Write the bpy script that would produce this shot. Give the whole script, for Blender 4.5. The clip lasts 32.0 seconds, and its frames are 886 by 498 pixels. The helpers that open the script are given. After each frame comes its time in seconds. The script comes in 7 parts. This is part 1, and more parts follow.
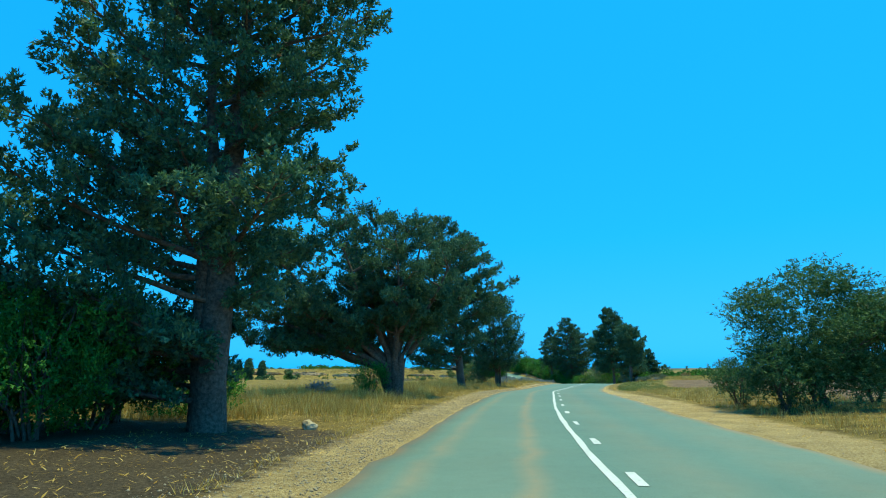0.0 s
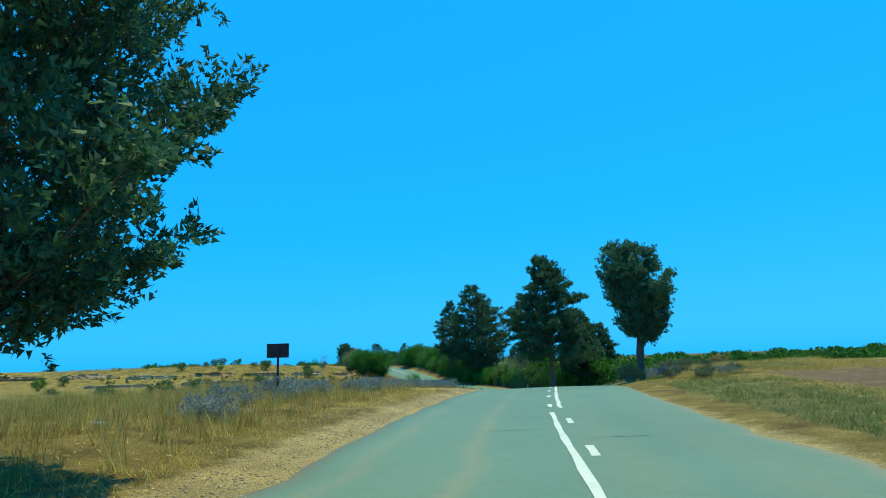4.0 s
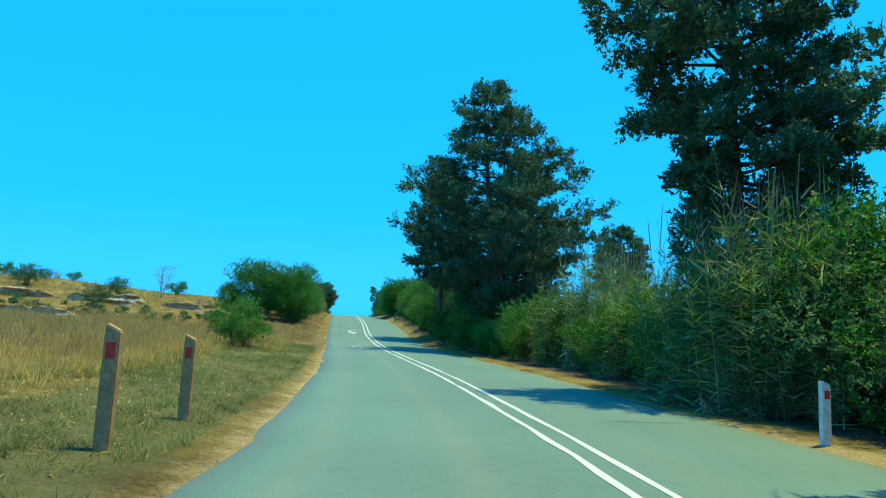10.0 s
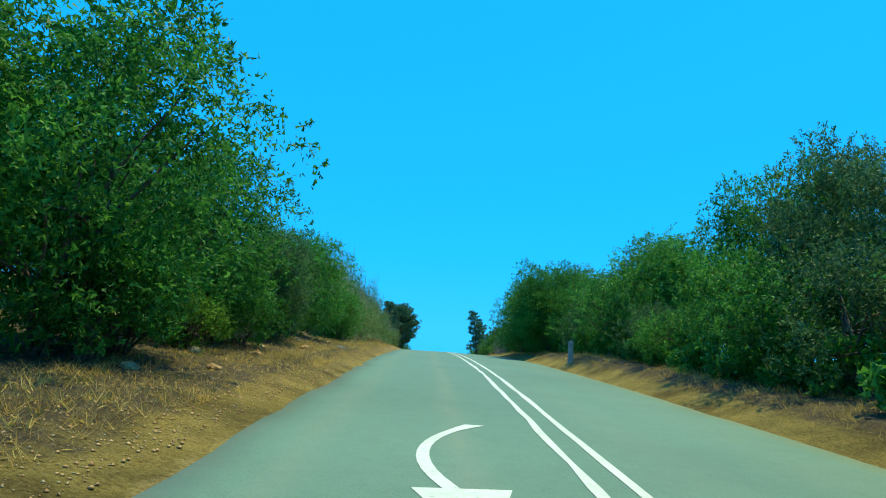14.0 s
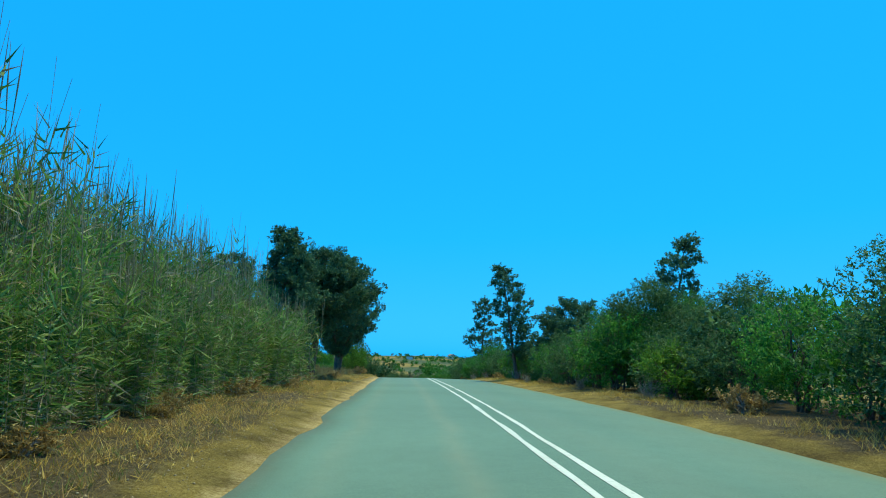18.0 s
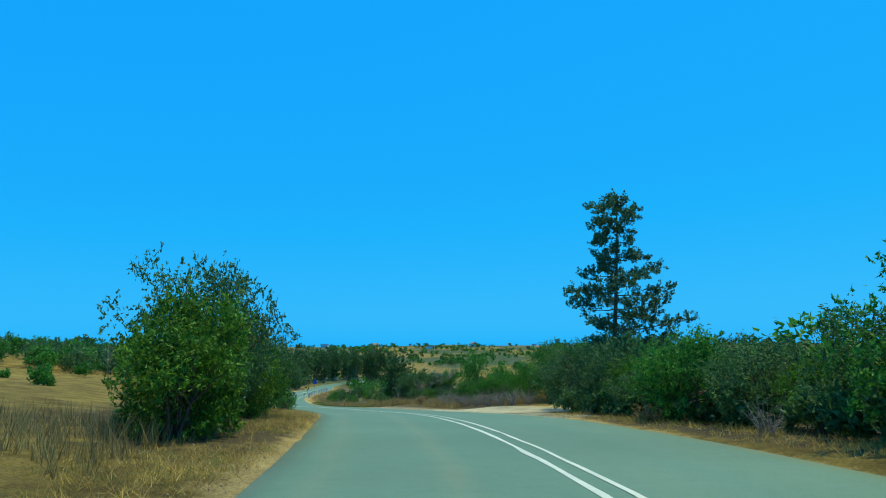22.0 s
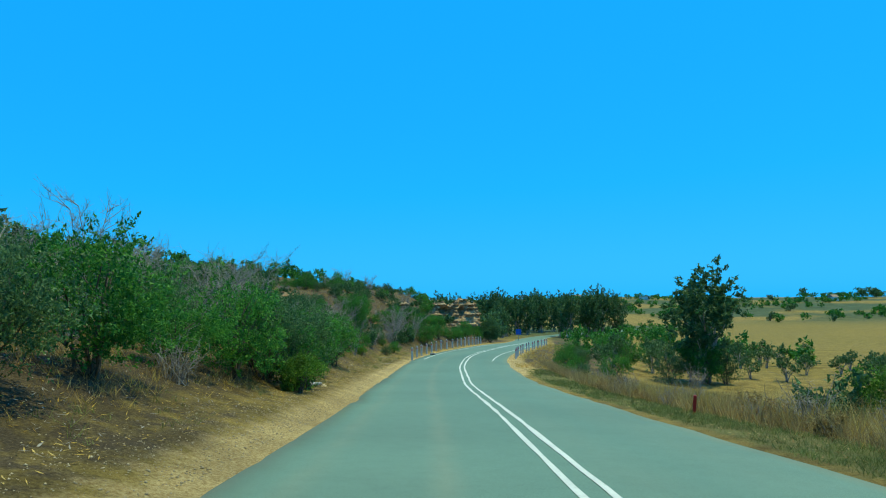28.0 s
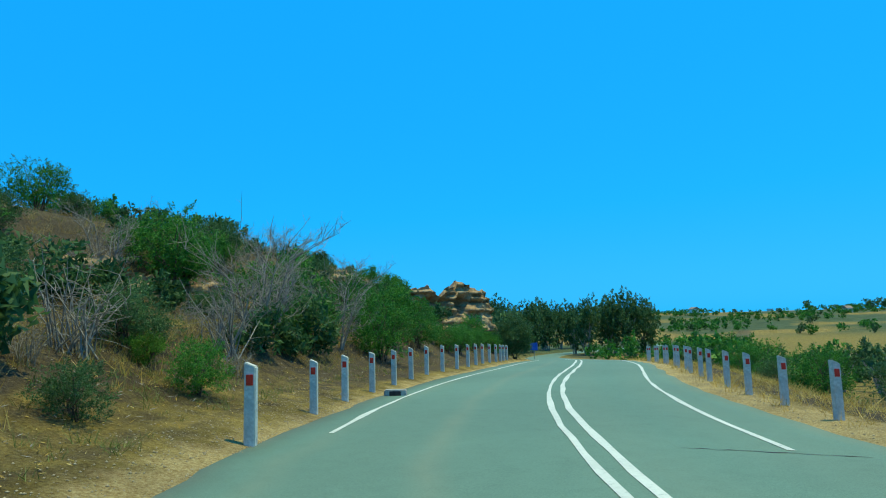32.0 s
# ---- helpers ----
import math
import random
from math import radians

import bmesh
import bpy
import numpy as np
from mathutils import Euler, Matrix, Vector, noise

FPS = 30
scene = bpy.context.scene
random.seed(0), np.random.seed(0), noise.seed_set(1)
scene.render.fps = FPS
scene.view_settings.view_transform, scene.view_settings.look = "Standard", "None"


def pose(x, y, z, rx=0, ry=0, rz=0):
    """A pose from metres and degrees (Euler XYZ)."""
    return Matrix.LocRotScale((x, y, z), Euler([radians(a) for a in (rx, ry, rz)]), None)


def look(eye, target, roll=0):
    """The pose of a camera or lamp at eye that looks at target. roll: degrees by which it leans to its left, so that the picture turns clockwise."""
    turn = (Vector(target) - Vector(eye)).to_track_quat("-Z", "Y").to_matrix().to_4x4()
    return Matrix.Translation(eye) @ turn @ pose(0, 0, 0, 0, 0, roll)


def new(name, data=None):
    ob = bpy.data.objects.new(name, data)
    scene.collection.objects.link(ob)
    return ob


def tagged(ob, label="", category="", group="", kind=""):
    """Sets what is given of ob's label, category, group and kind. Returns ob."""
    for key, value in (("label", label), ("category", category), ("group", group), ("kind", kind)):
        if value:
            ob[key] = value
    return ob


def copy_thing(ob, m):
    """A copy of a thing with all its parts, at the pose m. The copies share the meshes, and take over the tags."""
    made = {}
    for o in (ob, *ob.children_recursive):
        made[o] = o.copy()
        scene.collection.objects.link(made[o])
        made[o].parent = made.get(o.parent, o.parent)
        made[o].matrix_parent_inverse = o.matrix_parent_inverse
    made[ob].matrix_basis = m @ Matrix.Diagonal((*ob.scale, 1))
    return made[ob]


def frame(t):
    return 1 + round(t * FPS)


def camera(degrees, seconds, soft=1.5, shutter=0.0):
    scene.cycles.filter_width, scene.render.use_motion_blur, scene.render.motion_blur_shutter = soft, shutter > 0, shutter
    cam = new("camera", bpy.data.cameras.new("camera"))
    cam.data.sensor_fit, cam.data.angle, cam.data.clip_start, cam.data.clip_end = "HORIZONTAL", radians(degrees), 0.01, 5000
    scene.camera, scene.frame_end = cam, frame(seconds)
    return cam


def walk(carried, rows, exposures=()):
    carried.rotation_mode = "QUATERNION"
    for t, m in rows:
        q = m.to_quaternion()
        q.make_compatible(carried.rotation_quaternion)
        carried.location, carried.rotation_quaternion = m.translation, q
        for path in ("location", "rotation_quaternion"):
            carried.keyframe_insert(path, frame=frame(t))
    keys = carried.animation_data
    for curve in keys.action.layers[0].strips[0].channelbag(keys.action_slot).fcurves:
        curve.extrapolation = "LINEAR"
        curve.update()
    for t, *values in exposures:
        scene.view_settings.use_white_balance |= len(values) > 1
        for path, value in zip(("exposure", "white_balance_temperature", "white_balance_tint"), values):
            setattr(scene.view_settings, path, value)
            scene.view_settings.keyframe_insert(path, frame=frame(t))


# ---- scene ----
cam = camera(68.5, 32.0, 1.05)
PATH = [
    (0, (0.000, 0.000, 1.300), (0.001, 9.834, 3.114), -0.04),
    (0.5, (0.811, 7.012, 1.252), (0.979, 16.850, 3.035), -0.66),
    (1, (1.641, 14.080, 1.212), (1.988, 23.905, 3.040), -1.29),
    (1.5, (2.598, 21.234, 1.197), (3.138, 31.068, 2.929), -0.79),
    (2, (3.586, 28.398, 1.278), (4.314, 38.233, 2.934), -1.02),
    (2.5, (4.616, 35.355, 1.313), (5.587, 45.163, 3.003), -1.79),
    (3, (5.853, 42.248, 1.159), (7.082, 52.035, 2.804), -0.88),
    (3.5, (7.406, 49.076, 0.937), (8.785, 58.851, 2.533), -0.88),
    (4, (9.173, 55.793, 0.812), (10.698, 65.527, 2.521), -1.72),
    (4.5, (10.987, 62.219, 0.758), (12.642, 71.955, 2.329), -1.69),
    (6.5, (18.458, 87.574, 0.843), (20.466, 97.279, 2.181), -1.13),
    (7, (20.290, 93.859, 0.542), (22.310, 103.592, 1.635), -1.03),
    (7.5, (22.092, 100.051, 0.066), (24.091, 109.808, 0.961), -0.98),
    (8, (23.727, 106.146, -0.592), (25.663, 115.936, 0.047), -0.58),
    (8.5, (24.904, 112.397, -1.263), (26.705, 122.208, -0.551), 0.17),
    (9, (26.079, 118.744, -1.610), (27.581, 128.587, -0.677), 0.56),
    (9.5, (26.794, 125.418, -1.862), (27.920, 135.294, -0.765), 1.66),
    (10, (27.207, 132.237, -2.012), (27.885, 142.136, -0.766), 2.88),
    (10.5, (27.212, 139.135, -2.070), (27.562, 149.045, -0.777), 3.05),
    (11, (26.939, 146.101, -2.066), (27.009, 156.013, -0.747), 3.85),
    (11.5, (26.516, 153.112, -2.067), (26.396, 163.010, -0.648), 3.93),
    (12, (25.993, 160.121, -2.049), (25.718, 170.008, -0.572), 4.12),
    (12.5, (25.384, 167.045, -2.072), (24.970, 176.907, -0.471), 4.71),
    (13, (24.857, 173.886, -2.042), (24.314, 183.734, -0.394), 5.22),
    (13.5, (24.303, 180.733, -2.041), (23.658, 190.580, -0.418), 4.61),
    (14, (23.522, 187.868, -1.653), (22.812, 197.677, 0.157), 4.42),
    (14.5, (22.685, 195.136, -1.239), (21.968, 204.890, 0.844), 3.24),
    (15, (21.960, 202.364, -0.639), (21.194, 212.127, 1.383), 4.21),
    (15.5, (21.365, 209.546, -0.172), (20.601, 219.292, 1.931), 1.84),
    (17.5, (18.777, 238.185, 0.987), (18.574, 248.019, 2.790), 3.37),
    (18, (18.085, 245.314, 1.150), (17.930, 255.176, 2.798), 1.50),
    (18.5, (17.483, 252.320, 1.194), (17.342, 262.176, 2.879), 1.23),
    (19, (17.085, 259.064, 1.247), (16.921, 268.921, 2.925), 1.29),
    (19.5, (16.732, 265.609, 1.240), (16.541, 275.466, 2.915), 1.36),
    (20, (16.322, 272.169, 1.160), (16.109, 282.029, 2.811), 1.24),
    (20.5, (15.831, 278.723, 1.098), (15.551, 288.596, 2.658), 1.22),
    (21, (15.348, 285.108, 1.029), (15.041, 294.964, 2.690), 0.62),
    (21.5, (14.851, 291.369, 0.950), (14.558, 301.247, 2.480), -0.12),
    (22, (14.303, 297.370, 0.892), (13.921, 307.252, 2.376), -0.39),
    (22.5, (13.790, 303.172, 0.695), (13.257, 313.050, 2.153), 0.04),
    (23, (13.169, 308.913, 0.403), (12.445, 318.787, 1.811), 0.08),
    (23.5, (12.464, 314.599, 0.145), (11.488, 324.467, 1.442), 0.52),
    (24, (11.557, 320.155, -0.218), (10.275, 330.009, 0.901), 0.53),
    (24.5, (10.375, 325.596, -0.622), (8.667, 335.397, 0.385), 0.73),
    (25, (9.062, 330.936, -1.032), (6.939, 340.658, -0.048), 0.31),
    (25.5, (7.529, 336.171, -1.499), (5.000, 345.801, -0.563), -0.16),
    (26, (5.819, 341.339, -1.970), (2.923, 350.859, -0.985), -0.68),
    (26.5, (3.985, 346.477, -2.376), (0.845, 355.920, -1.391), -1.13),
    (28.5, (-4.111, 366.829, -3.940), (-7.412, 376.233, -3.124), -0.39),
    (29, (-6.080, 371.898, -4.403), (-9.380, 381.302, -3.579), -0.76),
    (29.5, (-8.073, 377.046, -4.843), (-11.350, 386.451, -3.946), -1.32),
    (30, (-10.035, 382.210, -5.291), (-13.280, 391.619, -4.323), -1.47),
    (30.5, (-11.867, 387.201, -5.651), (-15.108, 396.606, -4.628), -1.34),
    (31, (-13.512, 392.048, -5.939), (-16.744, 401.445, -4.819), -1.00),
    (31.5, (-15.010, 396.786, -6.327), (-18.155, 406.204, -5.142), -1.60),
    (32, (-16.259, 401.668, -6.439), (-19.270, 411.130, -5.250), -1.45),
]
EXPOSURES = [(0.0, 0.27), (2.0, 0.26), (4.0, 0.15), (7.0, 0.08), (8.0, 0.20), (9.0, 0.38), (10.0, 0.48), (12.5, 0.54), (14.0, 0.40), (15.0, 0.26), (17.5, 0.18), (20.0, 0.27), (21.0, 0.12), (22.0, -0.06), (23.0, 0.0), (24.0, 0.03), (32.0, 0.05)]
walk(cam, [(t, look(eye, target, roll)) for t, eye, target, roll in PATH], [(t, stops, 6500, -8) for t, stops in EXPOSURES])

# ---- world and sun ----
SUN_AZ, SUN_EL = 66.0, 75.5          # degrees to the right of +y, and above the horizon
world = bpy.data.worlds.new("sky")
scene.world = world
world.use_nodes = True
wn, wl = world.node_tree.nodes, world.node_tree.links
wn.clear()
sky = wn.new("ShaderNodeTexSky")
sky.sky_type = "NISHITA"
sky.sun_disc = False
sky.sun_elevation, sky.sun_rotation = radians(SUN_EL), radians(SUN_AZ)
sky.altitude, sky.air_density, sky.dust_density, sky.ozone_density = 50.0, 1.0, 0.6, 3.0
tone = wn.new("ShaderNodeRGBToBW")
deep = wn.new("ShaderNodeValToRGB")              # the deep, saturated blue of this dry sky, paler towards the horizon
deep.color_ramp.elements.new(0.5)
for e, (p, c) in zip(deep.color_ramp.elements, ((0.10, (0.020, 0.298, 1.0)), (0.42, (0.036, 0.412, 1.0)), (1.0, (0.11, 0.55, 1.0)))):
    e.position, e.color = p, (*c, 1)
gain = wn.new("ShaderNodeMath")
gain.operation, gain.inputs[1].default_value = "MULTIPLY", 0.11
back = wn.new("ShaderNodeBackground")
back.inputs["Strength"].default_value = 1.08
wout = wn.new("ShaderNodeOutputWorld")
wl.new(sky.outputs[0], tone.inputs[0])
wl.new(tone.outputs[0], gain.inputs[0])
wl.new(gain.outputs[0], deep.inputs[0])
wl.new(deep.outputs[0], back.inputs["Color"])
wl.new(back.outputs[0], wout.inputs["Surface"])

lamp = bpy.data.lights.new("sun", "SUN")
lamp.energy, lamp.angle, lamp.color = 4.3, radians(0.53), (0.91, 0.82, 0.43)
sun = new("sun", lamp)
toward = Vector((math.sin(radians(SUN_AZ)) * math.cos(radians(SUN_EL)), math.cos(radians(SUN_AZ)) * math.cos(radians(SUN_EL)), math.sin(radians(SUN_EL))))
sun.rotation_euler = (-toward).to_track_quat("-Z", "Y").to_euler()
sun.location = (60, 200, 300)


# ---- materials ----
def nodes_of(name):
    m = bpy.data.materials.new(name)
    m.use_nodes = True
    nt = m.node_tree
    return m, nt, nt.nodes["Principled BSDF"]


def noise_node(nt, scale, detail=4.0, rough=0.55, coord="Object"):
    tc = nt.nodes.new("ShaderNodeTexCoord")
    n = nt.nodes.new("ShaderNodeTexNoise")
    n.inputs["Scale"].default_value, n.inputs["Detail"].default_value, n.inputs["Roughness"].default_value = scale, detail, rough
    nt.links.new(tc.outputs[coord], n.inputs["Vector"])
    return n


def ramp_node(nt, src, stops):
    r = nt.nodes.new("ShaderNodeValToRGB")
    while len(r.color_ramp.elements) < len(stops):
        r.color_ramp.elements.new(0.5)
    for e, (p, c) in zip(r.color_ramp.elements, stops):
        e.position = p
        e.color = (*c, 1) if isinstance(c, tuple) else (c, c, c, 1)
    nt.links.new(src, r.inputs["Fac"])
    return r


def mix_node(nt, fac, a, b, mode="MIX"):
    m = nt.nodes.new("ShaderNodeMix")
    m.data_type, m.blend_type = "RGBA", mode
    for sock, v in ((m.inputs[0], fac), (m.inputs[6], a), (m.inputs[7], b)):
        if isinstance(v, bpy.types.NodeSocket):
            nt.links.new(v, sock)
        else:
            sock.default_value = v if not isinstance(v, tuple) else (*v, 1)
    return m.outputs[2]


def bump_node(nt, src, bsdf, strength=0.4, distance=0.02):
    b = nt.nodes.new("ShaderNodeBump")
    b.inputs["Strength"].default_value, b.inputs["Distance"].default_value = strength, distance
    nt.links.new(src, b.inputs["Height"])
    nt.links.new(b.outputs[0], bsdf.inputs["Normal"])


def rough_mat(name, dark, light, scale=8.0, big=0.6, rough=0.85, bump=0.5, dist=0.02, metal=0.0, each=0.0):
    """A mottled surface: two colours by fine noise, broken again by broad noise; each: how far objects differ."""
    m, nt, bsdf = nodes_of(name)
    fine, broad = noise_node(nt, scale, 6), noise_node(nt, big, 3)
    r = ramp_node(nt, fine.outputs["Fac"], [(0.3, dark), (0.7, light)])
    rb = ramp_node(nt, broad.outputs["Fac"], [(0.3, 0.72), (0.7, 1.12)])
    col = mix_node(nt, 1.0, r.outputs[0], rb.outputs[0], "MULTIPLY")
    if each:
        info = nt.nodes.new("ShaderNodeObjectInfo")
        ro = ramp_node(nt, info.outputs["Random"], [(0.0, 1 - each), (1.0, 1 + each)])
        col = mix_node(nt, 1.0, col, ro.outputs[0], "MULTIPLY")
    nt.links.new(col, bsdf.inputs["Base Color"])
    bsdf.inputs["Roughness"].default_value, bsdf.inputs["Metallic"].default_value = rough, metal
    bsdf.inputs["Specular IOR Level"].default_value = 0.3
    if bump:
        bump_node(nt, fine.outputs["Fac"], bsdf, bump, dist)
    return m


def leaf_mat(name, dark, mid, light, thin=0.3, rough=0.55):
    """Leaves: every leaf has its own shade, tufts shift together, and some light comes through."""
    m, nt, bsdf = nodes_of(name)
    geo = nt.nodes.new("ShaderNodeNewGeometry")
    r = ramp_node(nt, geo.outputs["Random Per Island"], [(0.0, dark), (0.55, mid), (1.0, light)])
    broad = noise_node(nt, 0.9, 3)
    rb = ramp_node(nt, broad.outputs["Fac"], [(0.3, 0.65), (0.7, 1.3)])
    col = mix_node(nt, 1.0, r.outputs[0], rb.outputs[0], "MULTIPLY")
    info = nt.nodes.new("ShaderNodeObjectInfo")
    ro = ramp_node(nt, info.outputs["Random"], [(0.0, (0.82, 0.86, 0.8)), (1.0, (1.18, 1.12, 1.05))])
    col = mix_node(nt, 1.0, col, ro.outputs[0], "MULTIPLY")
    nt.links.new(col, bsdf.inputs["Base Color"])
    bsdf.inputs["Roughness"].default_value = rough
    bsdf.inputs["Specular IOR Level"].default_value = 0.25
    tr = nt.nodes.new("ShaderNodeBsdfTranslucent")
    nt.links.new(col, tr.inputs["Color"])
    mx = nt.nodes.new("ShaderNodeMixShader")
    mx.inputs[0].default_value = thin
    out = nt.nodes["Material Output"]
    nt.links.new(bsdf.outputs[0], mx.inputs[1])
    nt.links.new(tr.outputs[0], mx.inputs[2])
    nt.links.new(mx.outputs[0], out.inputs["Surface"])
    return m


BARK = rough_mat("bark", (0.06, 0.045, 0.032), (0.20, 0.15, 0.11), 14, 2.0, 0.95, 0.9, 0.03)
BARK_PALE = rough_mat("pale bark", (0.22, 0.20, 0.17), (0.42, 0.39, 0.34), 18, 2.5, 0.9, 0.6, 0.015)
TWIG = rough_mat("dead twigs", (0.20, 0.17, 0.14), (0.40, 0.36, 0.31), 20, 2.0, 0.95, 0.3)
TWIG_BROWN = rough_mat("dry brown stalks", (0.16, 0.10, 0.055), (0.30, 0.20, 0.11), 20, 2.0, 0.95, 0.3)
CYPRESS = leaf_mat("cypress foliage", (0.040, 0.106, 0.074), (0.076, 0.172, 0.094), (0.130, 0.225, 0.095), 0.3, 0.6)
BROAD = leaf_mat("broad green leaves", (0.032, 0.118, 0.022), (0.074, 0.240, 0.034), (0.16, 0.37, 0.055), 0.42)
OLIVE = leaf_mat("grey-green leaves", (0.040, 0.095, 0.034), (0.082, 0.170, 0.058), (0.16, 0.26, 0.10), 0.4)
BRIGHT = leaf_mat("fresh yellow-green leaves", (0.050, 0.13, 0.015), (0.11, 0.24, 0.025), (0.20, 0.36, 0.05), 0.4)
CITRUS = leaf_mat("orchard leaves", (0.024, 0.088, 0.015), (0.055, 0.19, 0.022), (0.13, 0.30, 0.035), 0.35)
REED = leaf_mat("reed leaves", (0.058, 0.14, 0.028), (0.125, 0.255, 0.05), (0.29, 0.38, 0.12), 0.45)
REED_PALE = leaf_mat("pale green reed blades", (0.13, 0.24, 0.06), (0.24, 0.36, 0.11), (0.40, 0.48, 0.22), 0.4)
REED_DRY = leaf_mat("dry reed stems", (0.20, 0.17, 0.10), (0.34, 0.29, 0.18), (0.52, 0.46, 0.32), 0.25)
STRAW = leaf_mat("dry grass", (0.34, 0.21, 0.045), (0.58, 0.39, 0.095), (0.76, 0.58, 0.21), 0.4, 0.7)
STRAW_RED = leaf_mat("rusty dry weeds", (0.21, 0.135, 0.052), (0.39, 0.265, 0.105), (0.57, 0.43, 0.19), 0.4, 0.8)
GRASS = leaf_mat("green grass", (0.09, 0.125, 0.028), (0.175, 0.205, 0.050), (0.31, 0.31, 0.10), 0.35)
SAGE = leaf_mat("grey-green sage leaves", (0.085, 0.115, 0.060), (0.165, 0.195, 0.105), (0.28, 0.30, 0.18), 0.3, 0.8)
THISTLE = leaf_mat("grey thistle leaves", (0.13, 0.165, 0.14), (0.25, 0.29, 0.27), (0.42, 0.42, 0.47), 0.3, 0.8)
TEAL = leaf_mat("blue-green rosette leaves", (0.10, 0.17, 0.11), (0.18, 0.27, 0.18), (0.29, 0.38, 0.28), 0.25, 0.7)
STONE = rough_mat("pale limestone", (0.38, 0.28, 0.15), (0.62, 0.49, 0.30), 7, 1.2, 0.95, 0.9, 0.05, 0, 0.12)
STONE_ORANGE = rough_mat("orange limestone", (0.34, 0.18, 0.075), (0.58, 0.37, 0.18), 7, 1.2, 0.95, 0.9, 0.05, 0, 0.12)
STONE_RED = rough_mat("red earth and rock", (0.22, 0.10, 0.05), (0.42, 0.22, 0.11), 6, 1.0, 0.95, 0.9, 0.05)
CLIFF = rough_mat("layered sandstone", (0.28, 0.165, 0.080), (0.52, 0.36, 0.20), 2.6, 0.5, 0.95, 1.0, 0.12)
GRAVEL_PALE = rough_mat("pale crushed limestone", (0.36, 0.30, 0.20), (0.64, 0.55, 0.40), 30, 1.0, 0.95, 0.6, 0.01, 0, 0.2)
GRAVEL = rough_mat("shoulder gravel", (0.34, 0.25, 0.14), (0.58, 0.46, 0.29), 30, 1.0, 0.95, 0.6, 0.01, 0, 0.2)
PAINT = None
HAY = rough_mat("straw bale", (0.22, 0.14, 0.055), (0.44, 0.30, 0.13), 26, 2.0, 0.95, 0.9, 0.03)
POST_WHITE = rough_mat("weathered white paint", (0.50, 0.48, 0.42), (0.74, 0.72, 0.65), 22, 3.0, 0.7, 0.25, 0.006, 0, 0.08)
POST_BROWN = rough_mat("weathered brown post", (0.34, 0.17, 0.07), (0.54, 0.32, 0.15), 18, 3.0, 0.85, 0.4, 0.008)
REFLECT_RED = rough_mat("red reflector", (0.55, 0.03, 0.02), (0.70, 0.05, 0.03), 40, 4.0, 0.35, 0.2, 0.002)
SIGN_BACK = rough_mat("dark sign back", (0.035, 0.022, 0.020), (0.07, 0.045, 0.04), 10, 2.0, 0.7, 0.2, 0.004)
STEEL = rough_mat("dull galvanised steel", (0.20, 0.20, 0.20), (0.36, 0.36, 0.35), 24, 3.0, 0.5, 0.1, 0.002, 0.7)
CONCRETE = rough_mat("weathered concrete", (0.30, 0.28, 0.25), (0.50, 0.47, 0.42), 16, 2.0, 0.95, 0.5, 0.01)
WALL_WHITE = rough_mat("whitewashed wall", (0.62, 0.60, 0.55), (0.80, 0.78, 0.73), 6, 0.6, 0.9, 0.15, 0.005)
ROOF_TILE = rough_mat("weathered roof", (0.22, 0.16, 0.12), (0.36, 0.27, 0.20), 8, 0.8, 0.9, 0.3)
DARK_GLASS = rough_mat("dark window pane", (0.02, 0.025, 0.03), (0.05, 0.06, 0.07), 3, 0.5, 0.15, 0.0)
BLUE_SIGN = rough_mat("blue sign face", (0.02, 0.09, 0.42), (0.03, 0.12, 0.50), 12, 2.0, 0.4, 0.05)
LITTER = rough_mat("white litter", (0.62, 0.62, 0.60), (0.82, 0.82, 0.80), 20, 3.0, 0.6, 0.2)


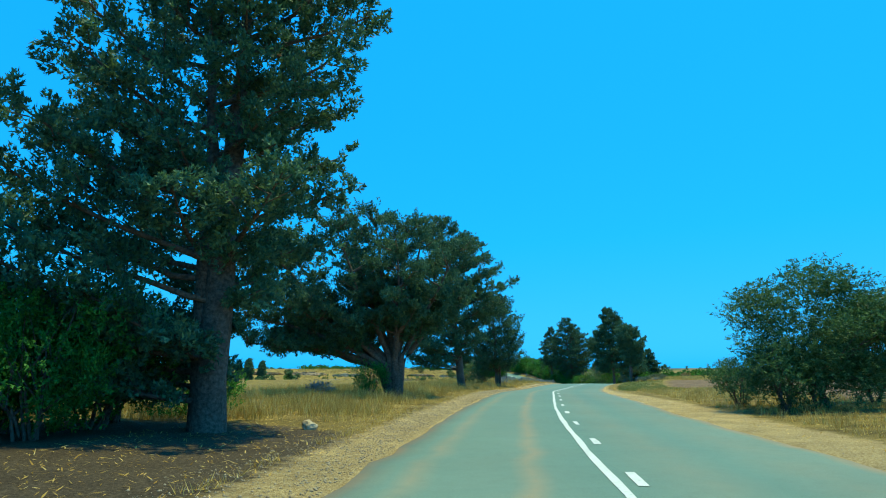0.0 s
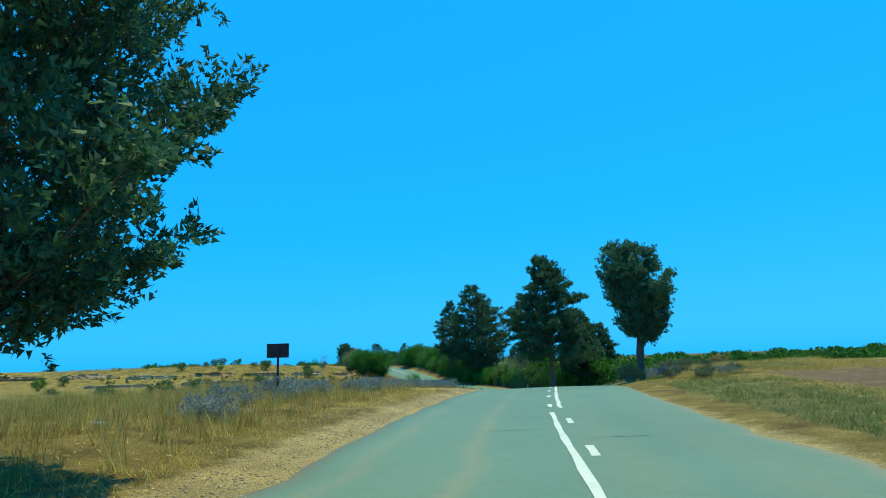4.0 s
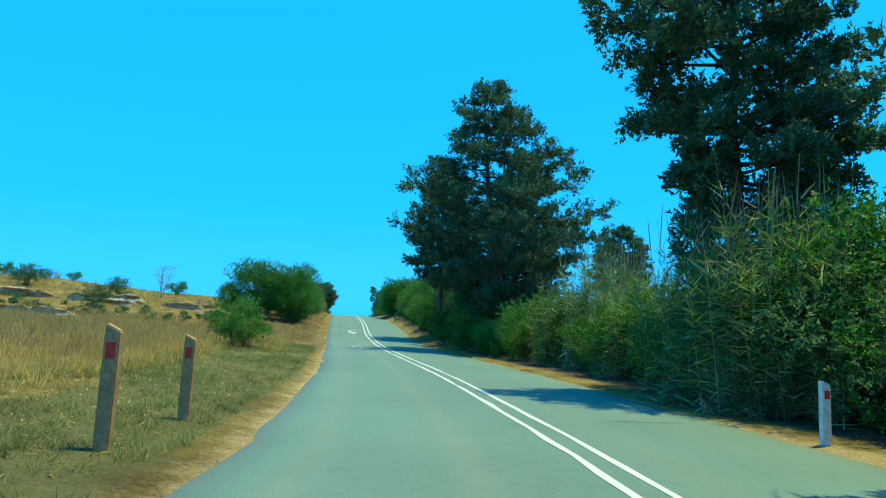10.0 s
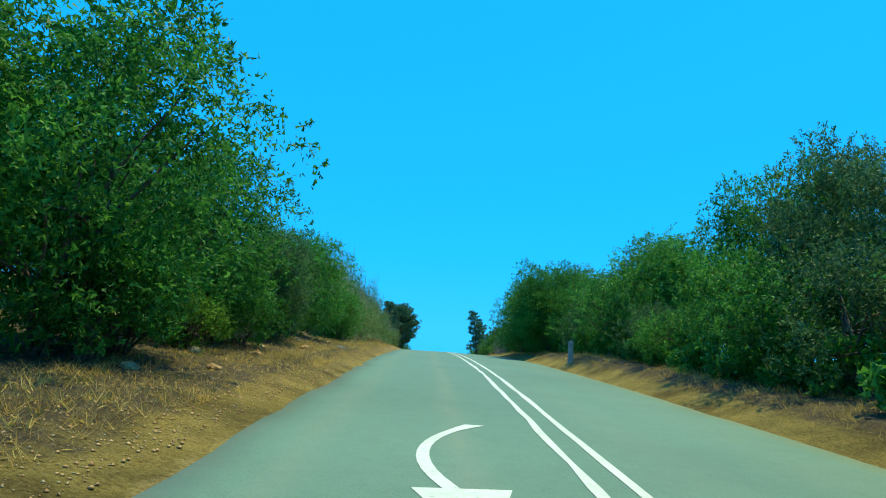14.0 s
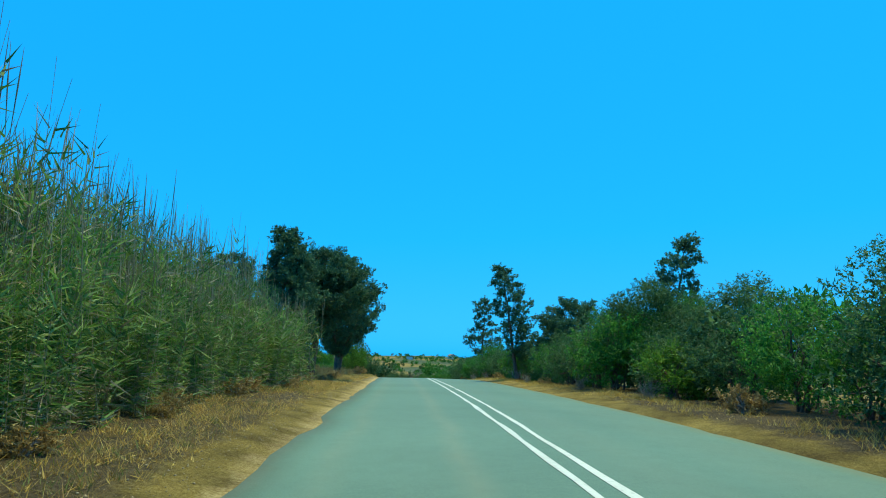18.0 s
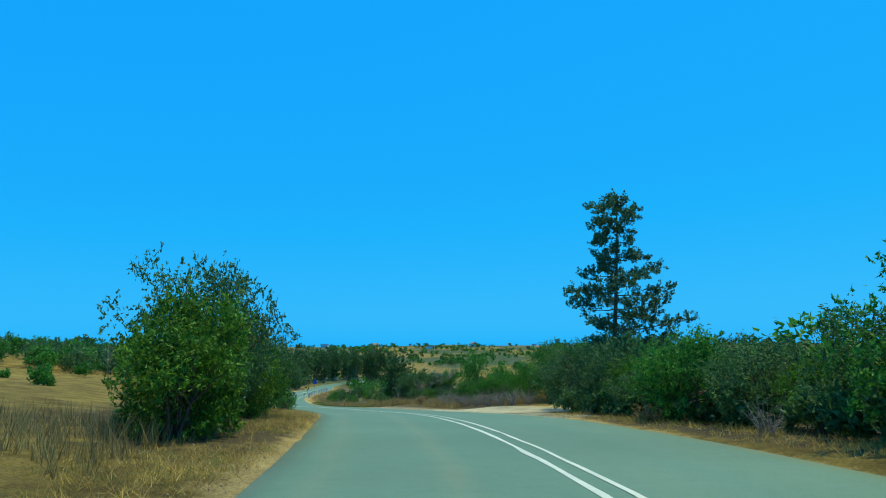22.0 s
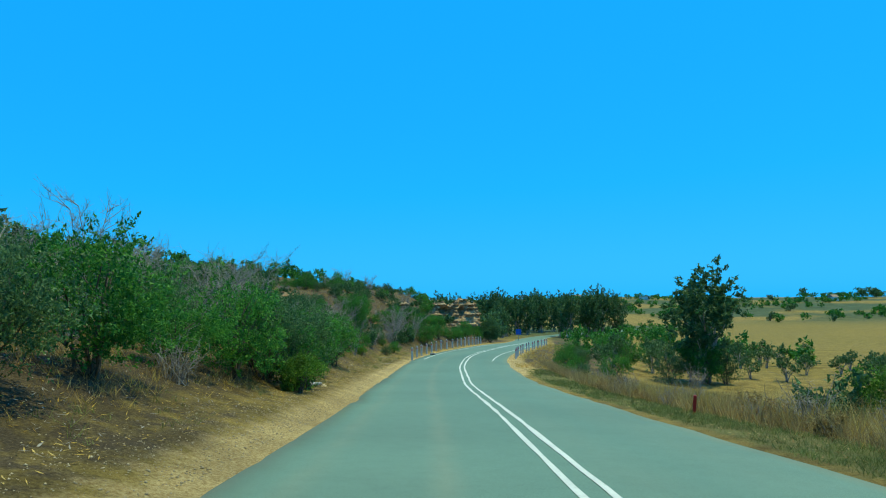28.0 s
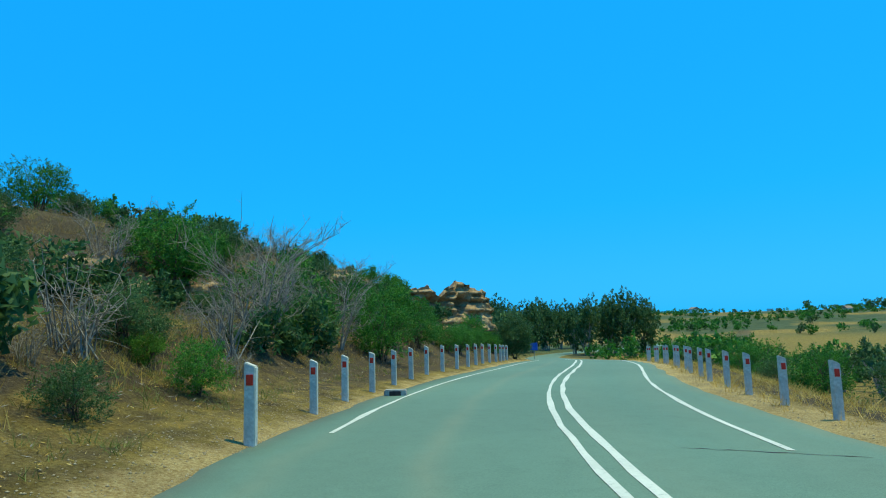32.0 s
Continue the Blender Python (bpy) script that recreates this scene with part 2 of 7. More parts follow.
def asphalt_mat():
    m, nt, bsdf = nodes_of("worn asphalt")
    grain, mid, broad = noise_node(nt, 90, 3, 0.7), noise_node(nt, 4.0, 5), noise_node(nt, 0.22, 3)
    base = ramp_node(nt, grain.outputs["Fac"], [(0.3, (0.094, 0.160, 0.118)), (0.72, (0.148, 0.238, 0.180))])
    wear = ramp_node(nt, mid.outputs["Fac"], [(0.28, 0.93), (0.5, 1.0), (0.75, 1.05)])
    speck = noise_node(nt, 38, 2, 0.8)
    chips = ramp_node(nt, speck.outputs["Fac"], [(0.3, 0.88), (0.5, 1.0), (0.72, 1.12)])
    patch = ramp_node(nt, broad.outputs["Fac"], [(0.35, 0.92), (0.65, 1.06)])
    col = mix_node(nt, 1.0, base.outputs[0], wear.outputs[0], "MULTIPLY")
    col = mix_node(nt, 1.0, col, chips.outputs[0], "MULTIPLY")
    col = mix_node(nt, 1.0, col, patch.outputs[0], "MULTIPLY")
    # dusty wheel tracks and a dusty edge, by the road's own cross coordinate
    at = nt.nodes.new("ShaderNodeAttribute")
    at.attribute_name = "across"
    stripes = ramp_node(nt, at.outputs["Fac"], [(0.0, 0.75), (0.03, 0.2), (0.07, 0.05), (0.105, 0.34), (0.15, 0.06), (0.285, 0.08), (0.322, 0.46), (0.36, 0.06), (0.47, 0.0), (0.62, 0.16), (0.72, 0.0), (0.84, 0.16), (0.955, 0.12), (1.0, 0.75)])
    dusty = nt.nodes.new("ShaderNodeAttribute")
    dusty.attribute_name = "dusty"
    amount = ramp_node(nt, dusty.outputs["Fac"], [(0.0, 0.45), (1.0, 1.0)])
    soil = ramp_node(nt, dusty.outputs["Fac"], [(0.0, (0.33, 0.28, 0.17)), (1.0, (0.40, 0.235, 0.10))])
    long_n = noise_node(nt, 0.8, 5, 0.65)
    breakup = ramp_node(nt, long_n.outputs["Fac"], [(0.30, 0.45), (0.62, 1.0)])
    fac = mix_node(nt, 1.0, stripes.outputs[0], breakup.outputs[0], "MULTIPLY")
    fac = mix_node(nt, 1.0, fac, amount.outputs[0], "MULTIPLY")
    col = mix_node(nt, fac, col, soil.outputs[0])
    nt.links.new(col, bsdf.inputs["Base Color"])
    bsdf.inputs["Roughness"].default_value = 0.8
    bsdf.inputs["Specular IOR Level"].default_value = 0.35
    bump_node(nt, grain.outputs["Fac"], bsdf, 0.35, 0.006)
    return m


def paint_mat():
    m, nt, bsdf = nodes_of("worn road paint")
    n, b = noise_node(nt, 16, 6, 0.75), noise_node(nt, 1.2, 3)
    r = ramp_node(nt, n.outputs["Fac"], [(0.28, (0.30, 0.31, 0.27)), (0.42, (0.60, 0.60, 0.52)), (0.8, (0.74, 0.73, 0.65))])
    rb = ramp_node(nt, b.outputs["Fac"], [(0.3, 0.86), (0.6, 1.0)])
    nt.links.new(mix_node(nt, 1.0, r.outputs[0], rb.outputs[0], "MULTIPLY"), bsdf.inputs["Base Color"])
    bsdf.inputs["Roughness"].default_value = 0.6
    return m


def ground_mat():
    m, nt, bsdf = nodes_of("dry ground")
    fine, mid, broad = noise_node(nt, 22, 5, 0.7), noise_node(nt, 2.2, 5, 0.6), noise_node(nt, 0.16, 4)
    far = noise_node(nt, 0.012, 4)

    def attr(name):
        a = nt.nodes.new("ShaderNodeAttribute")
        a.attribute_name = name
        return a.outputs["Fac"]

    def edge(name, lo=0.35, hi=0.65):
        mad = nt.nodes.new("ShaderNodeMath")
        mad.operation = "MULTIPLY_ADD"
        nt.links.new(mid.outputs["Fac"], mad.inputs[0])
        mad.inputs[1].default_value = 0.9
        sub = nt.nodes.new("ShaderNodeMath")
        sub.operation = "ADD"
        nt.links.new(attr(name), sub.inputs[0])
        sub.inputs[1].default_value = -0.45
        nt.links.new(sub.outputs[0], mad.inputs[2])
        return ramp_node(nt, mad.outputs[0], [(lo, 0.0), (hi, 1.0)]).outputs[0]

    straw = ramp_node(nt, fine.outputs["Fac"], [(0.28, (0.13, 0.090, 0.027)), (0.5, (0.265, 0.195, 0.060)), (0.75, (0.40, 0.315, 0.115))])
    patchy = noise_node(nt, 0.75, 5, 0.65)
    scrub = ramp_node(nt, patchy.outputs["Fac"], [(0.30, (0.55, 0.50, 0.45)), (0.48, (0.92, 0.90, 0.80)), (0.70, (1.22, 1.16, 1.05))])
    col = mix_node(nt, 1.0, straw.outputs[0], scrub.outputs[0], "MULTIPLY")
    # dark leaf litter; the same brown also paints the shade by the first cypress
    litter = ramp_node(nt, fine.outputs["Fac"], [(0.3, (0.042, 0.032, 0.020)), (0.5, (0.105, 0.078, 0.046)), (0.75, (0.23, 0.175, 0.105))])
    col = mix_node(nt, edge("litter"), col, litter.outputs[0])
    green = ramp_node(nt, fine.outputs["Fac"], [(0.3, (0.115, 0.110, 0.032)), (0.7, (0.25, 0.225, 0.080))])
    col = mix_node(nt, edge("green"), col, green.outputs[0])
    stubble = ramp_node(nt, mid.outputs["Fac"], [(0.3, (0.170, 0.122, 0.028)), (0.7, (0.295, 0.218, 0.060))])
    swath = nt.nodes.new("ShaderNodeTexWave")
    swath.inputs["Scale"].default_value, swath.inputs["Distortion"].default_value, swath.inputs["Detail"].default_value = 0.13, 4.0, 3.0
    turned = nt.nodes.new("ShaderNodeMapping")
    turned.inputs["Rotation"].default_value = (0, 0, radians(62))
    where = nt.nodes.new("ShaderNodeTexCoord")
    nt.links.new(where.outputs["Object"], turned.inputs["Vector"])
    nt.links.new(turned.outputs["Vector"], swath.inputs["Vector"])
    lines = ramp_node(nt, swath.outputs["Fac"], [(0.35, (0.90, 0.88, 0.85)), (0.62, (1.0, 1.0, 1.0)), (0.85, (1.24, 1.24, 1.20))])
    mown = mix_node(nt, 1.0, stubble.outputs[0], lines.outputs[0], "MULTIPLY")
    col = mix_node(nt, edge("field"), col, mown)
    plough = ramp_node(nt, mid.outputs["Fac"], [(0.3, (0.15, 0.095, 0.052)), (0.7, (0.27, 0.18, 0.105))])
    col = mix_node(nt, edge("plough"), col, plough.outputs[0])
    wood = ramp_node(nt, far.outputs["Fac"], [(0.42, 0.0), (0.50, 1.0)])
    woodcol = ramp_node(nt, broad.outputs["Fac"], [(0.3, (0.045, 0.07, 0.03)), (0.7, (0.10, 0.12, 0.055))])
    wfac = mix_node(nt, 1.0, wood.outputs[0], attr("wild"), "MULTIPLY")
    col = mix_node(nt, wfac, col, woodcol.outputs[0])
    sand = ramp_node(nt, fine.outputs["Fac"], [(0.25, (0.19, 0.118, 0.040)), (0.42, (0.43, 0.290, 0.115)), (0.60, (0.61, 0.46, 0.215)), (0.78, (0.74, 0.62, 0.37))])
    col = mix_node(nt, edge("sand"), col, sand.outputs[0])
    mottle = ramp_node(nt, patchy.outputs["Fac"], [(0.32, (0.74, 0.72, 0.70)), (0.66, (1.14, 1.12, 1.08))])
    col = mix_node(nt, 1.0, col, mottle.outputs[0], "MULTIPLY")
    nt.links.new(col, bsdf.inputs["Base Color"])
    bsdf.inputs["Roughness"].default_value = 0.95
    bsdf.inputs["Specular IOR Level"].default_value = 0.15
    bump_node(nt, fine.outputs["Fac"], bsdf, 1.0, 0.09)
    return m


ASPHALT, PAINT, GROUND = asphalt_mat(), paint_mat(), ground_mat()

# ---- plan: the road's line and height, and the land beside it ----
LINE = [(-120, -9.5), (-40, -2.6), (0, 1.45), (11, 2.5), (24.6, 4.2), (34, 5.65), (44, 7.2), (57, 10.2), (67.7, 13.05), (74, 14.9),
        (88, 19.6), (100, 23.6), (106, 25.3), (112, 26.9), (118, 28.0), (124, 28.9), (131, 29.3), (139, 29.42), (152, 28.82), (161, 27.9), (168, 27.3),
        (181, 26.0), (190, 25.06), (208, 23.62), (225, 22.2), (252, 19.65), (273, 18.2), (292, 16.8), (304, 16.06), (315, 14.62), (330, 11.5), (338, 8.36),
        (348, 4.75), (358, 0.9), (379, -6.6), (390, -10.8), (402, -14.84), (408, -16.8), (414.5, -18.3), (420, -18.95), (429, -19.35), (445, -21.0), (470, -25.0),
        (505, -31.8), (530, -37.2), (548, -39.8), (562, -39.5), (580, -36), (605, -27), (700, 10), (900, 40), (4000, 100)]
LEVEL = [(-3000, 0.5), (-120, 0.2), (-40, 0.1), (0, 0.0), (20, -0.08), (40, -0.1), (60, -0.5), (80, -0.47), (90, -0.6), (100, -1.23), (112, -2.5), (120, -2.95),
         (130, -3.25), (140, -3.37), (180, -3.3), (188, -2.95), (200, -2.14), (220, -1.05), (240, -0.27), (260, -0.05), (280, -0.22), (300, -0.5), (310, -0.95),
         (320, -1.51), (340, -3.15), (360, -4.72), (380, -6.4), (392, -7.25), (402, -7.74), (420, -7.98), (431, -8.2), (445, -8.8), (460, -9.6), (500, -11.6), (545, -13.6),
         (620, -14.5), (720, -13.0), (850, -6.0), (1000, 0.0), (1400, 2.0), (5000, 4.0)]
OUT = [5.0, 9.0, 18.0, 35.0, 70.0]
LEFT = [(-60, 0.0, 0.1, 0.2, 0.2, 0.2), (60, 0.05, 0.2, 0.1, 0.0, 0.0), (78, 0.2, 0.4, 0.3, 0.1, 0.0), (100, 0.1, 0.2, 0.4, 0.8, 1.0), (130, 0.1, 0.2, 0.4, 0.7, 0.9),
        (170, 0.1, 0.2, 0.6, 1.0, 1.2), (187, 0.15, 0.3, 0.8, 1.3, 1.5), (197, 0.25, 0.6, 2.6, 4.0, 4.0), (212, 0.35, 0.9, 2.2, 2.8, 2.4), (245, 0.2, 0.6, 0.8, 0.8, 0.8), (290, 0.1, 0.3, 0.2, 0.0, -0.2),
        (322, 0.12, 0.45, 1.3, 2.0, 2.0), (333, 0.03, 0.35, 1.6, 2.6, 2.8), (346, 0.03, 0.4, 2.3, 3.8, 4.2), (362, 0.3, 1.2, 3.6, 5.6, 6.1), (400, 0.2, 1.5, 5.2, 8.0, 9.0), (455, 0.2, 2.3, 7.3, 9.3, 9.8), (485, 0.0, 0.5, 2.0, 4.0, 6.0), (600, 0.0, 0.0, 0.2, 0.5, 2.0)]
RIGHT = [(-60, 0.05, 0.2, 0.2, 0.2, 0.2), (60, 0.0, 0.1, 0.2, 0.3, 0.3), (84, 0.1, 0.3, 0.4, 0.3, 0.3), (100, 0.35, 1.4, 1.6, 0.5, 0.3), (111, 0.22, 1.2, 1.6, 0.6, 0.4), (121, 0.08, 0.3, 0.45, 0.5, 0.5), (129, 0.0, 0.05, 0.1, 0.2, 0.3),
         (170, 0.0, 0.2, 0.4, 0.6, 0.8), (190, 0.2, 0.5, 0.8, 0.8, 0.8), (215, 0.7, 1.1, 1.2, 1.0, 1.0), (245, 0.15, 0.3, 0.4, 0.4, 0.4), (300, 0.1, 0.0, -0.2, -0.5, -1.0),
         (330, 0.0, 0.0, -0.3, -0.8, -1.5), (352, 0.0, 0.4, 0.9, 0.7, -0.8), (359, 0.0, 0.5, 1.7, 1.7, -0.5), (368, 0.0, 0.3, 1.6, 1.6, -1.0), (385, -0.15, -0.6, -1.2, -2.2, -3.5), (410, -0.1, -1.3, -2.7, -3.2, -4.0), (440, -0.1, -1.4, -2.0, -2.6, -3.6), (500, 0.0, -0.5, -0.8, -0.8, -1.0), (600, 0.0, 0.0, 0.0, 0.0, 0.0)]


def smooth_table(rows, col, lo, hi, step=0.5, width=5.0):
    ys = np.arange(lo, hi, step)
    v = np.interp(ys, [r[0] for r in rows], [r[col] for r in rows])
    k = np.exp(-0.5 * (np.arange(-3 * width, 3 * width + step, step) / width) ** 2)
    return ys, np.convolve(np.pad(v, len(k) // 2, mode="edge"), k / k.sum(), "valid")[: len(ys)]


_Y, _XC = smooth_table(LINE, 1, -200, 1000, 0.5, 3.5)
_, _ZC = smooth_table(LEVEL, 1, -200, 1000, 0.5, 4.5)
_LEFT = [smooth_table(LEFT, k, -200, 1000, 0.5, 5)[1] for k in range(1, 6)]
_RIGHT = [smooth_table(RIGHT, k, -200, 1000, 0.5, 5)[1] for k in range(1, 6)]


def road_x(y):
    return np.where(np.asarray(y) < 990, np.interp(y, _Y, _XC), np.interp(y, [r[0] for r in LINE], [r[1] for r in LINE]))


def road_z(y):
    return np.where(np.asarray(y) < 990, np.interp(y, _Y, _ZC), np.interp(y, [r[0] for r in LEVEL], [r[1] for r in LEVEL]))


def slant(y):
    """How much wider a crossing along x is than one square to the road."""
    d = (road_x(np.asarray(y) + 1.0) - road_x(np.asarray(y) - 1.0)) / 2
    return np.sqrt(1 + d * d)


def far_land(x, y):
    """The land well away from the road: a plain, cut by one broad valley ahead."""
    ahead = np.interp(y, [-3000, 250, 380, 460, 640, 760, 1000, 5000], [0.3, 0.0, -5.0, -11.5, -13.0, -10.5, 0.0, 4.0])
    hill = np.interp(y, [-3000, 250, 400, 520, 700, 1000, 5000], [0.6, 1.0, 1.0, -1.0, -9.0, 0.5, 4.0])
    side = np.clip((np.asarray(x) + 40) / 80.0, 0, 1)
    rise = np.interp(np.abs(x), [0, 400, 1200, 5000], [0, 0, 3.0, 10.0]) * np.interp(y, [-3000, 300, 500, 5000], [0.0, 0.0, 1.0, 1.0])
    return ahead * side + hill * (1 - side) + rise


def ripple(x, y):
    return (0.5 * np.sin(0.31 * x + 1.3 * np.sin(0.17 * y)) + 0.5 * np.sin(0.23 * y + 2.1 * np.sin(0.11 * x)) + 0.35 * np.sin(0.83 * x + 0.6 * y) + 0.3 * np.sin(0.71 * y - 0.9 * x))


def left_half(y):
    return sum(np.interp(y + o, LEFT_AT, LEFT_WIDE) for o in (-6, -3, 0, 3, 6)) / 5


LEFT_AT, LEFT_WIDE = ([-60, 40, 60, 85, 100, 150, 180, 195, 210, 235, 265, 290, 308, 318, 335, 347, 377, 396, 406, 425], [3.4, 3.4, 3.55, 3.7, 3.9, 3.7, 3.7, 3.65, 3.95, 3.8, 3.65, 3.8, 4.3, 4.6, 4.1, 3.6, 4.0, 4.2, 4.2, 3.6])


def right_half(y):
    return np.interp(y, [-60, 30, 40, 90, 108, 118, 125, 131, 137, 300, 318, 330, 352, 366, 404, 430], [3.7, 3.6, 3.3, 3.3, 3.5, 4.1, 4.9, 4.9, 3.8, 3.8, 4.3, 5.0, 4.8, 3.6, 3.2, 3.2])


def land_z(x, y):
    """Height of the ground sheet."""
    x, y = np.asarray(x, float), np.asarray(y, float)
    s = slant(y)
    u = (x - road_x(y)) / s
    a = np.abs(u)
    yi = np.clip((y - _Y[0]) / 0.5, 0, len(_Y) - 1.001)
    i = yi.astype(int)
    out = np.zeros_like(u)
    for tab, mask in ((_LEFT, u < 0), (_RIGHT, u >= 0)):
        cols = [t[i] for t in tab]
        v = np.zeros_like(u)
        start = np.maximum(3.4, (left_half(y) if tab is _LEFT else right_half(y)) + 0.1)
        knots = [start, np.maximum(5.0, start + 0.8)] + OUT[1:]
        vals = [np.zeros_like(u)] + cols
        for k in range(5):
            f = np.clip((a - knots[k]) / (knots[k + 1] - knots[k]), 0, 1)
            f = f * f * (3 - 2 * f) if k else f
            v = v + f * (vals[k + 1] - vals[k])
        out = np.where(mask, v, out)
    near = road_z(y) + out
    w = np.clip((a - 55) / 160.0, 0, 1)
    w = w * w * (3 - 2 * w)
    z = near * (1 - w) + far_land(x, y) * w
    rough = 0.035 * np.clip((a - 4.2) / 3, 0, 1) + 0.12 * np.clip((a - 14) / 30, 0, 1) + 0.5 * np.clip((a - 120) / 300, 0, 1)
    z = z + rough * ripple(x, y)
    return z - 0.05 * np.clip((np.maximum(3.7, np.where(u < 0, left_half(y), right_half(y)) + 0.25) - a) / 0.4, 0, 1)


def gz(x, y):
    return float(land_z(np.array([x]), np.array([y]))[0])


# ---- mesh helpers ----
def mesh_object(name, verts, faces, material, parent=None, label="", smooth=False):
    """faces: an array of triangles or quads, or a list of tuples."""
    me = bpy.data.meshes.new(name)
    verts = np.asarray(verts, np.float32)
    if isinstance(faces, np.ndarray):
        n, k = faces.shape
        me.vertices.add(len(verts))
        me.vertices.foreach_set("co", verts.ravel())
        me.loops.add(n * k)
        me.loops.foreach_set("vertex_index", faces.astype(np.int32).ravel())
        me.polygons.add(n)
        me.polygons.foreach_set("loop_start", np.arange(0, n * k, k, dtype=np.int32))
        me.polygons.foreach_set("loop_total", np.full(n, k, np.int32))
        me.update(calc_edges=True)
    else:
        me.from_pydata(verts.tolist(), [], faces)
        me.update()
    if smooth:
        me.polygons.foreach_set("use_smooth", np.ones(len(me.polygons), bool))
    me.materials.append(material)
    ob = new(name, me)
    ob.parent = parent
    if label:
        tagged(ob, label=label)
    return ob


def part(name, bm, material, parent, label="", smooth=False):
    me = bpy.data.meshes.new(name)
    bm.to_mesh(me)
    bm.free()
    if smooth:
        me.polygons.foreach_set("use_smooth", np.ones(len(me.polygons), bool))
    me.materials.append(material)
    ob = new(name, me)
    ob.parent = parent
    if label:
        tagged(ob, label=label)
    return ob


def thing(name, x, y, z, label, category, group="", turn=0.0):
    ob = new(name)
    ob.empty_display_size = 0.2
    ob.matrix_basis = pose(x, y, z, 0, 0, turn)
    return tagged(ob, label=label, category=category, group=group)


def box_bm(w, d, h, bevel=0.0, z0=0.0, cx=0.0, cy=0.0):
    bm = bmesh.new()
    bmesh.ops.create_cube(bm, size=1.0)
    bmesh.ops.scale(bm, vec=(w, d, h), verts=bm.verts)
    bmesh.ops.translate(bm, vec=(cx, cy, z0 + h / 2), verts=bm.verts)
    if bevel:
        bmesh.ops.bevel(bm, geom=bm.edges[:], offset=bevel, segments=2, affect="EDGES")
    return bm


def tube(path, radii, sides=7, rng=None, rough=0.0):
    """Vertices and quads of a tapered tube along a path."""
    path = np.asarray(path, float)
    n = len(path)
    d = np.gradient(path, axis=0)
    d /= np.linalg.norm(d, axis=1)[:, None] + 1e-9
    ref = np.where(np.abs(d[:, 2:3]) > 0.9, np.array([[1.0, 0, 0]]), np.array([[0, 0, 1.0]]))
    a = np.cross(d, ref)
    a /= np.linalg.norm(a, axis=1)[:, None] + 1e-9
    b = np.cross(d, a)
    ang = np.linspace(0, 2 * np.pi, sides, endpoint=False)
    rad = np.asarray(radii, float)[:, None] * np.ones(sides)
    if rng is not None and rough:
        rad = rad * (1 + rough * rng.standard_normal((n, sides)))
    v = path[:, None, :] + rad[:, :, None] * (np.cos(ang)[None, :, None] * a[:, None, :] + np.sin(ang)[None, :, None] * b[:, None, :])
    i, j = np.meshgrid(np.arange(n - 1), np.arange(sides), indexing="ij")
    k = (j + 1) % sides
    f = np.stack([i * sides + j, i * sides + k, (i + 1) * sides + k, (i + 1) * sides + j], -1).reshape(-1, 4)
    return v.reshape(-1, 3), f


def joined(pieces):
    vs, fs, at = [], [], 0
    for v, f in pieces:
        vs.append(v)
        fs.append(f + at)
        at += len(v)
    return np.concatenate(vs), np.concatenate(fs)


def leaves(centres, size, rng, long=2.0, aim=None, droop=0.0, width=None):
    """One small pointed leaf for each centre."""
    n = len(centres)
    d = rng.standard_normal((n, 3))
    if aim is not None:
        d = d * 0.55 + aim
    d[:, 2] -= droop
    d /= np.linalg.norm(d, axis=1)[:, None] + 1e-9
    s = np.cross(d, rng.standard_normal((n, 3)))
    s /= np.linalg.norm(s, axis=1)[:, None] + 1e-9
    L = size * rng.uniform(0.6, 1.35, (n, 1)) * long * 0.5
    W = (size * rng.uniform(0.6, 1.3, (n, 1)) * 0.5) if width is None else width * rng.uniform(0.7, 1.3, (n, 1)) * 0.5
    v = np.stack([centres + s * W - d * L * 0.8, centres + d * L, centres - s * W - d * L * 0.8], 1).reshape(-1, 3)
    return v, np.arange(3 * n).reshape(n, 3)


def in_ball(n, rng):
    d = rng.standard_normal((n, 3))
    d /= np.linalg.norm(d, axis=1)[:, None]
    return d * (rng.uniform(0, 1, (n, 1)) ** (1 / 2.2))


def bent(start, end, rng, steps=6, sag=0.0, wob=0.08):
    start, end = np.asarray(start, float), np.asarray(end, float)
    t = np.linspace(0, 1, steps)[:, None]
    p = start + (end - start) * t
    L = np.linalg.norm(end - start)
    w = rng.standard_normal((steps, 3)) * wob * L * 0.5
    w[0] = 0
    p = p + np.cumsum(w, 0) * 0.35
    p[:, 2] += sag * L * np.sin(np.pi * t[:, 0])
    return p


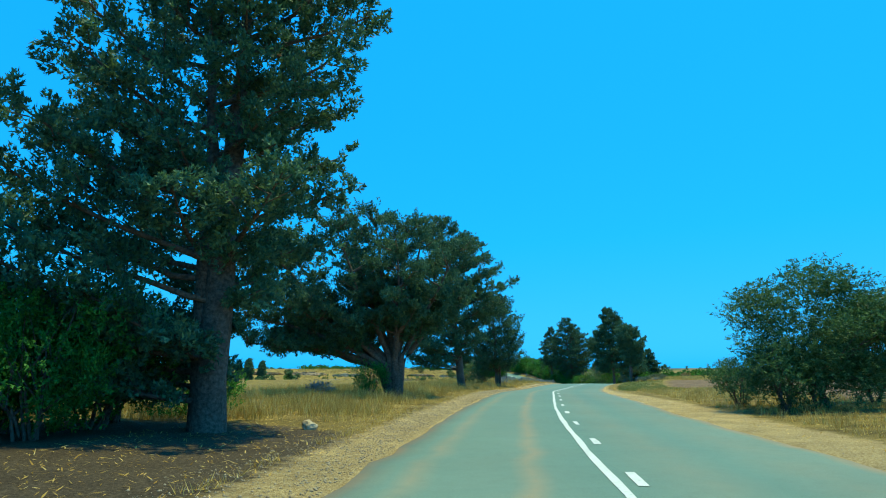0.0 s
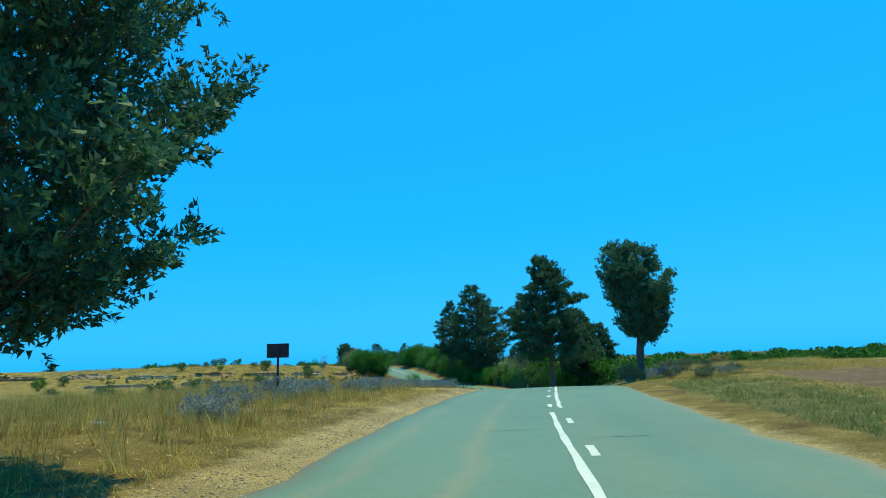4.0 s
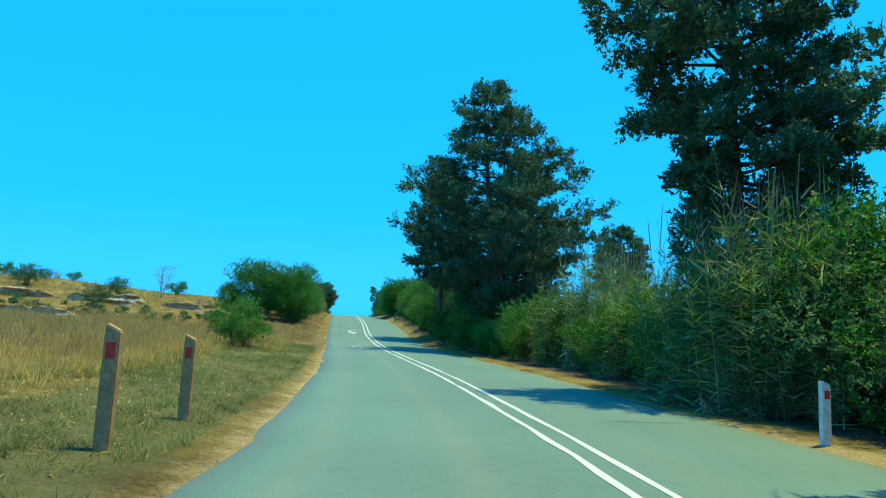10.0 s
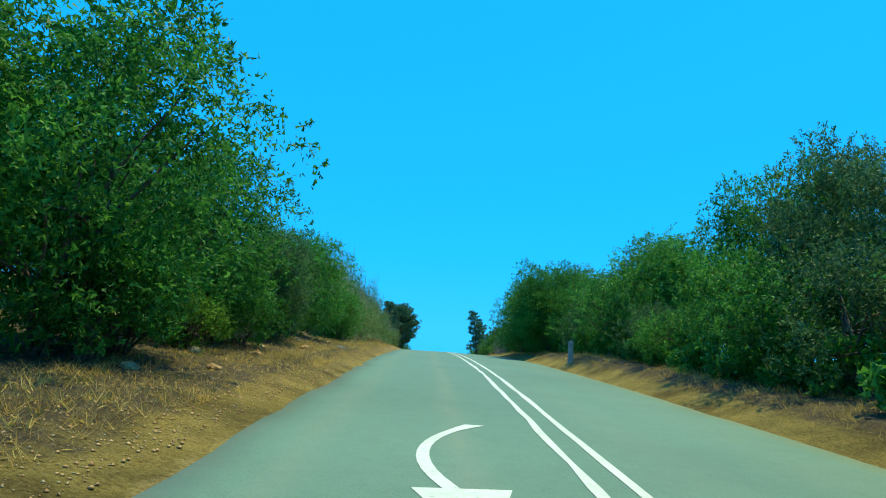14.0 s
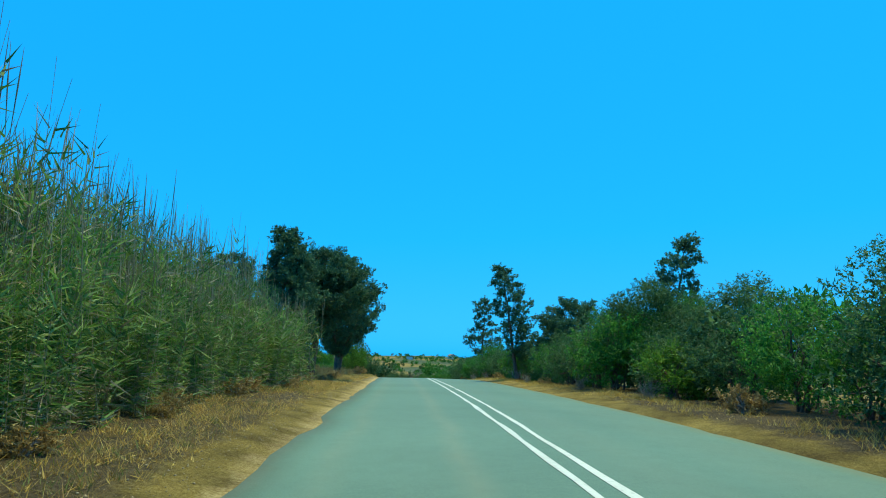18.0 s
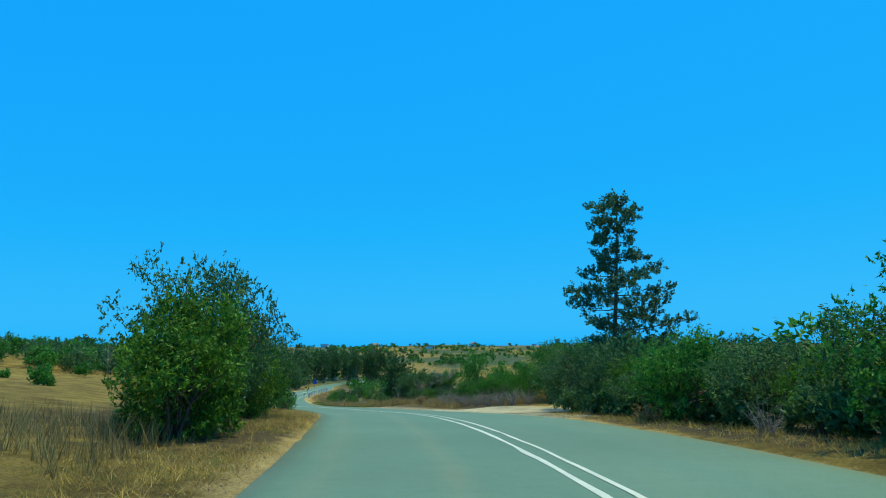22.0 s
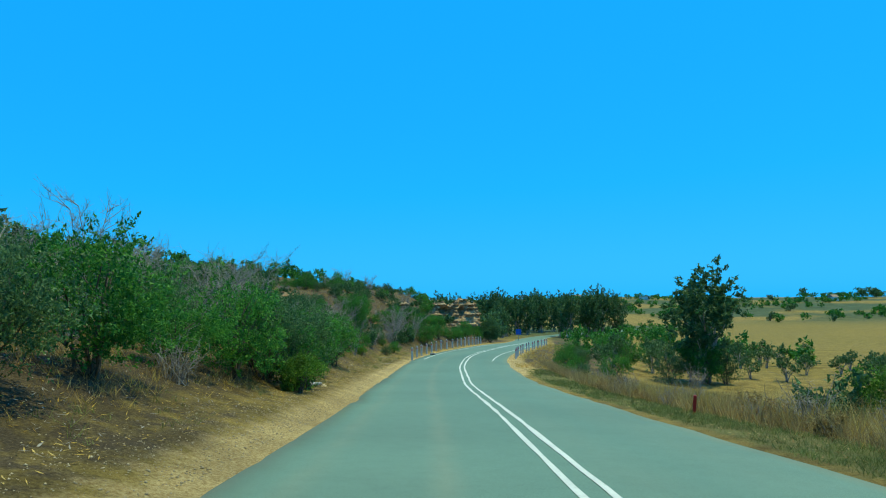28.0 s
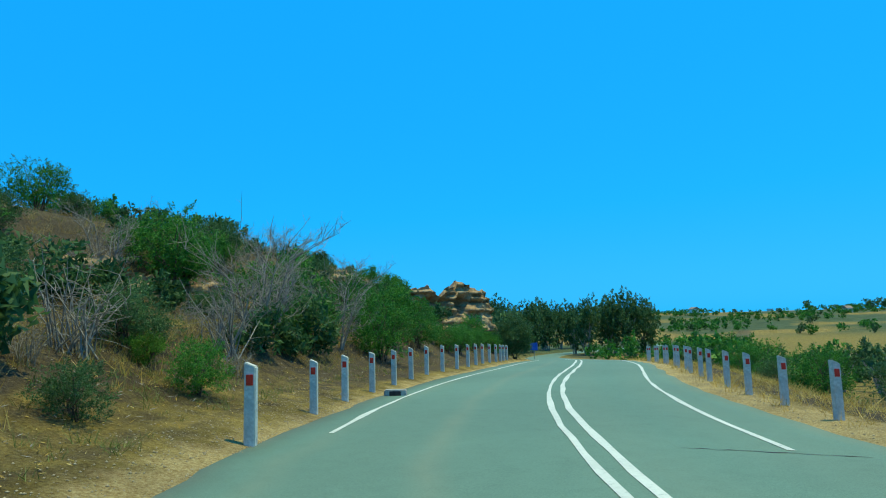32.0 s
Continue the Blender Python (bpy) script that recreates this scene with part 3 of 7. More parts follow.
# ---- ground sheet ----
def build_ground():
    ys = np.concatenate([-np.geomspace(60, 3000, 16)[::-1], np.arange(-58, 470, 1.0), 470 + np.cumsum(np.geomspace(1.2, 260, 44))])
    side = np.concatenate([np.arange(0, 3.2, 0.8), np.arange(3.2, 8.0, 0.3), np.arange(8.0, 20, 0.8), 20 + np.cumsum(np.geomspace(1.0, 420, 36))])
    us = np.concatenate([-side[:0:-1], side])
    Y, U = np.meshgrid(ys, us, indexing="ij")
    X = road_x(Y) + U * slant(Y)
    Z = land_z(X, Y)
    n, m = Y.shape
    i, j = np.meshgrid(np.arange(n - 1), np.arange(m - 1), indexing="ij")
    f = np.stack([i * m + j, i * m + j + 1, (i + 1) * m + j + 1, (i + 1) * m + j], -1).reshape(-1, 4)
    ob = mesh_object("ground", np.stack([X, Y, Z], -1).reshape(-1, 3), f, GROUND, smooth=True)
    tagged(ob, "dry straw-coloured farmland with sandy road shoulders and scrub", "ground", kind="structure")

    def band(y, rows, u, side_sign, soft=1.3):
        wide = np.interp(y, [r[0] for r in rows], [r[1] for r in rows])
        a = u * side_sign
        start = (left_half(y) if side_sign < 0 else right_half(y)) - 0.75
        return np.clip((start + wide - a) / soft + 0.5, 0, 1) * (a > 0)

    sand = np.maximum(
        band(Y, [(-60, 2.0), (60, 1.9), (84, 1.4), (100, 0.9), (112, 0.8), (150, 0.9), (164, 0.8), (175, 0.75), (215, 0.6), (235, 0.65), (262, 0.9), (300, 1.3), (326, 0.7), (335, 1.2), (345, 1.4), (370, 1.4), (384, 1.45), (393, 1.5), (404, 1.5), (411, 1.1), (420, 1.1), (470, 1.0), (600, 0.6), (625, -4.0), (700, -4.0)], U, -1),
        band(Y, [(-60, 2.5), (26, 2.4), (48, 1.4), (80, 0.7), (104, 0.7), (118, 0.7), (122, 1.2), (126, 5.0), (133, 6.0), (136, 1.6), (150, 0.5), (175, 0.35), (200, 0.1), (235, 0.2), (300, 0.5), (318, 0.8), (326, 1.6), (332, 2.5), (340, 2.4), (347, 1.9), (354, 2.0), (360, 1.2), (366, 0.25), (396, 0.3), (404, 2.6), (416, 1.8), (470, 1.0), (600, 0.6), (625, -4.0), (700, -4.0)], U, 1))
    # the farm track at the first junction, and the one on the other side
    track = np.clip((2.2 - np.abs(Y - np.interp(U, [3, 8, 20, 90], [128, 129, 131.0, 150]))) / 0.8, 0, 1) * (U > 3.5) * (U < 95)
    track = np.maximum(track, np.clip((2.0 - np.abs(Y - np.interp(-U, [3, 10, 40], [86, 92, 99]))) / 0.8, 0, 1) * (U < -3.5) * (U > -17))
    track = np.maximum(track, np.clip((np.interp(U, [4, 8, 11, 15, 24], [8, 5.6, 3.4, 1.9, 1.2]) - np.abs(Y - np.interp(U, [4, 8, 11, 15, 24], [335, 337.4, 339.2, 340.2, 342]))) / 0.8, 0, 1) * (U > 3.5) * (U < 26))
    sand = sand * np.interp(Y, [170, 185, 232, 245, 396, 404, 470, 480], [1, 0.86, 0.86, 1, 1, 0.85, 0.85, 1])
    sand = np.maximum(sand, track)
    green = np.clip((np.minimum(-U - 3.6, 7.5 + U) / 1.0), 0, 1) * np.interp(Y, [100, 112, 165, 178], [0, 0.9, 0.9, 0]) + np.clip(np.minimum(U - 4.0, 8.5 - U), 0, 1) * np.interp(Y, [45, 55, 80, 86], [0, 0.75, 0.75, 0])
    green = green + np.clip(np.minimum(U - 3.2, 7.0 - U), 0, 1) * np.interp(Y, [356, 366, 398, 404], [0, 0.8, 0.8, 0])
    green = np.maximum(green, np.clip(np.minimum(-U - 3.8, 15 + U) / 1.2, 0, 1) * np.interp(Y, [84, 94, 112, 120], [0, 0.9, 0.9, 0]))
    green = np.maximum(green, np.clip(np.minimum(U - 4.0, 16 - U) / 1.2, 0, 1) * np.interp(Y, [84, 92, 118, 123], [0, 0.95, 0.95, 0]))
    green = np.maximum(green, np.clip(np.minimum(-U - 4.4, 12 + U) / 1.2, 0, 1) * np.interp(Y, [396, 402, 420, 430], [0, 0.15, 0.15, 0]))
    field = np.clip((-U - 14) / 3, 0, 1) * np.interp(Y, [-60, 20, 110, 118, 168, 176, 255, 268, 306, 314], [1, 1, 0.6, 1, 1, 0, 0, 1, 1, 0])
    field = np.maximum(field, np.clip((U - 14) / 8, 0, 1) * np.clip((Y - 425) / 20, 0, 1) * np.clip((740 - Y) / 60, 0, 1))
    plough = np.clip((U - 8.5) / 2, 0, 1) * np.interp(Y, [20, 34, 80, 90], [0, 1, 1, 0]) * np.clip((120 - U) / 20, 0, 1)
    litter = np.clip((np.abs(U) - 3.9) / 0.9, 0, 1) * np.interp(Y, [160, 178, 264, 276, 304, 312, 480, 520], [0, 0.66, 0.72, 0.1, 0.1, 0.8, 0.8, 0.3]) * np.clip((np.where((Y > 390) & (U < 0), 34, 15) - np.abs(U)) / 7, 0, 1)
    litter = litter * (1 - 0.45 * (U < 0) * np.clip((7.5 - np.abs(U)) / 1.5, 0, 1) * np.interp(Y, [362, 372, 412, 420], [0, 1, 1, 0]))
    litter = litter * (1 - 0.85 * (U < 0) * np.clip((6.4 - np.abs(U)) / 1.0, 0, 1) * np.interp(Y, [322, 330, 360, 368], [0, 1, 1, 0]))
    litter = litter * (1 - (U > 0) * np.interp(Y, [322, 330, 356, 364], [0, 1, 1, 0]) * np.clip((7.5 - U) / 1.0, 0, 1))
    litter = np.maximum(litter, np.clip((U - 4.2) / 1.5, 0, 1) * np.interp(Y, [122, 134, 180, 190], [0, 0.95, 0.95, 0.6]) * np.clip((17 - U) / 7, 0, 1))
    # tree shade painted into the ground: dark litter brown round the first cypress
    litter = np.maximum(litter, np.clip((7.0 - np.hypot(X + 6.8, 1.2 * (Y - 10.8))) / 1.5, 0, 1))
    wild = (np.clip((np.abs(U) - 90) / 120, 0, 1) + np.clip((Y - 500) / 90, 0, 1)) * (1 - 0.9 * (U > 14) * (U < 240) * (Y > 425) * np.clip((740 - Y) / 60, 0, 1))
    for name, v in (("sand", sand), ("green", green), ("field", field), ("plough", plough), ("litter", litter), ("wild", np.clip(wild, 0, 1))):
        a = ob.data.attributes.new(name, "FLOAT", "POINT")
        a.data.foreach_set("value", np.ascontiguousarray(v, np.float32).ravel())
    return ob


build_ground()


# ---- road, its lines and marks ----
def crossing(y, u, lift=0.0):
    """A place on the road surface, u metres right of the centre line."""
    y, u = np.asarray(y, float), np.asarray(u, float)
    camber = -0.012 * np.abs(u)
    return np.stack([road_x(y) + u * slant(y), y + 0 * u, road_z(y) + camber + lift + 0 * u], -1)


def build_road():
    ys = np.arange(-110, 640, 1.0)
    rng = np.random.default_rng(5)
    wl_, wr_ = left_half(ys) + 0.06 * rng.standard_normal(len(ys)), right_half(ys) + 0.06 * rng.standard_normal(len(ys))
    f = np.linspace(0, 1, 15)
    U = -wl_[:, None] + (wl_ + wr_)[:, None] * f[None, :]
    Y = ys[:, None] + 0 * U
    top = crossing(Y, U, 0.02)
    n, m = Y.shape
    low = top[:, [0, -1]].copy()
    low[:, :, 2] -= 0.22
    v = np.concatenate([top.reshape(-1, 3), low.reshape(-1, 3)])
    i, j = np.meshgrid(np.arange(n - 1), np.arange(m - 1), indexing="ij")
    q = np.stack([i * m + j, i * m + j + 1, (i + 1) * m + j + 1, (i + 1) * m + j], -1).reshape(-1, 4)
    k = np.arange(n - 1)
    b = n * m
    e1 = np.stack([k * m, (k + 1) * m, b + 2 * (k + 1), b + 2 * k], -1)
    e2 = np.stack([k * m + m - 1, b + 2 * k + 1, b + 2 * (k + 1) + 1, (k + 1) * m + m - 1], -1)
    ob = mesh_object("road", v, np.concatenate([q, e1, e2]), ASPHALT, smooth=True)
    a = ob.data.attributes.new("across", "FLOAT", "POINT")
    vals = np.concatenate([(f[None, :] + 0 * U).ravel(), np.tile([0.0, 1.0], n)]).astype(np.float32)
    a.data.foreach_set("value", vals)
    dusty = np.interp(ys, [-60, 40, 62, 80, 640], [1, 1, 0.7, 0, 0])
    a = ob.data.attributes.new("dusty", "FLOAT", "POINT")
    a.data.foreach_set("value", np.concatenate([np.repeat(dusty, m), np.repeat(dusty, 2)]).astype(np.float32))
    return tagged(ob, "worn grey two-lane asphalt country road with dusty wheel tracks", "road", kind="structure")


ROAD = build_road()


# how far the painted lines wander from the middle of the asphalt
DRIFT = [(-60, -0.20), (7, -0.20), (20, -0.16), (35, 0.02), (44, 0.03), (56, 0.0), (66, 0.03), (71.5, 0.0), (72.5, 0.26), (84, 0.16), (100, 0.12), (113, 0.03), (125, -0.02), (139, 0.17), (153, 0.02), (167, -0.11),
         (180, 0.0), (194, -0.06), (209, 0.14), (230, 0.0), (320, 0.03), (327, -0.05), (337, -0.10), (350, 0.0), (378, 0.03), (389, -0.09), (397, 0.0), (401, -0.12), (404, -0.07), (407, 0.02), (412, 0.02), (470, 0.05)]


def stripe(name, y0, y1, u, width, label, step=1.0, wob=0.012, seed=1):
    rng = np.random.default_rng(seed)
    n = max(2, int(round((y1 - y0) / step)) + 1)
    ys = np.linspace(y0, y1, n)
    if callable(u):
        uu = u(ys)
    else:
        uu = np.full(n, float(u))
    wide = np.where(np.abs(ys - 72.0) < 6, 0.0, 1.0)
    uu = uu + sum(np.interp(ys + wide * o, [r[0] for r in DRIFT], [r[1] for r in DRIFT]) for o in (-3, -2, -1, 0, 1, 2, 3)) / 7
    w = width / 2
    rows = [crossing(ys, uu + s * w + wob * rng.standard_normal(n), 0.026) for s in (-1, 1)]
    v = np.stack(rows, 1).reshape(-1, 3)
    k = np.arange(n - 1)
    f = np.stack([2 * k, 2 * k + 1, 2 * k + 3, 2 * k + 2], -1)
    ob = mesh_object(name, v, f, PAINT, ROAD, label)
    return ob


stripe("solid_line", -110, 71.3, 0.0, 0.11, "worn white solid centre line", seed=2)
stripe("solid_line", 72.6, 128, 0.0, 0.11, "worn white solid centre line", seed=3)
for n in range(48):
    y = -14.0 + 4.35 * n
    if y > 120 or 69.0 < y < 73.0:
        continue
    side = 0.29 if y < 71 else -0.27
    stripe("dash", y, y + 1.05, side, 0.12, step=0.5, label="", seed=10 + n)
GAP = lambda y: np.interp(y, [120, 340, 395, 470], [0.19, 0.185, 0.15, 0.15])
stripe("double_line", 124.6, 470, lambda y: -GAP(y), 0.10, "white double centre line", seed=4)
stripe("double_line", 128, 470, GAP, 0.10, "white double centre line", seed=5)
stripe("edge_line", 410.0, 470, lambda y: np.interp(y, [410, 420, 431, 470], [-3.35, -3.15, -2.9, -2.8]), 0.09, "white edge line on the bend", seed=6)
stripe("edge_line", 409.6, 470, lambda y: np.interp(y, [408, 416, 431, 470], [2.02, 2.27, 2.58, 2.7]), 0.09, "white edge line on the bend", seed=7)


def return_arrow(y0, u0):
    """The bent move-back arrow painted in the lane."""
    t = np.linspace(0, 1, 14)
    cx = u0 + 0.38 * (1 - t) ** 2 - 1.5 * t * (1 - t) + 0.05 * t ** 2
    cy = y0 + 3.7 * (1 - t)
    wide = np.interp(t, [0, 0.15, 0.4, 1], [0.26, 0.13, 0.12, 0.16])
    a, b = crossing(cy, cx - wide / 2, 0.026), crossing(cy, cx + wide / 2, 0.026)
    v = np.stack([a, b], 1).reshape(-1, 3)
    k = np.arange(len(t) - 1)
    f = np.stack([2 * k, 2 * k + 2, 2 * k + 3, 2 * k + 1], -1)
    v = v.tolist()
    f = [tuple(q) for q in f.tolist()]
    h = crossing(np.array([y0 + 0.15, y0 - 1.3, y0 + 0.3]), np.array([u0 - 0.36, u0 + 0.12, u0 + 0.46]), 0.026)
    at = len(v)
    v += h.tolist()
    f.append((at, at + 1, at + 2))
    mesh_object("lane_arrow", v, f, PAINT, ROAD, "white curved move-in arrow")


return_arrow(193.1, -1.42)
return_arrow(173.0, -1.75)


# ---- trees ----
def plumes(bases, axes, length, radius, leaf, per, rng):
    """Dense little sprays of scale leaves round short axes: the fingers that a cypress crown is made of."""
    n = len(bases)
    bases, axes = np.repeat(bases, per, 0), np.repeat(axes, per, 0)
    grow = np.repeat(rng.uniform(0.65, 1.3, n), per)[:, None]
    s = rng.uniform(0, 1, (n * per, 1))
    out = np.cross(axes, rng.standard_normal((n * per, 3)))
    out /= np.linalg.norm(out, axis=1)[:, None] + 1e-9
    fat = radius * np.sin(np.pi * (0.12 + 0.83 * s)) * rng.uniform(0.55, 1.05, (n * per, 1))
    return leaves(bases + axes * length * grow * s + out * fat * grow, leaf, rng, 1.9, axes * 1.1 + out * 0.8)


def conifer(name, seed, height, left, right, clear=1.0, trunk=0.25, limbs=50, rise=0.35, length=0.42, radius=0.13, leaf=0.085, per=26, lean=(0, 0), stems=1, spray=1.0,
            foliage=None, bark=None, label="", category="tree", group="", arms=(), reach_arm=1.7):
    """A cypress or other conifer. left, right: rows of height and reach that give its lopsided outline; rise: how steeply limbs climb; arms: ends of the great
    limbs of a tree that forks near the ground."""
    rng = np.random.default_rng(seed)
    base = new(name)
    tagged(base, label=label, category=category, group=group)
    heads, wood, twigs, at, aim = [], [], [], [], []
    for a in arms:
        fork = np.array([a[0] * 0.10, a[1] * 0.10, 1.0 + 0.12 * a[2]])
        p = np.concatenate([bent((0.0, 0.0, -0.4), fork, rng, 4, 0.0, 0.02)[:-1], bent(fork, a, rng, 8, -0.05 if a[2] > 5 else 0.06, 0.05)])
        wood.append(tube(p, np.concatenate([np.linspace(trunk, trunk * 0.62, 4)[:-1], np.linspace(trunk * 0.5, trunk * 0.09, 8)]), 8, rng, 0.06))
        heads.append(p)
    for s in range(0 if arms else stems):
        off = np.zeros(2) if s == 0 else rng.uniform(-1, 1, 2) * 0.11 * height
        h = height * (0.97 if s == 0 else rng.uniform(0.7, 0.9))
        p = bent((off[0] * 0.1, off[1] * 0.1, -0.4), (lean[0] + off[0], lean[1] + off[1], h), rng, 10, 0.0, 0.025)
        wood.append(tube(p, np.linspace(trunk * (1.2 if s == 0 else 0.8), trunk * 0.08, 10), 9, rng, 0.07))
        heads.append(p)
    stems = len(heads)
    for k in range(limbs):
        ang = k * 2.39996 + rng.uniform(-0.4, 0.4)
        u = (k + rng.uniform(0, 1)) / limbs
        if arms:
            p = heads[k % stems]
            i = 5 + int(rng.integers(0, len(p) - 5))
            start = p[i]
            r = reach_arm * rng.uniform(0.5, 1.05) * (1.05 - 0.05 * i)
            tip = start + np.array([math.cos(ang) * r, math.sin(ang) * r, rise * r * rng.uniform(0.4, 1.3)])
        else:
            z = clear + (height - clear) * u
            p = heads[k % stems] if z < heads[k % stems][-1][2] else heads[0]
            lo, hi = -np.interp(z, [q[0] for q in left], [q[1] for q in left]), np.interp(z, [q[0] for q in right], [q[1] for q in right])
            mid, half = (lo + hi) / 2, max(0.35, (hi - lo) / 2)
            near = np.array([np.interp(z, p[:, 2], p[:, 0]), np.interp(z, p[:, 2], p[:, 1])])
            r = rng.uniform(0.62, 1.06) * half - 0.35 * length
            tip = np.array([mid + math.cos(ang) * r, near[1] * 0.5 + math.sin(ang) * r * 0.92, z])
            run = math.hypot(tip[0] - near[0], tip[1] - near[1])
            z0 = max(min(0.7 * clear, z), z - rise * run * rng.uniform(0.7, 1.3))
            start = np.array([np.interp(z0, p[:, 2], p[:, 0]), np.interp(z0, p[:, 2], p[:, 1]), z0])
        limb = bent(start, tip, rng, 7, -0.05, 0.07)
        way = limb[-1] - limb[0]
        run = np.linalg.norm(way)
        way = way / (run + 1e-9)
        r0 = trunk * (0.12 + 0.2 * run / (run + 3))
        twigs.append(tube(limb, np.linspace(r0, r0 * 0.2, 7), 5))
        side = np.cross(way, [0, 0, 1.0])
        side /= np.linalg.norm(side) + 1e-9
        m = max(3, int((3 + 2.3 * run) * spray))
        for q in range(m):
            e = 0.24 + 0.78 * (q + rng.uniform(0, 1)) / m
            c = limb[min(int(e * 6), 6)] + way * (e * 6 % 1) * run / 6 if e < 1 else limb[-1]
            w = (0.30 * run * (1.12 - min(e, 1.0)) + 0.34) * rng.uniform(0.5, 1.2)
            d = side * (1 if q % 2 else -1) * rng.uniform(0.4, 1.0) + way * 0.6 + np.array([0, 0, rng.uniform(-0.25, 0.45)])
            d /= np.linalg.norm(d)
            end = c + d * w
            twigs.append(tube(np.stack([c, c + d * w * 0.55 + [0, 0, -0.03 * w], end]), [r0 * 0.22, r0 * 0.16, 0.008], 3))
            for g in (0.35, 0.7, 1.0):
                if g < 1.0 and w < 0.45 and rng.uniform() < 0.5:
                    continue
                for b in range(4 if g == 1.0 else 3):
                    x = d * 0.55 + rng.standard_normal(3) * 0.55 + np.array([0, 0, 0.42])
                    at.append(c + d * w * g + rng.standard_normal(3) * 0.10)
                    aim.append(x / np.linalg.norm(x))
    for p in heads:
        for g in range(26):
            e = rng.uniform(0.86, 1.0)
            x = rng.standard_normal(3) * 0.6 + np.array([0, 0, 0.8])
            at.append(p[-1] * e + p[-2] * (1 - e) + rng.standard_normal(3) * 0.14)
            aim.append(x / np.linalg.norm(x))
    for v, f in wood:
        mesh_object("trunk", v, f, bark or BARK, base, "", True)
    v, f = joined(twigs)
    tagged(mesh_object("branchwork", v, f, bark or BARK, base, "", True), kind="stuff")
    v, f = plumes(np.array(at), np.array(aim), length, radius, leaf, per, rng)
    mesh_object("crown", v, f, foliage or CYPRESS, base)
    return base


def shrub(name, seed, width, height, n=3200, size=0.09, foliage=None, bark=None, label="", category="bush", group="", stems=7, lumps=26, open_base=0.0, long=2.2, fill=0.35, trunk=0.05, droop=0.0):
    """A many-stemmed bush or small broad-leaved tree: stems that fork into an uneven, lumpy crown with gaps."""
    rng = np.random.default_rng(seed)
    base = new(name)
    tagged(base, label=label, category=category, group=group)
    ext = np.array([width / 2, width / 2, height * (1 - open_base) / 2])
    mid = np.array([0, 0, height * (open_base + (1 - open_base) / 2)])
    lump = []
    while len(lump) < lumps:
        d = in_ball(1, rng)[0]
        d = d / (np.linalg.norm(d) + 1e-9) * rng.uniform(0.45, 0.86)
        lump.append(mid + d * ext)
    wood = []
    for s in range(stems):
        tgt = lump[s % lumps]
        foot = np.array([rng.uniform(-0.1, 0.1) * width * 0.5, rng.uniform(-0.1, 0.1) * width * 0.5, -0.25])
        fork = foot + (tgt - foot) * np.array([0.35, 0.35, 0.55])
        wood.append(tube(bent(foot, fork, rng, 5, 0, 0.08), np.linspace(trunk, trunk * 0.6, 5), 6))
        for q in range(3):
            t2 = lump[rng.integers(lumps)] if q else tgt
            wood.append(tube(bent(fork, t2, rng, 5, 0.02, 0.1), np.linspace(trunk * 0.55, trunk * 0.12, 5), 4))
    v, f = joined(wood)
    tagged(mesh_object("branchwork", v, f, bark or BARK, base, "", True), kind="stuff")
    cs, aims = [], []
    m = n // lumps
    twigs = max(6, m // 13)
    for c in lump:
        r = np.array([width, width, height * 0.8]) * rng.uniform(0.12, 0.21)
        b = in_ball(twigs, rng)
        k = int(twigs * fill)
        b[k:] /= np.linalg.norm(b[k:], axis=1)[:, None]
        b[k:] *= rng.uniform(0.7, 1.0, (twigs - k, 1))
        d = b + rng.standard_normal((twigs, 3)) * 0.45 + np.array([0, 0, 0.35])
        d /= np.linalg.norm(d, axis=1)[:, None]
        long_twig = rng.uniform(0.12, 0.34, twigs) * width ** 0.5 * 0.55
        which = rng.integers(twigs, size=m)
        t = rng.uniform(-0.6, 0.75, m)
        p = c + b[which] * r + d[which] * (t * long_twig[which])[:, None]
        p[:, 2] -= droop * 0.5 * np.clip(t, 0, 1) ** 2 * long_twig[which]
        cs.append(p + in_ball(m, rng) * (size * 0.9 + 0.22 * long_twig[which] * (0.9 - t))[:, None])
        aims.append(d[which] * 0.9 + rng.standard_normal((m, 3)) * 0.35)
    cs, aims = np.concatenate(cs), np.concatenate(aims)
    keep = cs[:, 2] > 0.03
    v, f = leaves(cs[keep], size, rng, long, aims[keep], droop)
    mesh_object("crown", v, f, foliage or BROAD, base)
    return base


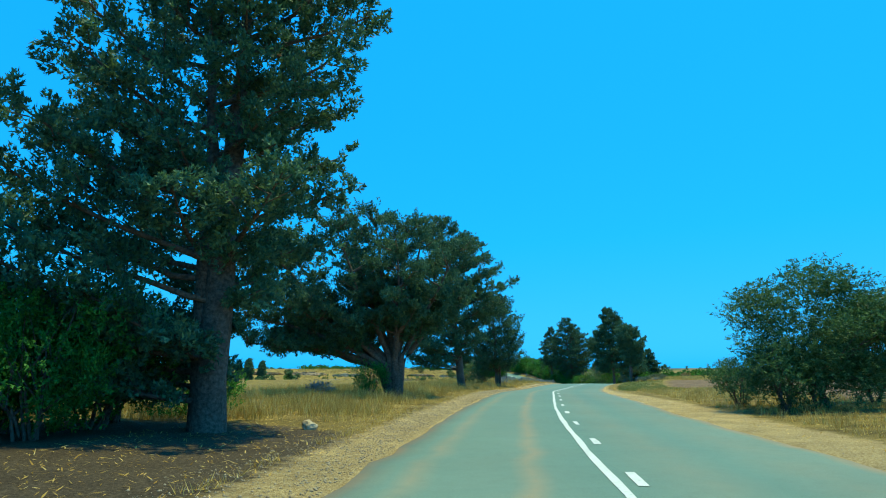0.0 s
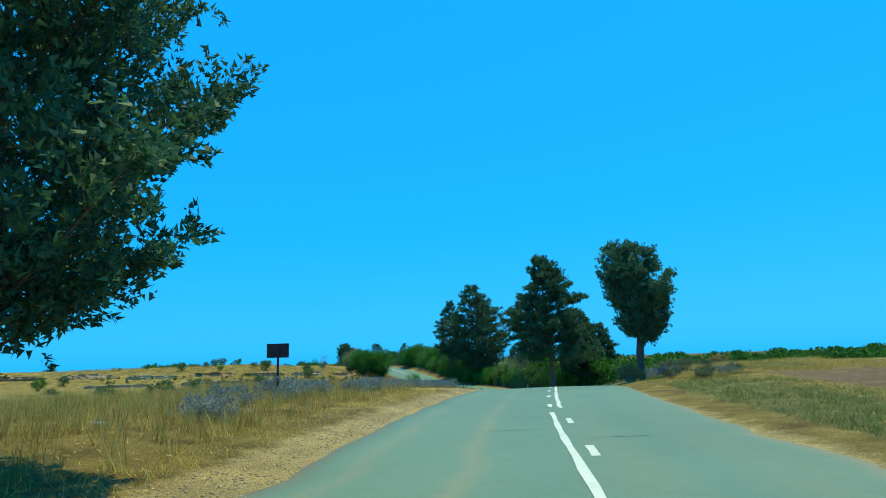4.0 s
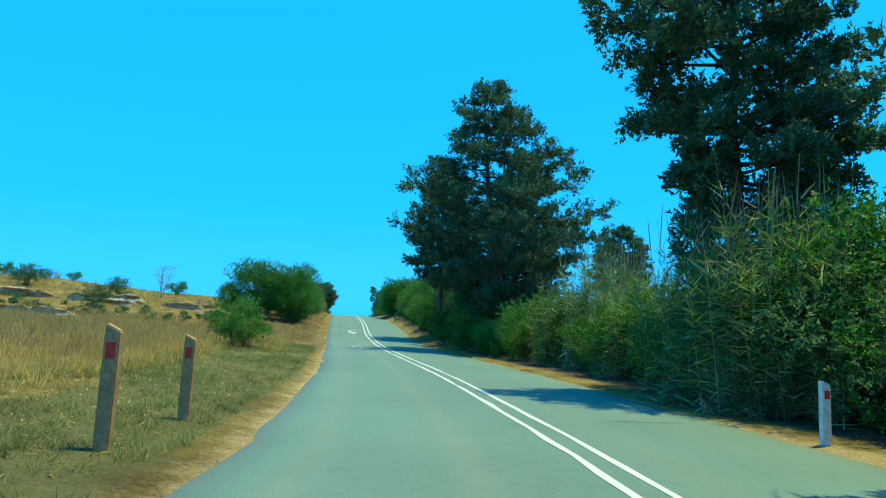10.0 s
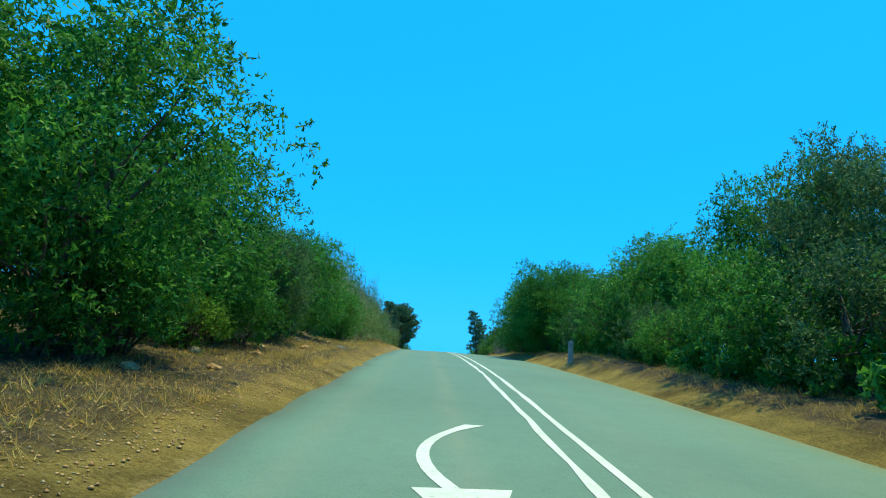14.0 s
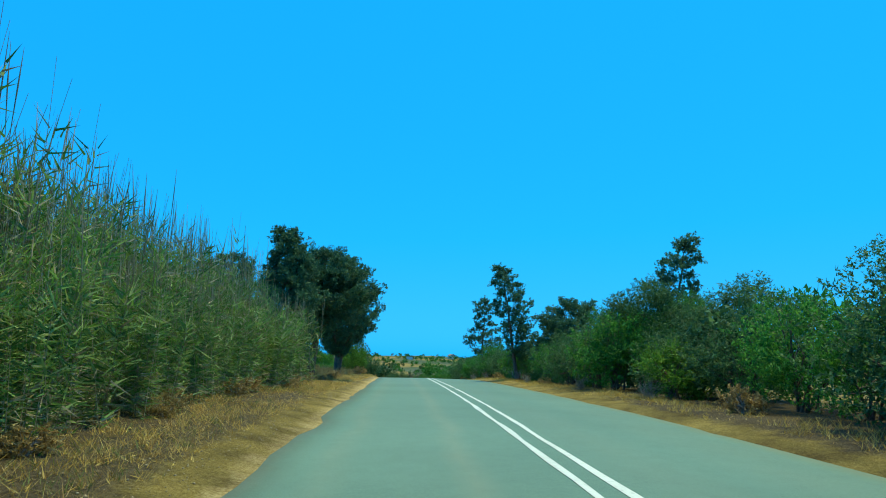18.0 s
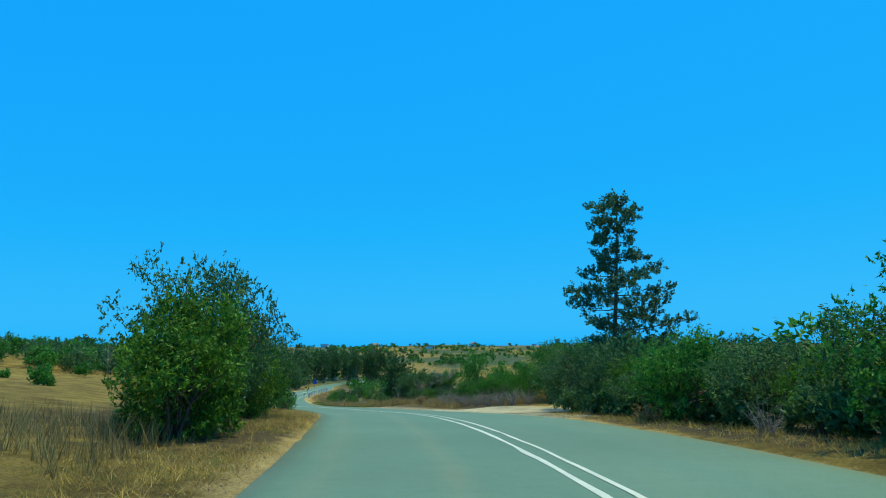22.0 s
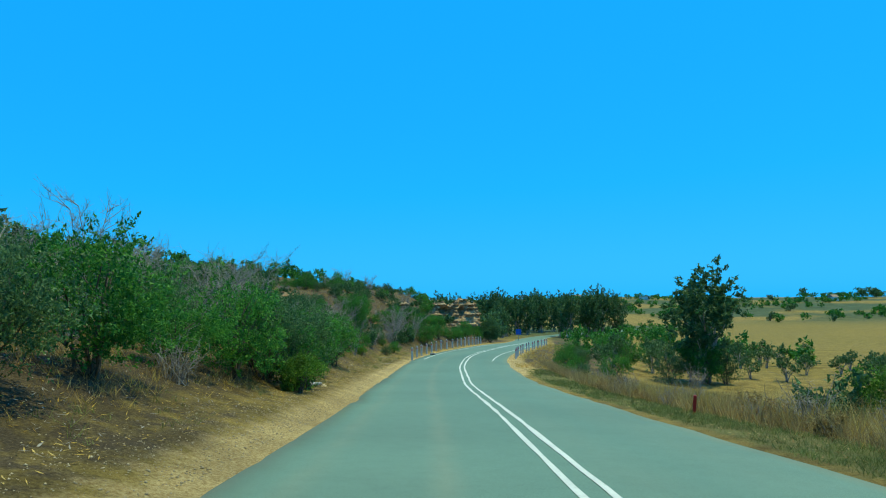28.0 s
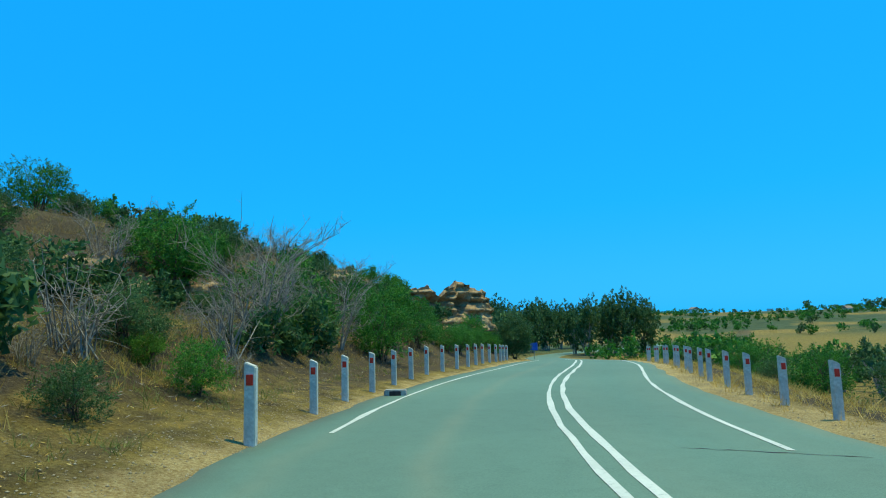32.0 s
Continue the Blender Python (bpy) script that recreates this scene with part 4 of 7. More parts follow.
def reed_clump(name, seed, height, width, stems=42, leaves_n=420, green=None, plumes=True, label="", group=""):
    rng = np.random.default_rng(seed)
    base = new(name)
    tagged(base, label=label, category="reeds", group=group)
    wood, cs, aims = [], [], []
    for s in range(stems):
        p0 = np.append(np.clip(rng.normal(0, width * 0.28, 2), -width * 0.5, width * 0.5), -0.15)
        h = height * rng.uniform(0.6, 1.08)
        lean = np.clip(rng.normal(0, 0.12, 2), -0.17, 0.17)
        tip = p0 + np.array([lean[0] * h, lean[1] * h, h])
        p = bent(p0, tip, rng, 4, 0, 0.03)
        wood.append(tube(p, np.linspace(0.008, 0.003, 4), 3))
        for q in range(leaves_n // stems):
            e = rng.uniform(0.02, 0.84)
            c = p0 + (tip - p0) * e
            ang = rng.uniform(0, 6.28)
            d = np.array([math.cos(ang), math.sin(ang), rng.uniform(-0.4, 0.7) + 2.6 * max(0.0, e - 0.5)])
            cs.append(c + d * 0.16)
            aims.append(d * 2.2)
    for s in range(stems // 3):
        p0 = np.array([rng.normal(0, width * 0.3), rng.normal(0, width * 0.3), 0.5 * height])
        h = height * rng.uniform(0.36, 0.54)
        tip = p0 + np.array([rng.normal(0.04, 0.08) * h, rng.normal(0, 0.08) * h, h])
        p = bent(p0, tip, rng, 5, 0, 0.03)
        wood.append(tube(p, [0.004, 0.004, 0.005, 0.010, 0.002], 3))
    v, f = joined(wood)
    tagged(mesh_object("stalk_stand", v, f, REED_DRY, base, "dry straw-coloured stalks"), kind="stuff")
    cs, aims = np.array(cs), np.array(aims)
    old = rng.uniform(0, 1, len(cs)) < np.interp(cs[:, 2], [0.0, 0.3 * height, 0.6 * height, height], [0.60, 0.12, 0.16, 0.40])
    broad = (~old) & (rng.uniform(0, 1, len(cs)) < 0.17 * (cs[:, 2] < 0.6 * height))
    for blade, mat, take, wide in (("green_foliage", green or REED, ~(old | broad), 0.028), ("pale_foliage", REED_PALE, broad, 0.046), ("dry_foliage", REED_DRY, old, 0.024)):
        v, f = leaves(cs[take], 0.150 if wide < 0.04 else 0.21, rng, 2.3, aims[take], 0.3, wide)
        tagged(mesh_object(blade, v, f, mat, base), kind="stuff")
    return base


def dead_scrub(name, seed, width, height, n=60, label="", group=""):
    rng = np.random.default_rng(seed)
    base = new(name)
    tagged(base, label=label, category="dead bush", group=group)
    wood = []
    for s in range(n):
        p0 = np.array([rng.normal(0, width * 0.08), rng.normal(0, width * 0.08), -0.1])
        d = in_ball(1, rng)[0]
        tip = np.array([d[0] * width / 2, d[1] * width / 2, height * rng.uniform(0.4, 1.0)])
        p = bent(p0, tip, rng, 6, 0.06, 0.14)
        wood.append(tube(p, np.linspace(0.018, 0.004, 6), 3))
        for q in range(6):
            i = rng.integers(2, 6)
            e = p[i] + rng.standard_normal(3) * np.array([0.2, 0.2, 0.16]) * width * 0.45
            e[2] = max(e[2], 0.05)
            wood.append(tube(bent(p[i], e, rng, 4, 0.05, 0.15), np.linspace(0.007, 0.002, 4), 3))
    v, f = joined(wood)
    tagged(mesh_object("branchwork", v, f, TWIG, base), kind="stuff")
    return base


def dry_stalks(name, seed, height, width, label, group):
    rng = np.random.default_rng(seed)
    base = new(name)
    tagged(base, label=label, category="weeds", group=group)
    wood = []
    for k in range(13):
        p0 = np.array([rng.normal(0, width * 0.3), rng.normal(0, width * 0.3), -0.05])
        tip = p0 + np.array([rng.normal(0, 0.12), rng.normal(0, 0.12), height * rng.uniform(0.5, 1.0)])
        p = bent(p0, tip, rng, 5, 0, 0.03)
        wood.append(tube(p, np.linspace(0.008, 0.004, 5), 4))
        for q in range(4):
            i = int(rng.integers(2, 5))
            wood.append(tube(np.stack([p[i], p[i] + rng.standard_normal(3) * 0.07 + np.array([0, 0, 0.10])]), [0.005, 0.007], 3))
    v, f = joined(wood)
    tagged(mesh_object("stalk_stand", v, f, TWIG_BROWN, base), kind="stuff")
    return base


def bare_tree(name, seed, height, width, label, group, stems=3):
    """A small dead tree: forked stems that end in a haze of fine grey twigs."""
    rng = np.random.default_rng(seed)
    base = new(name)
    tagged(base, label=label, category="dead tree", group=group)
    trunks, wood = [], []
    for s in range(stems):
        ang = s * 6.28 / stems + rng.uniform(-0.5, 0.5)
        tip = np.array([math.cos(ang) * width * 0.26, math.sin(ang) * width * 0.26, height * rng.uniform(0.75, 1.0)])
        p = bent((math.cos(ang) * 0.06, math.sin(ang) * 0.06, -0.2), tip, rng, 8, 0.0, 0.07)
        trunks.append(tube(p, np.linspace(0.055, 0.012, 8), 6))
        for k in range(13):
            i = 2 + (k * 6) // 13
            out = in_ball(1, rng)[0] * np.array([1, 1, 0.5]) + np.array([math.cos(ang) * 0.3, math.sin(ang) * 0.3, 0.55])
            e = p[i] + out * width * rng.uniform(0.22, 0.42)
            q = bent(p[i], e, rng, 5, 0.03, 0.1)
            wood.append(tube(q, np.linspace(0.018, 0.006, 5), 4))
            for m in range(7):
                j = int(rng.integers(1, 5))
                e2 = q[j] + (rng.standard_normal(3) * 0.6 + np.array([0, 0, 0.5]) + out * 0.4) * width * 0.13
                r = bent(q[j], e2, rng, 4, 0.02, 0.12)
                wood.append(tube(r, np.linspace(0.008, 0.003, 4), 3))
                for w in range(2):
                    e3 = r[1 + w] + (rng.standard_normal(3) * 0.6 + np.array([0, 0, 0.35])) * width * 0.07
                    wood.append(tube(np.stack([r[1 + w], e3]), [0.005, 0.002], 3))
    for v, f in trunks:
        mesh_object("trunk", v, f, TWIG, base, "", True)
    v, f = joined(wood)
    tagged(mesh_object("branchwork", v, f, TWIG, base), kind="stuff")
    return base


KINDS = {}


def plant(key, x, y, scale=1.0, turn=0.0, tall=None, sink=0.0, z=None):
    """Puts one of a kind on the ground; the first is built, the others are copies."""
    maker = TEMPLATES[key]
    if key not in KINDS:
        KINDS[key] = maker()
        ob = KINDS[key]
    else:
        ob = copy_thing(KINDS[key], Matrix())
    t = scale if tall is None else tall
    zz = (gz(x, y) if z is None else z) - sink
    ob.matrix_basis = pose(x, y, zz, 0, 0, turn) @ Matrix.Diagonal((scale, scale, t, 1))
    return ob


TEMPLATES = {
    "shade_tree": lambda: conifer("cypress_tree", 11, 13.0, ((0.8, 2.0), (1.6, 4.6), (3.0, 5.2), (5.5, 4.9), (6.7, 4.5), (7.6, 4.1), (8.9, 2.7), (11, 1.7), (13, 0.3)), ((1.2, 0.6), (2.8, 1.2), (4.2, 2.8), (5.0, 3.5), (6.0, 2.7), (7.0, 2.7), (8.9, 3.6), (11, 2.2), (13, 0.5)),
                                  0.9, 0.33, 84, 0.30, 0.36, 0.12, 0.062, 30, (0.5, 0.0), 2, label="tall dark cypress with a thick trunk and shaded undergrowth", group="roadside cypresses"),
    "spread_tree": lambda: conifer("cypress_tree", 12, 9.7, (), (), trunk=0.30, limbs=400, rise=0.6, length=0.36, radius=0.115, leaf=0.064, per=20, spray=0.85, label="wide many-armed cypress on a short thick trunk", group="roadside cypresses", reach_arm=1.9,
                                   arms=((-7.2, 0.5, 6.0), (-5.4, 0.6, 7.3), (-3.0, -1.6, 7.9), (1.2, 1.0, 8.4), (2.7, -0.8, 7.1), (3.1, 0.9, 4.6), (-7.0, -0.8, 2.7), (-2.6, 2.8, 7.0), (0.0, -2.6, 6.4), (-5.0, 2.4, 4.0), (-0.8, 2.2, 6.0), (-4.8, -2.0, 4.2), (-0.8, 0.2, 8.6), (-6.6, 1.6, 4.6), (-4.0, 0.0, 3.0), (-6.9, -1.4, 3.8), (0.9, -0.6, 7.8), (-2.2, 0.6, 8.0), (-6.2, -0.4, 6.6), (2.0, 1.6, 6.2), (-5.4, -0.6, 2.2), (-6.2, 0.8, 1.9))),
    "tier_tree": lambda: conifer("cypress_tree", 13, 13.2, ((1.6, 5.0), (3.7, 5.8), (5.9, 4.9), (6.9, 4.0), (8.4, 3.1), (9.8, 3.4), (10.8, 3.2), (12.2, 3.9), (13.1, 2.7)), ((1.8, 0.7), (3.7, 1.7), (5.9, 2.4), (6.9, 3.7), (8.4, 4.2), (9.8, 3.2), (10.8, 2.0), (12.2, 0.2), (13.1, -1.2)),
                                 2.0, 0.27, 78, 0.34, 0.40, 0.12, 0.064, 27, (-1.9, 0.2), label="open tiered cypress with a bare straight trunk", group="roadside cypresses"),
    "oval_tree": lambda: conifer("cypress_tree", 14, 8.7, ((1.6, 2.0), (2.4, 3.3), (3.5, 3.5), (6.2, 3.3), (7.2, 2.4), (8.6, 1.4)), ((1.6, 0.9), (2.2, 1.9), (2.8, 2.6), (3.4, 3.0), (4.0, 3.1), (5.2, 2.9), (6.2, 2.8), (7.8, 1.7), (8.6, 0.3)), 1.9, 0.16, 70, 0.75, 0.36, 0.115, 0.062, 19, (-0.3, 0), 3, 0.9,
                                 label="dense oval cypress with forked stems beside the verge", group="roadside cypresses"),
    "clear_oval": lambda: conifer("cypress_tree", 24, 8.4, ((1.3, 0.7), (2.7, 1.6), (4.0, 3.0), (4.7, 3.4), (6.9, 2.9), (8.4, 1.3)), ((1.3, 0.7), (2.7, 1.5), (4.0, 3.1), (4.7, 3.6), (6.2, 3.1), (7.6, 2.4), (8.4, 1.3)), 1.5, 0.2, 74, 0.85, 0.34, 0.115, 0.064, 25, (0.1, 0), 3,
                                  label="dense oval cypress on a bare forked trunk", group="roadside cypresses"),
    "lopsided": lambda: conifer("cypress_tree", 25, 7.2, ((2.4, 0.8), (3.2, 1.9), (5.0, 2.1), (6.5, 1.3), (7.2, 0.4)), ((2.5, 0.7), (3.0, 1.2), (3.6, 2.0), (4.3, 2.8), (5.0, 3.3), (5.7, 3.3), (6.5, 2.3), (7.2, 1.1)), 2.4, 0.2, 72, 0.6, 0.36, 0.115, 0.062, 26, (0.4, 0), 3,
                                label="dark cypress leaning over the verge, with several pointed tops", group="roadside cypresses"),
    "pointed": lambda: conifer("cypress_tree", 26, 7.3, ((1.6, 1.0), (2.4, 1.4), (3.2, 1.8), (4.5, 1.8), (5.7, 1.4), (6.6, 1.0), (7.2, 0.8)), ((1.6, 0.8), (2.4, 1.0), (3.2, 1.3), (4.5, 1.3), (5.7, 1.0), (6.6, 0.2), (7.2, -0.4)), 1.3, 0.17, 60, 0.5, 0.36, 0.115, 0.062, 26, (-0.6, 0),
                               label="slender dark cypress with a pointed top", group="roadside cypresses"),
    "club_tree": lambda: conifer("cypress_tree", 15, 7.7, ((2.4, 0.5), (3.4, 1.1), (4.2, 1.5), (5.5, 2.0), (6.6, 2.5), (7.6, 1.3)), ((2.2, 0.9), (3.0, 1.8), (4.2, 2.1), (5.5, 2.6), (6.8, 2.0), (7.6, 0.4)), 2.3, 0.17, 52, 0.7, 0.38, 0.13, 0.075, 24, (0.1, 0), 2,
                                 label="small club-shaped cypress on a bare trunk", group="roadside cypresses"),
    "giant": lambda: conifer("conifer", 16, 16.9, ((0.8, 2.6), (2.4, 4.2), (5.2, 4.3), (6.5, 4.6), (8.4, 4.9), (9.9, 5.0), (10.7, 3.6), (12.2, 4.3), (13.7, 3.3), (15.5, 2.3), (16.6, 1.6)), ((0.8, 3.0), (2.4, 5.6), (5.2, 6.4), (6.5, 5.0), (8.4, 5.5), (10.7, 4.8), (12.2, 4.9), (13.7, 3.7), (15.5, 1.6), (16.6, -0.4)),
                             4.2, 0.27, 88, 0.16, 0.50, 0.16, 0.092, 24, (-0.8, 0), spray=0.95, label="very tall dark conifer by the road junction", group="junction conifers"),
    "giant_wide": lambda: conifer("conifer", 17, 16.8, ((0.8, 1.2), (2.6, 2.6), (4.5, 5.6), (6.0, 7.0), (7.6, 7.9), (8.7, 7.3), (10.4, 7.1), (12.5, 6.3), (13.7, 4.8), (15.3, 3.6), (16.6, 2.4)), ((0.8, 2.5), (2.6, 4.0), (6.0, 4.6), (7.6, 6.4), (8.7, 6.7), (10.4, 5.2), (12.5, 4.2), (13.7, 2.8), (15.3, 0.8), (16.6, -0.6)),
                                  1.2, 0.3, 92, 0.2, 0.48, 0.15, 0.09, 18, (-2.0, 0), 2, 0.85, label="very tall broad dark conifer close to the road", group="junction conifers"),
    "branch_tree": lambda: conifer("conifer", 27, 13.5, ((1.5, 1.0), (2.8, 1.6), (4.5, 2.2), (6.0, 2.2), (7.6, 2.7), (8.6, 3.3), (9.8, 4.2), (11.0, 3.7), (12.2, 2.4), (13.4, 0.6)), ((1.5, 2.0), (2.8, 3.0), (4.5, 3.6), (7.3, 4.2), (9.0, 3.8), (11.5, 2.4), (13.4, 0.6)), 1.4, 0.28, 74, 0.15, 0.46, 0.15, 0.085, 24,
                                   label="dark conifer with one long bough towards the road", group="junction conifers"),
    "high_tree": lambda: conifer("conifer", 29, 15.5, ((4.4, 1.2), (5.4, 2.8), (6.7, 4.2), (7.6, 2.8), (9.0, 4.2), (11.0, 3.5), (15.4, 0.5)), ((4.4, 1.5), (5.4, 3.0), (6.7, 3.8), (9.0, 4.0), (11.0, 3.4), (15.4, 0.5)), 4.3, 0.2, 66, 0.12, 0.46, 0.14, 0.085, 24, spray=0.85,
                                 label="tall dark conifer with a long bare trunk above the hedge", group="junction conifers"),
    "mid_conifer": lambda: conifer("conifer", 18, 10.5, ((0.6, 2.6), (3.0, 3.5), (6.0, 3.4), (8.5, 2.4), (10.4, 0.6)), ((0.6, 2.6), (3.0, 3.5), (6.0, 3.2), (8.5, 2.6), (10.4, 0.6)), 0.6, 0.3, 62, 0.25, 0.5, 0.17, 0.11, 20, label="dark ragged conifer above the undergrowth", group="junction conifers"),
    "spire": lambda: conifer("conifer", 19, 11.7, ((2.0, 1.0), (4.6, 1.8), (6.0, 2.6), (6.6, 4.1), (7.4, 2.2), (8.1, 1.0), (9.5, 1.1), (10.6, 1.7), (11.6, 0.5)), ((2.0, 2.0), (4.0, 4.2), (4.8, 4.2), (6.5, 3.7), (8.1, 2.2), (9.5, 1.7), (10.6, 2.4), (11.6, 1.0)), 1.8, 0.17, 46, 0.1, 0.36, 0.11, 0.075, 20, (0.5, 0), spray=0.75,
                             label="thin see-through conifer rising above the scrub", group="thin conifers"),
    "spire_lean": lambda: conifer("conifer", 28, 7.8, ((1.6, 0.6), (3.4, 1.1), (4.6, 2.0), (6.0, 1.5), (6.9, 2.0), (7.7, 1.6)), ((1.6, 0.6), (3.4, 0.9), (4.6, 1.2), (6.0, 0.6), (6.9, -0.1), (7.7, -0.8)), 1.5, 0.13, 36, 0.15, 0.32, 0.10, 0.07, 20, (-1.1, 0), spray=0.85,
                                  label="thin leaning conifer rising above the scrub", group="thin conifers"),
    "wind_tree": lambda: conifer("conifer", 20, 6.6, ((1.0, 1.4), (3.0, 2.2), (5.0, 1.8), (6.4, 0.2)), ((1.0, 1.4), (3.0, 2.2), (5.0, 2.8), (6.4, 2.4)), 1.0, 0.2, 44, 0.4, 0.36, 0.12, 0.075, 22, (1.0, 0), label="wind-bent dark conifer above the scrub", group="thin conifers"),
    "field_conifer": lambda: conifer("cypress_tree", 21, 5.5, ((0.6, 0.8), (2.0, 1.3), (4.0, 1.0), (5.4, 0.3)), ((0.6, 0.8), (2.0, 1.3), (4.0, 1.0), (5.4, 0.3)), 0.6, 0.14, 30, 0.8, 0.5, 0.18, 0.18, 12, stems=3, label="small dark tree alone in the dry field", group="field trees"),
    "bush_a": lambda: shrub("bush", 31, 3.2, 2.6, 11500, 0.044, BROAD, label="rounded dark green bush", group="green bushes", lumps=34),
    "bush_b": lambda: shrub("bush", 32, 3.4, 2.8, 11500, 0.042, OLIVE, label="grey-green bush with fine leaves", group="grey-green bushes", lumps=38),
    "bush_c": lambda: shrub("bush", 33, 2.6, 2.0, 9500, 0.042, BRIGHT, label="fresh bright green bush", group="bright bushes", lumps=30),
    "bush_d": lambda: shrub("bush", 34, 3.6, 3.2, 12500, 0.045, BROAD, label="tall dark green bush with uneven top", group="green bushes", lumps=42),
    "broad_tree": lambda: shrub("broadleaf_tree", 35, 6.5, 6.0, 56000, 0.050, BROAD, BARK, "large spreading green tree with hanging fine leaves", "tree", "broadleaf trees", 6, 74, 0.0, 2.4, 0.45, 0.07, 0.25),
    "broad_tree_b": lambda: shrub("broadleaf_tree", 36, 6.0, 6.5, 54000, 0.050, OLIVE, BARK, "large grey-green tree with fine drooping leaves", "tree", "broadleaf trees", 6, 74, 0.0, 2.6, 0.45, 0.07, 0.3),
    "grove_tree": lambda: shrub("broadleaf_tree", 61, 6.2, 6.2, 46000, 0.050, BROAD, BARK_PALE, "green tree with pale crooked trunks over a dark hollow", "tree", "broadleaf trees", 9, 66, 0.24, 2.4, 0.4, 0.085, 0.25),
    "airy_tree": lambda: shrub("broadleaf_tree", 62, 3.6, 4.8, 11000, 0.046, BROAD, BARK, "slender see-through tree on a thin leaning trunk", "tree", "slender trees", 3, 17, 0.36, 2.4, 0.3, 0.06, 0.2),
    "orchard": lambda: shrub("orchard_tree", 37, 3.6, 3.3, 1500, 0.15, CITRUS, label="rounded glossy green orchard tree", category="tree", group="orchard trees", lumps=24),
    "gum": lambda: shrub("eucalyptus_tree", 38, 6.0, 9.0, 7500, 0.15, OLIVE, BARK_PALE, "tall eucalyptus with a loose grey-green crown", "tree", "eucalyptus trees", 4, 40, 0.06, 2.6, 0.35, 0.14, 0.3),
    "olive": lambda: shrub("olive_tree", 39, 3.4, 2.9, 1300, 0.11, OLIVE, BARK_PALE, "small round olive tree on pale dry soil", "tree", "olive trees", 5, 20, 0.2, 2.4, 0.35, 0.07),
    "far_bush": lambda: shrub("far_tree", 45, 4.0, 3.4, 300, 0.34, OLIVE, label="dark distant tree on the plain", category="tree", group="distant trees", stems=3, lumps=14, open_base=0.02),
    "dead": lambda: dead_scrub("dead_bush", 40, 2.2, 1.7, 34, "leafless grey dead bush", "dead bushes"),
    "bare_tree": lambda: bare_tree("bare_tree", 47, 3.4, 3.0, "small leafless grey tree on the dry slope", "bare trees"),
    "bare_tree_b": lambda: bare_tree("bare_tree", 48, 3.0, 3.6, "many-stemmed leafless grey tree on the dry slope", "bare trees", 5),
    "thistle": lambda: shrub("thistle_clump", 41, 1.7, 0.75, 3600, 0.032, THISTLE, TWIG, "grey-violet dry thistle clump in the grass", "weeds", "thistle clumps", 8, 26, 0.02, trunk=0.012),
    "sage": lambda: shrub("sage_bush", 63, 1.7, 0.85, 4200, 0.034, SAGE, TWIG, "low grey-green sage bush on the mound", "bush", "sage bushes", 8, 28, 0.0, trunk=0.014),
    "rosette": lambda: shrub("rosette_weed", 49, 0.9, 0.34, 1300, 0.045, TEAL, TWIG, "low blue-green leafy weed among the stones", "weeds", "blue-green weeds", 5, 12, 0.0, 2.6, trunk=0.01),
    "stalks": lambda: dry_stalks("stalk_clump", 50, 1.0, 0.9, "thin dry brown flower stalks above the grass", "dry stalk clumps"),
    "rusty": lambda: shrub("weed_clump", 42, 1.8, 1.0, 1500, 0.05, STRAW_RED, TWIG, "rust-brown dried weed clump", "weeds", "dry weed clumps", 8, 18, 0.03, 3.0),
    "reed": lambda: reed_clump("reed_clump", 43, 3.5, 1.9, 44, 3300, label="tall green and straw giant reeds on the bank", group="roadside reeds"),
    "reed_b": lambda: reed_clump("reed_clump", 44, 3.9, 1.8, 44, 3100, label="tall seeding giant reeds with dry stems", group="roadside reeds"),
}


def thicket(label, spots, foliage, seed, n=700, size=0.12, width=3.2, height=2.6):
    """Scrub too dense to tell apart: many small lumpy crowns joined in one. spots: rows of x, y, scale."""
    rng = np.random.default_rng(seed)
    vs, fs, at = [], [], 0
    for x, y, sc in spots:
        lumps = 11
        d = in_ball(lumps, rng)
        d = d / np.linalg.norm(d, axis=1)[:, None] * rng.uniform(0.4, 0.85, (lumps, 1))
        c = (d * np.array([width / 2, width / 2, height / 2]) + np.array([0, 0, height / 2])) * sc
        m = n // lumps
        tw = max(4, m // 8)
        b = in_ball(tw * lumps, rng)
        b[tw:] /= np.linalg.norm(b[tw:], axis=1)[:, None]
        g = np.repeat(c, tw, 0) + b * np.array([width, width, height * 0.8]) * rng.uniform(0.12, 0.21, (tw * lumps, 1)) * sc
        pick = rng.integers(tw * lumps, size=m * lumps)
        p = g[pick] + in_ball(m * lumps, rng) * np.array([0.22, 0.22, 0.3]) * sc ** 0.5
        b = b[pick]
        p = p[p[:, 2] > 0.02]
        a = b[: len(p)] * 0.8 + np.array([0, 0, 0.35])
        v, f = leaves(p, size * (0.6 + 0.4 * sc), rng, 2.2, a)
        vs.append(v + np.array([x, y, gz(x, y) - 0.08]))
        fs.append(f + at)
        at += len(v)
    tagged(mesh_object("scrub", np.concatenate(vs), np.concatenate(fs), foliage), label, "scrub", kind="stuff")


def spread(count, y0, y1, u0, u1, lo, hi, seed):
    rng = np.random.default_rng(seed)
    y, u = rng.uniform(y0, y1, count), rng.uniform(u0, u1, count)
    return list(zip(road_x(y) + u * slant(y), y, rng.uniform(lo, hi, count)))


def clumped(spots, reach, cut):
    """Keep those spots that fall into irregular stands."""
    return [s for s in spots if math.sin(s[0] / reach + 2 * math.sin(s[1] / reach * 0.6)) + math.sin(s[1] / reach * 1.3 + 1.7 * math.sin(s[0] / reach * 0.45)) > cut]


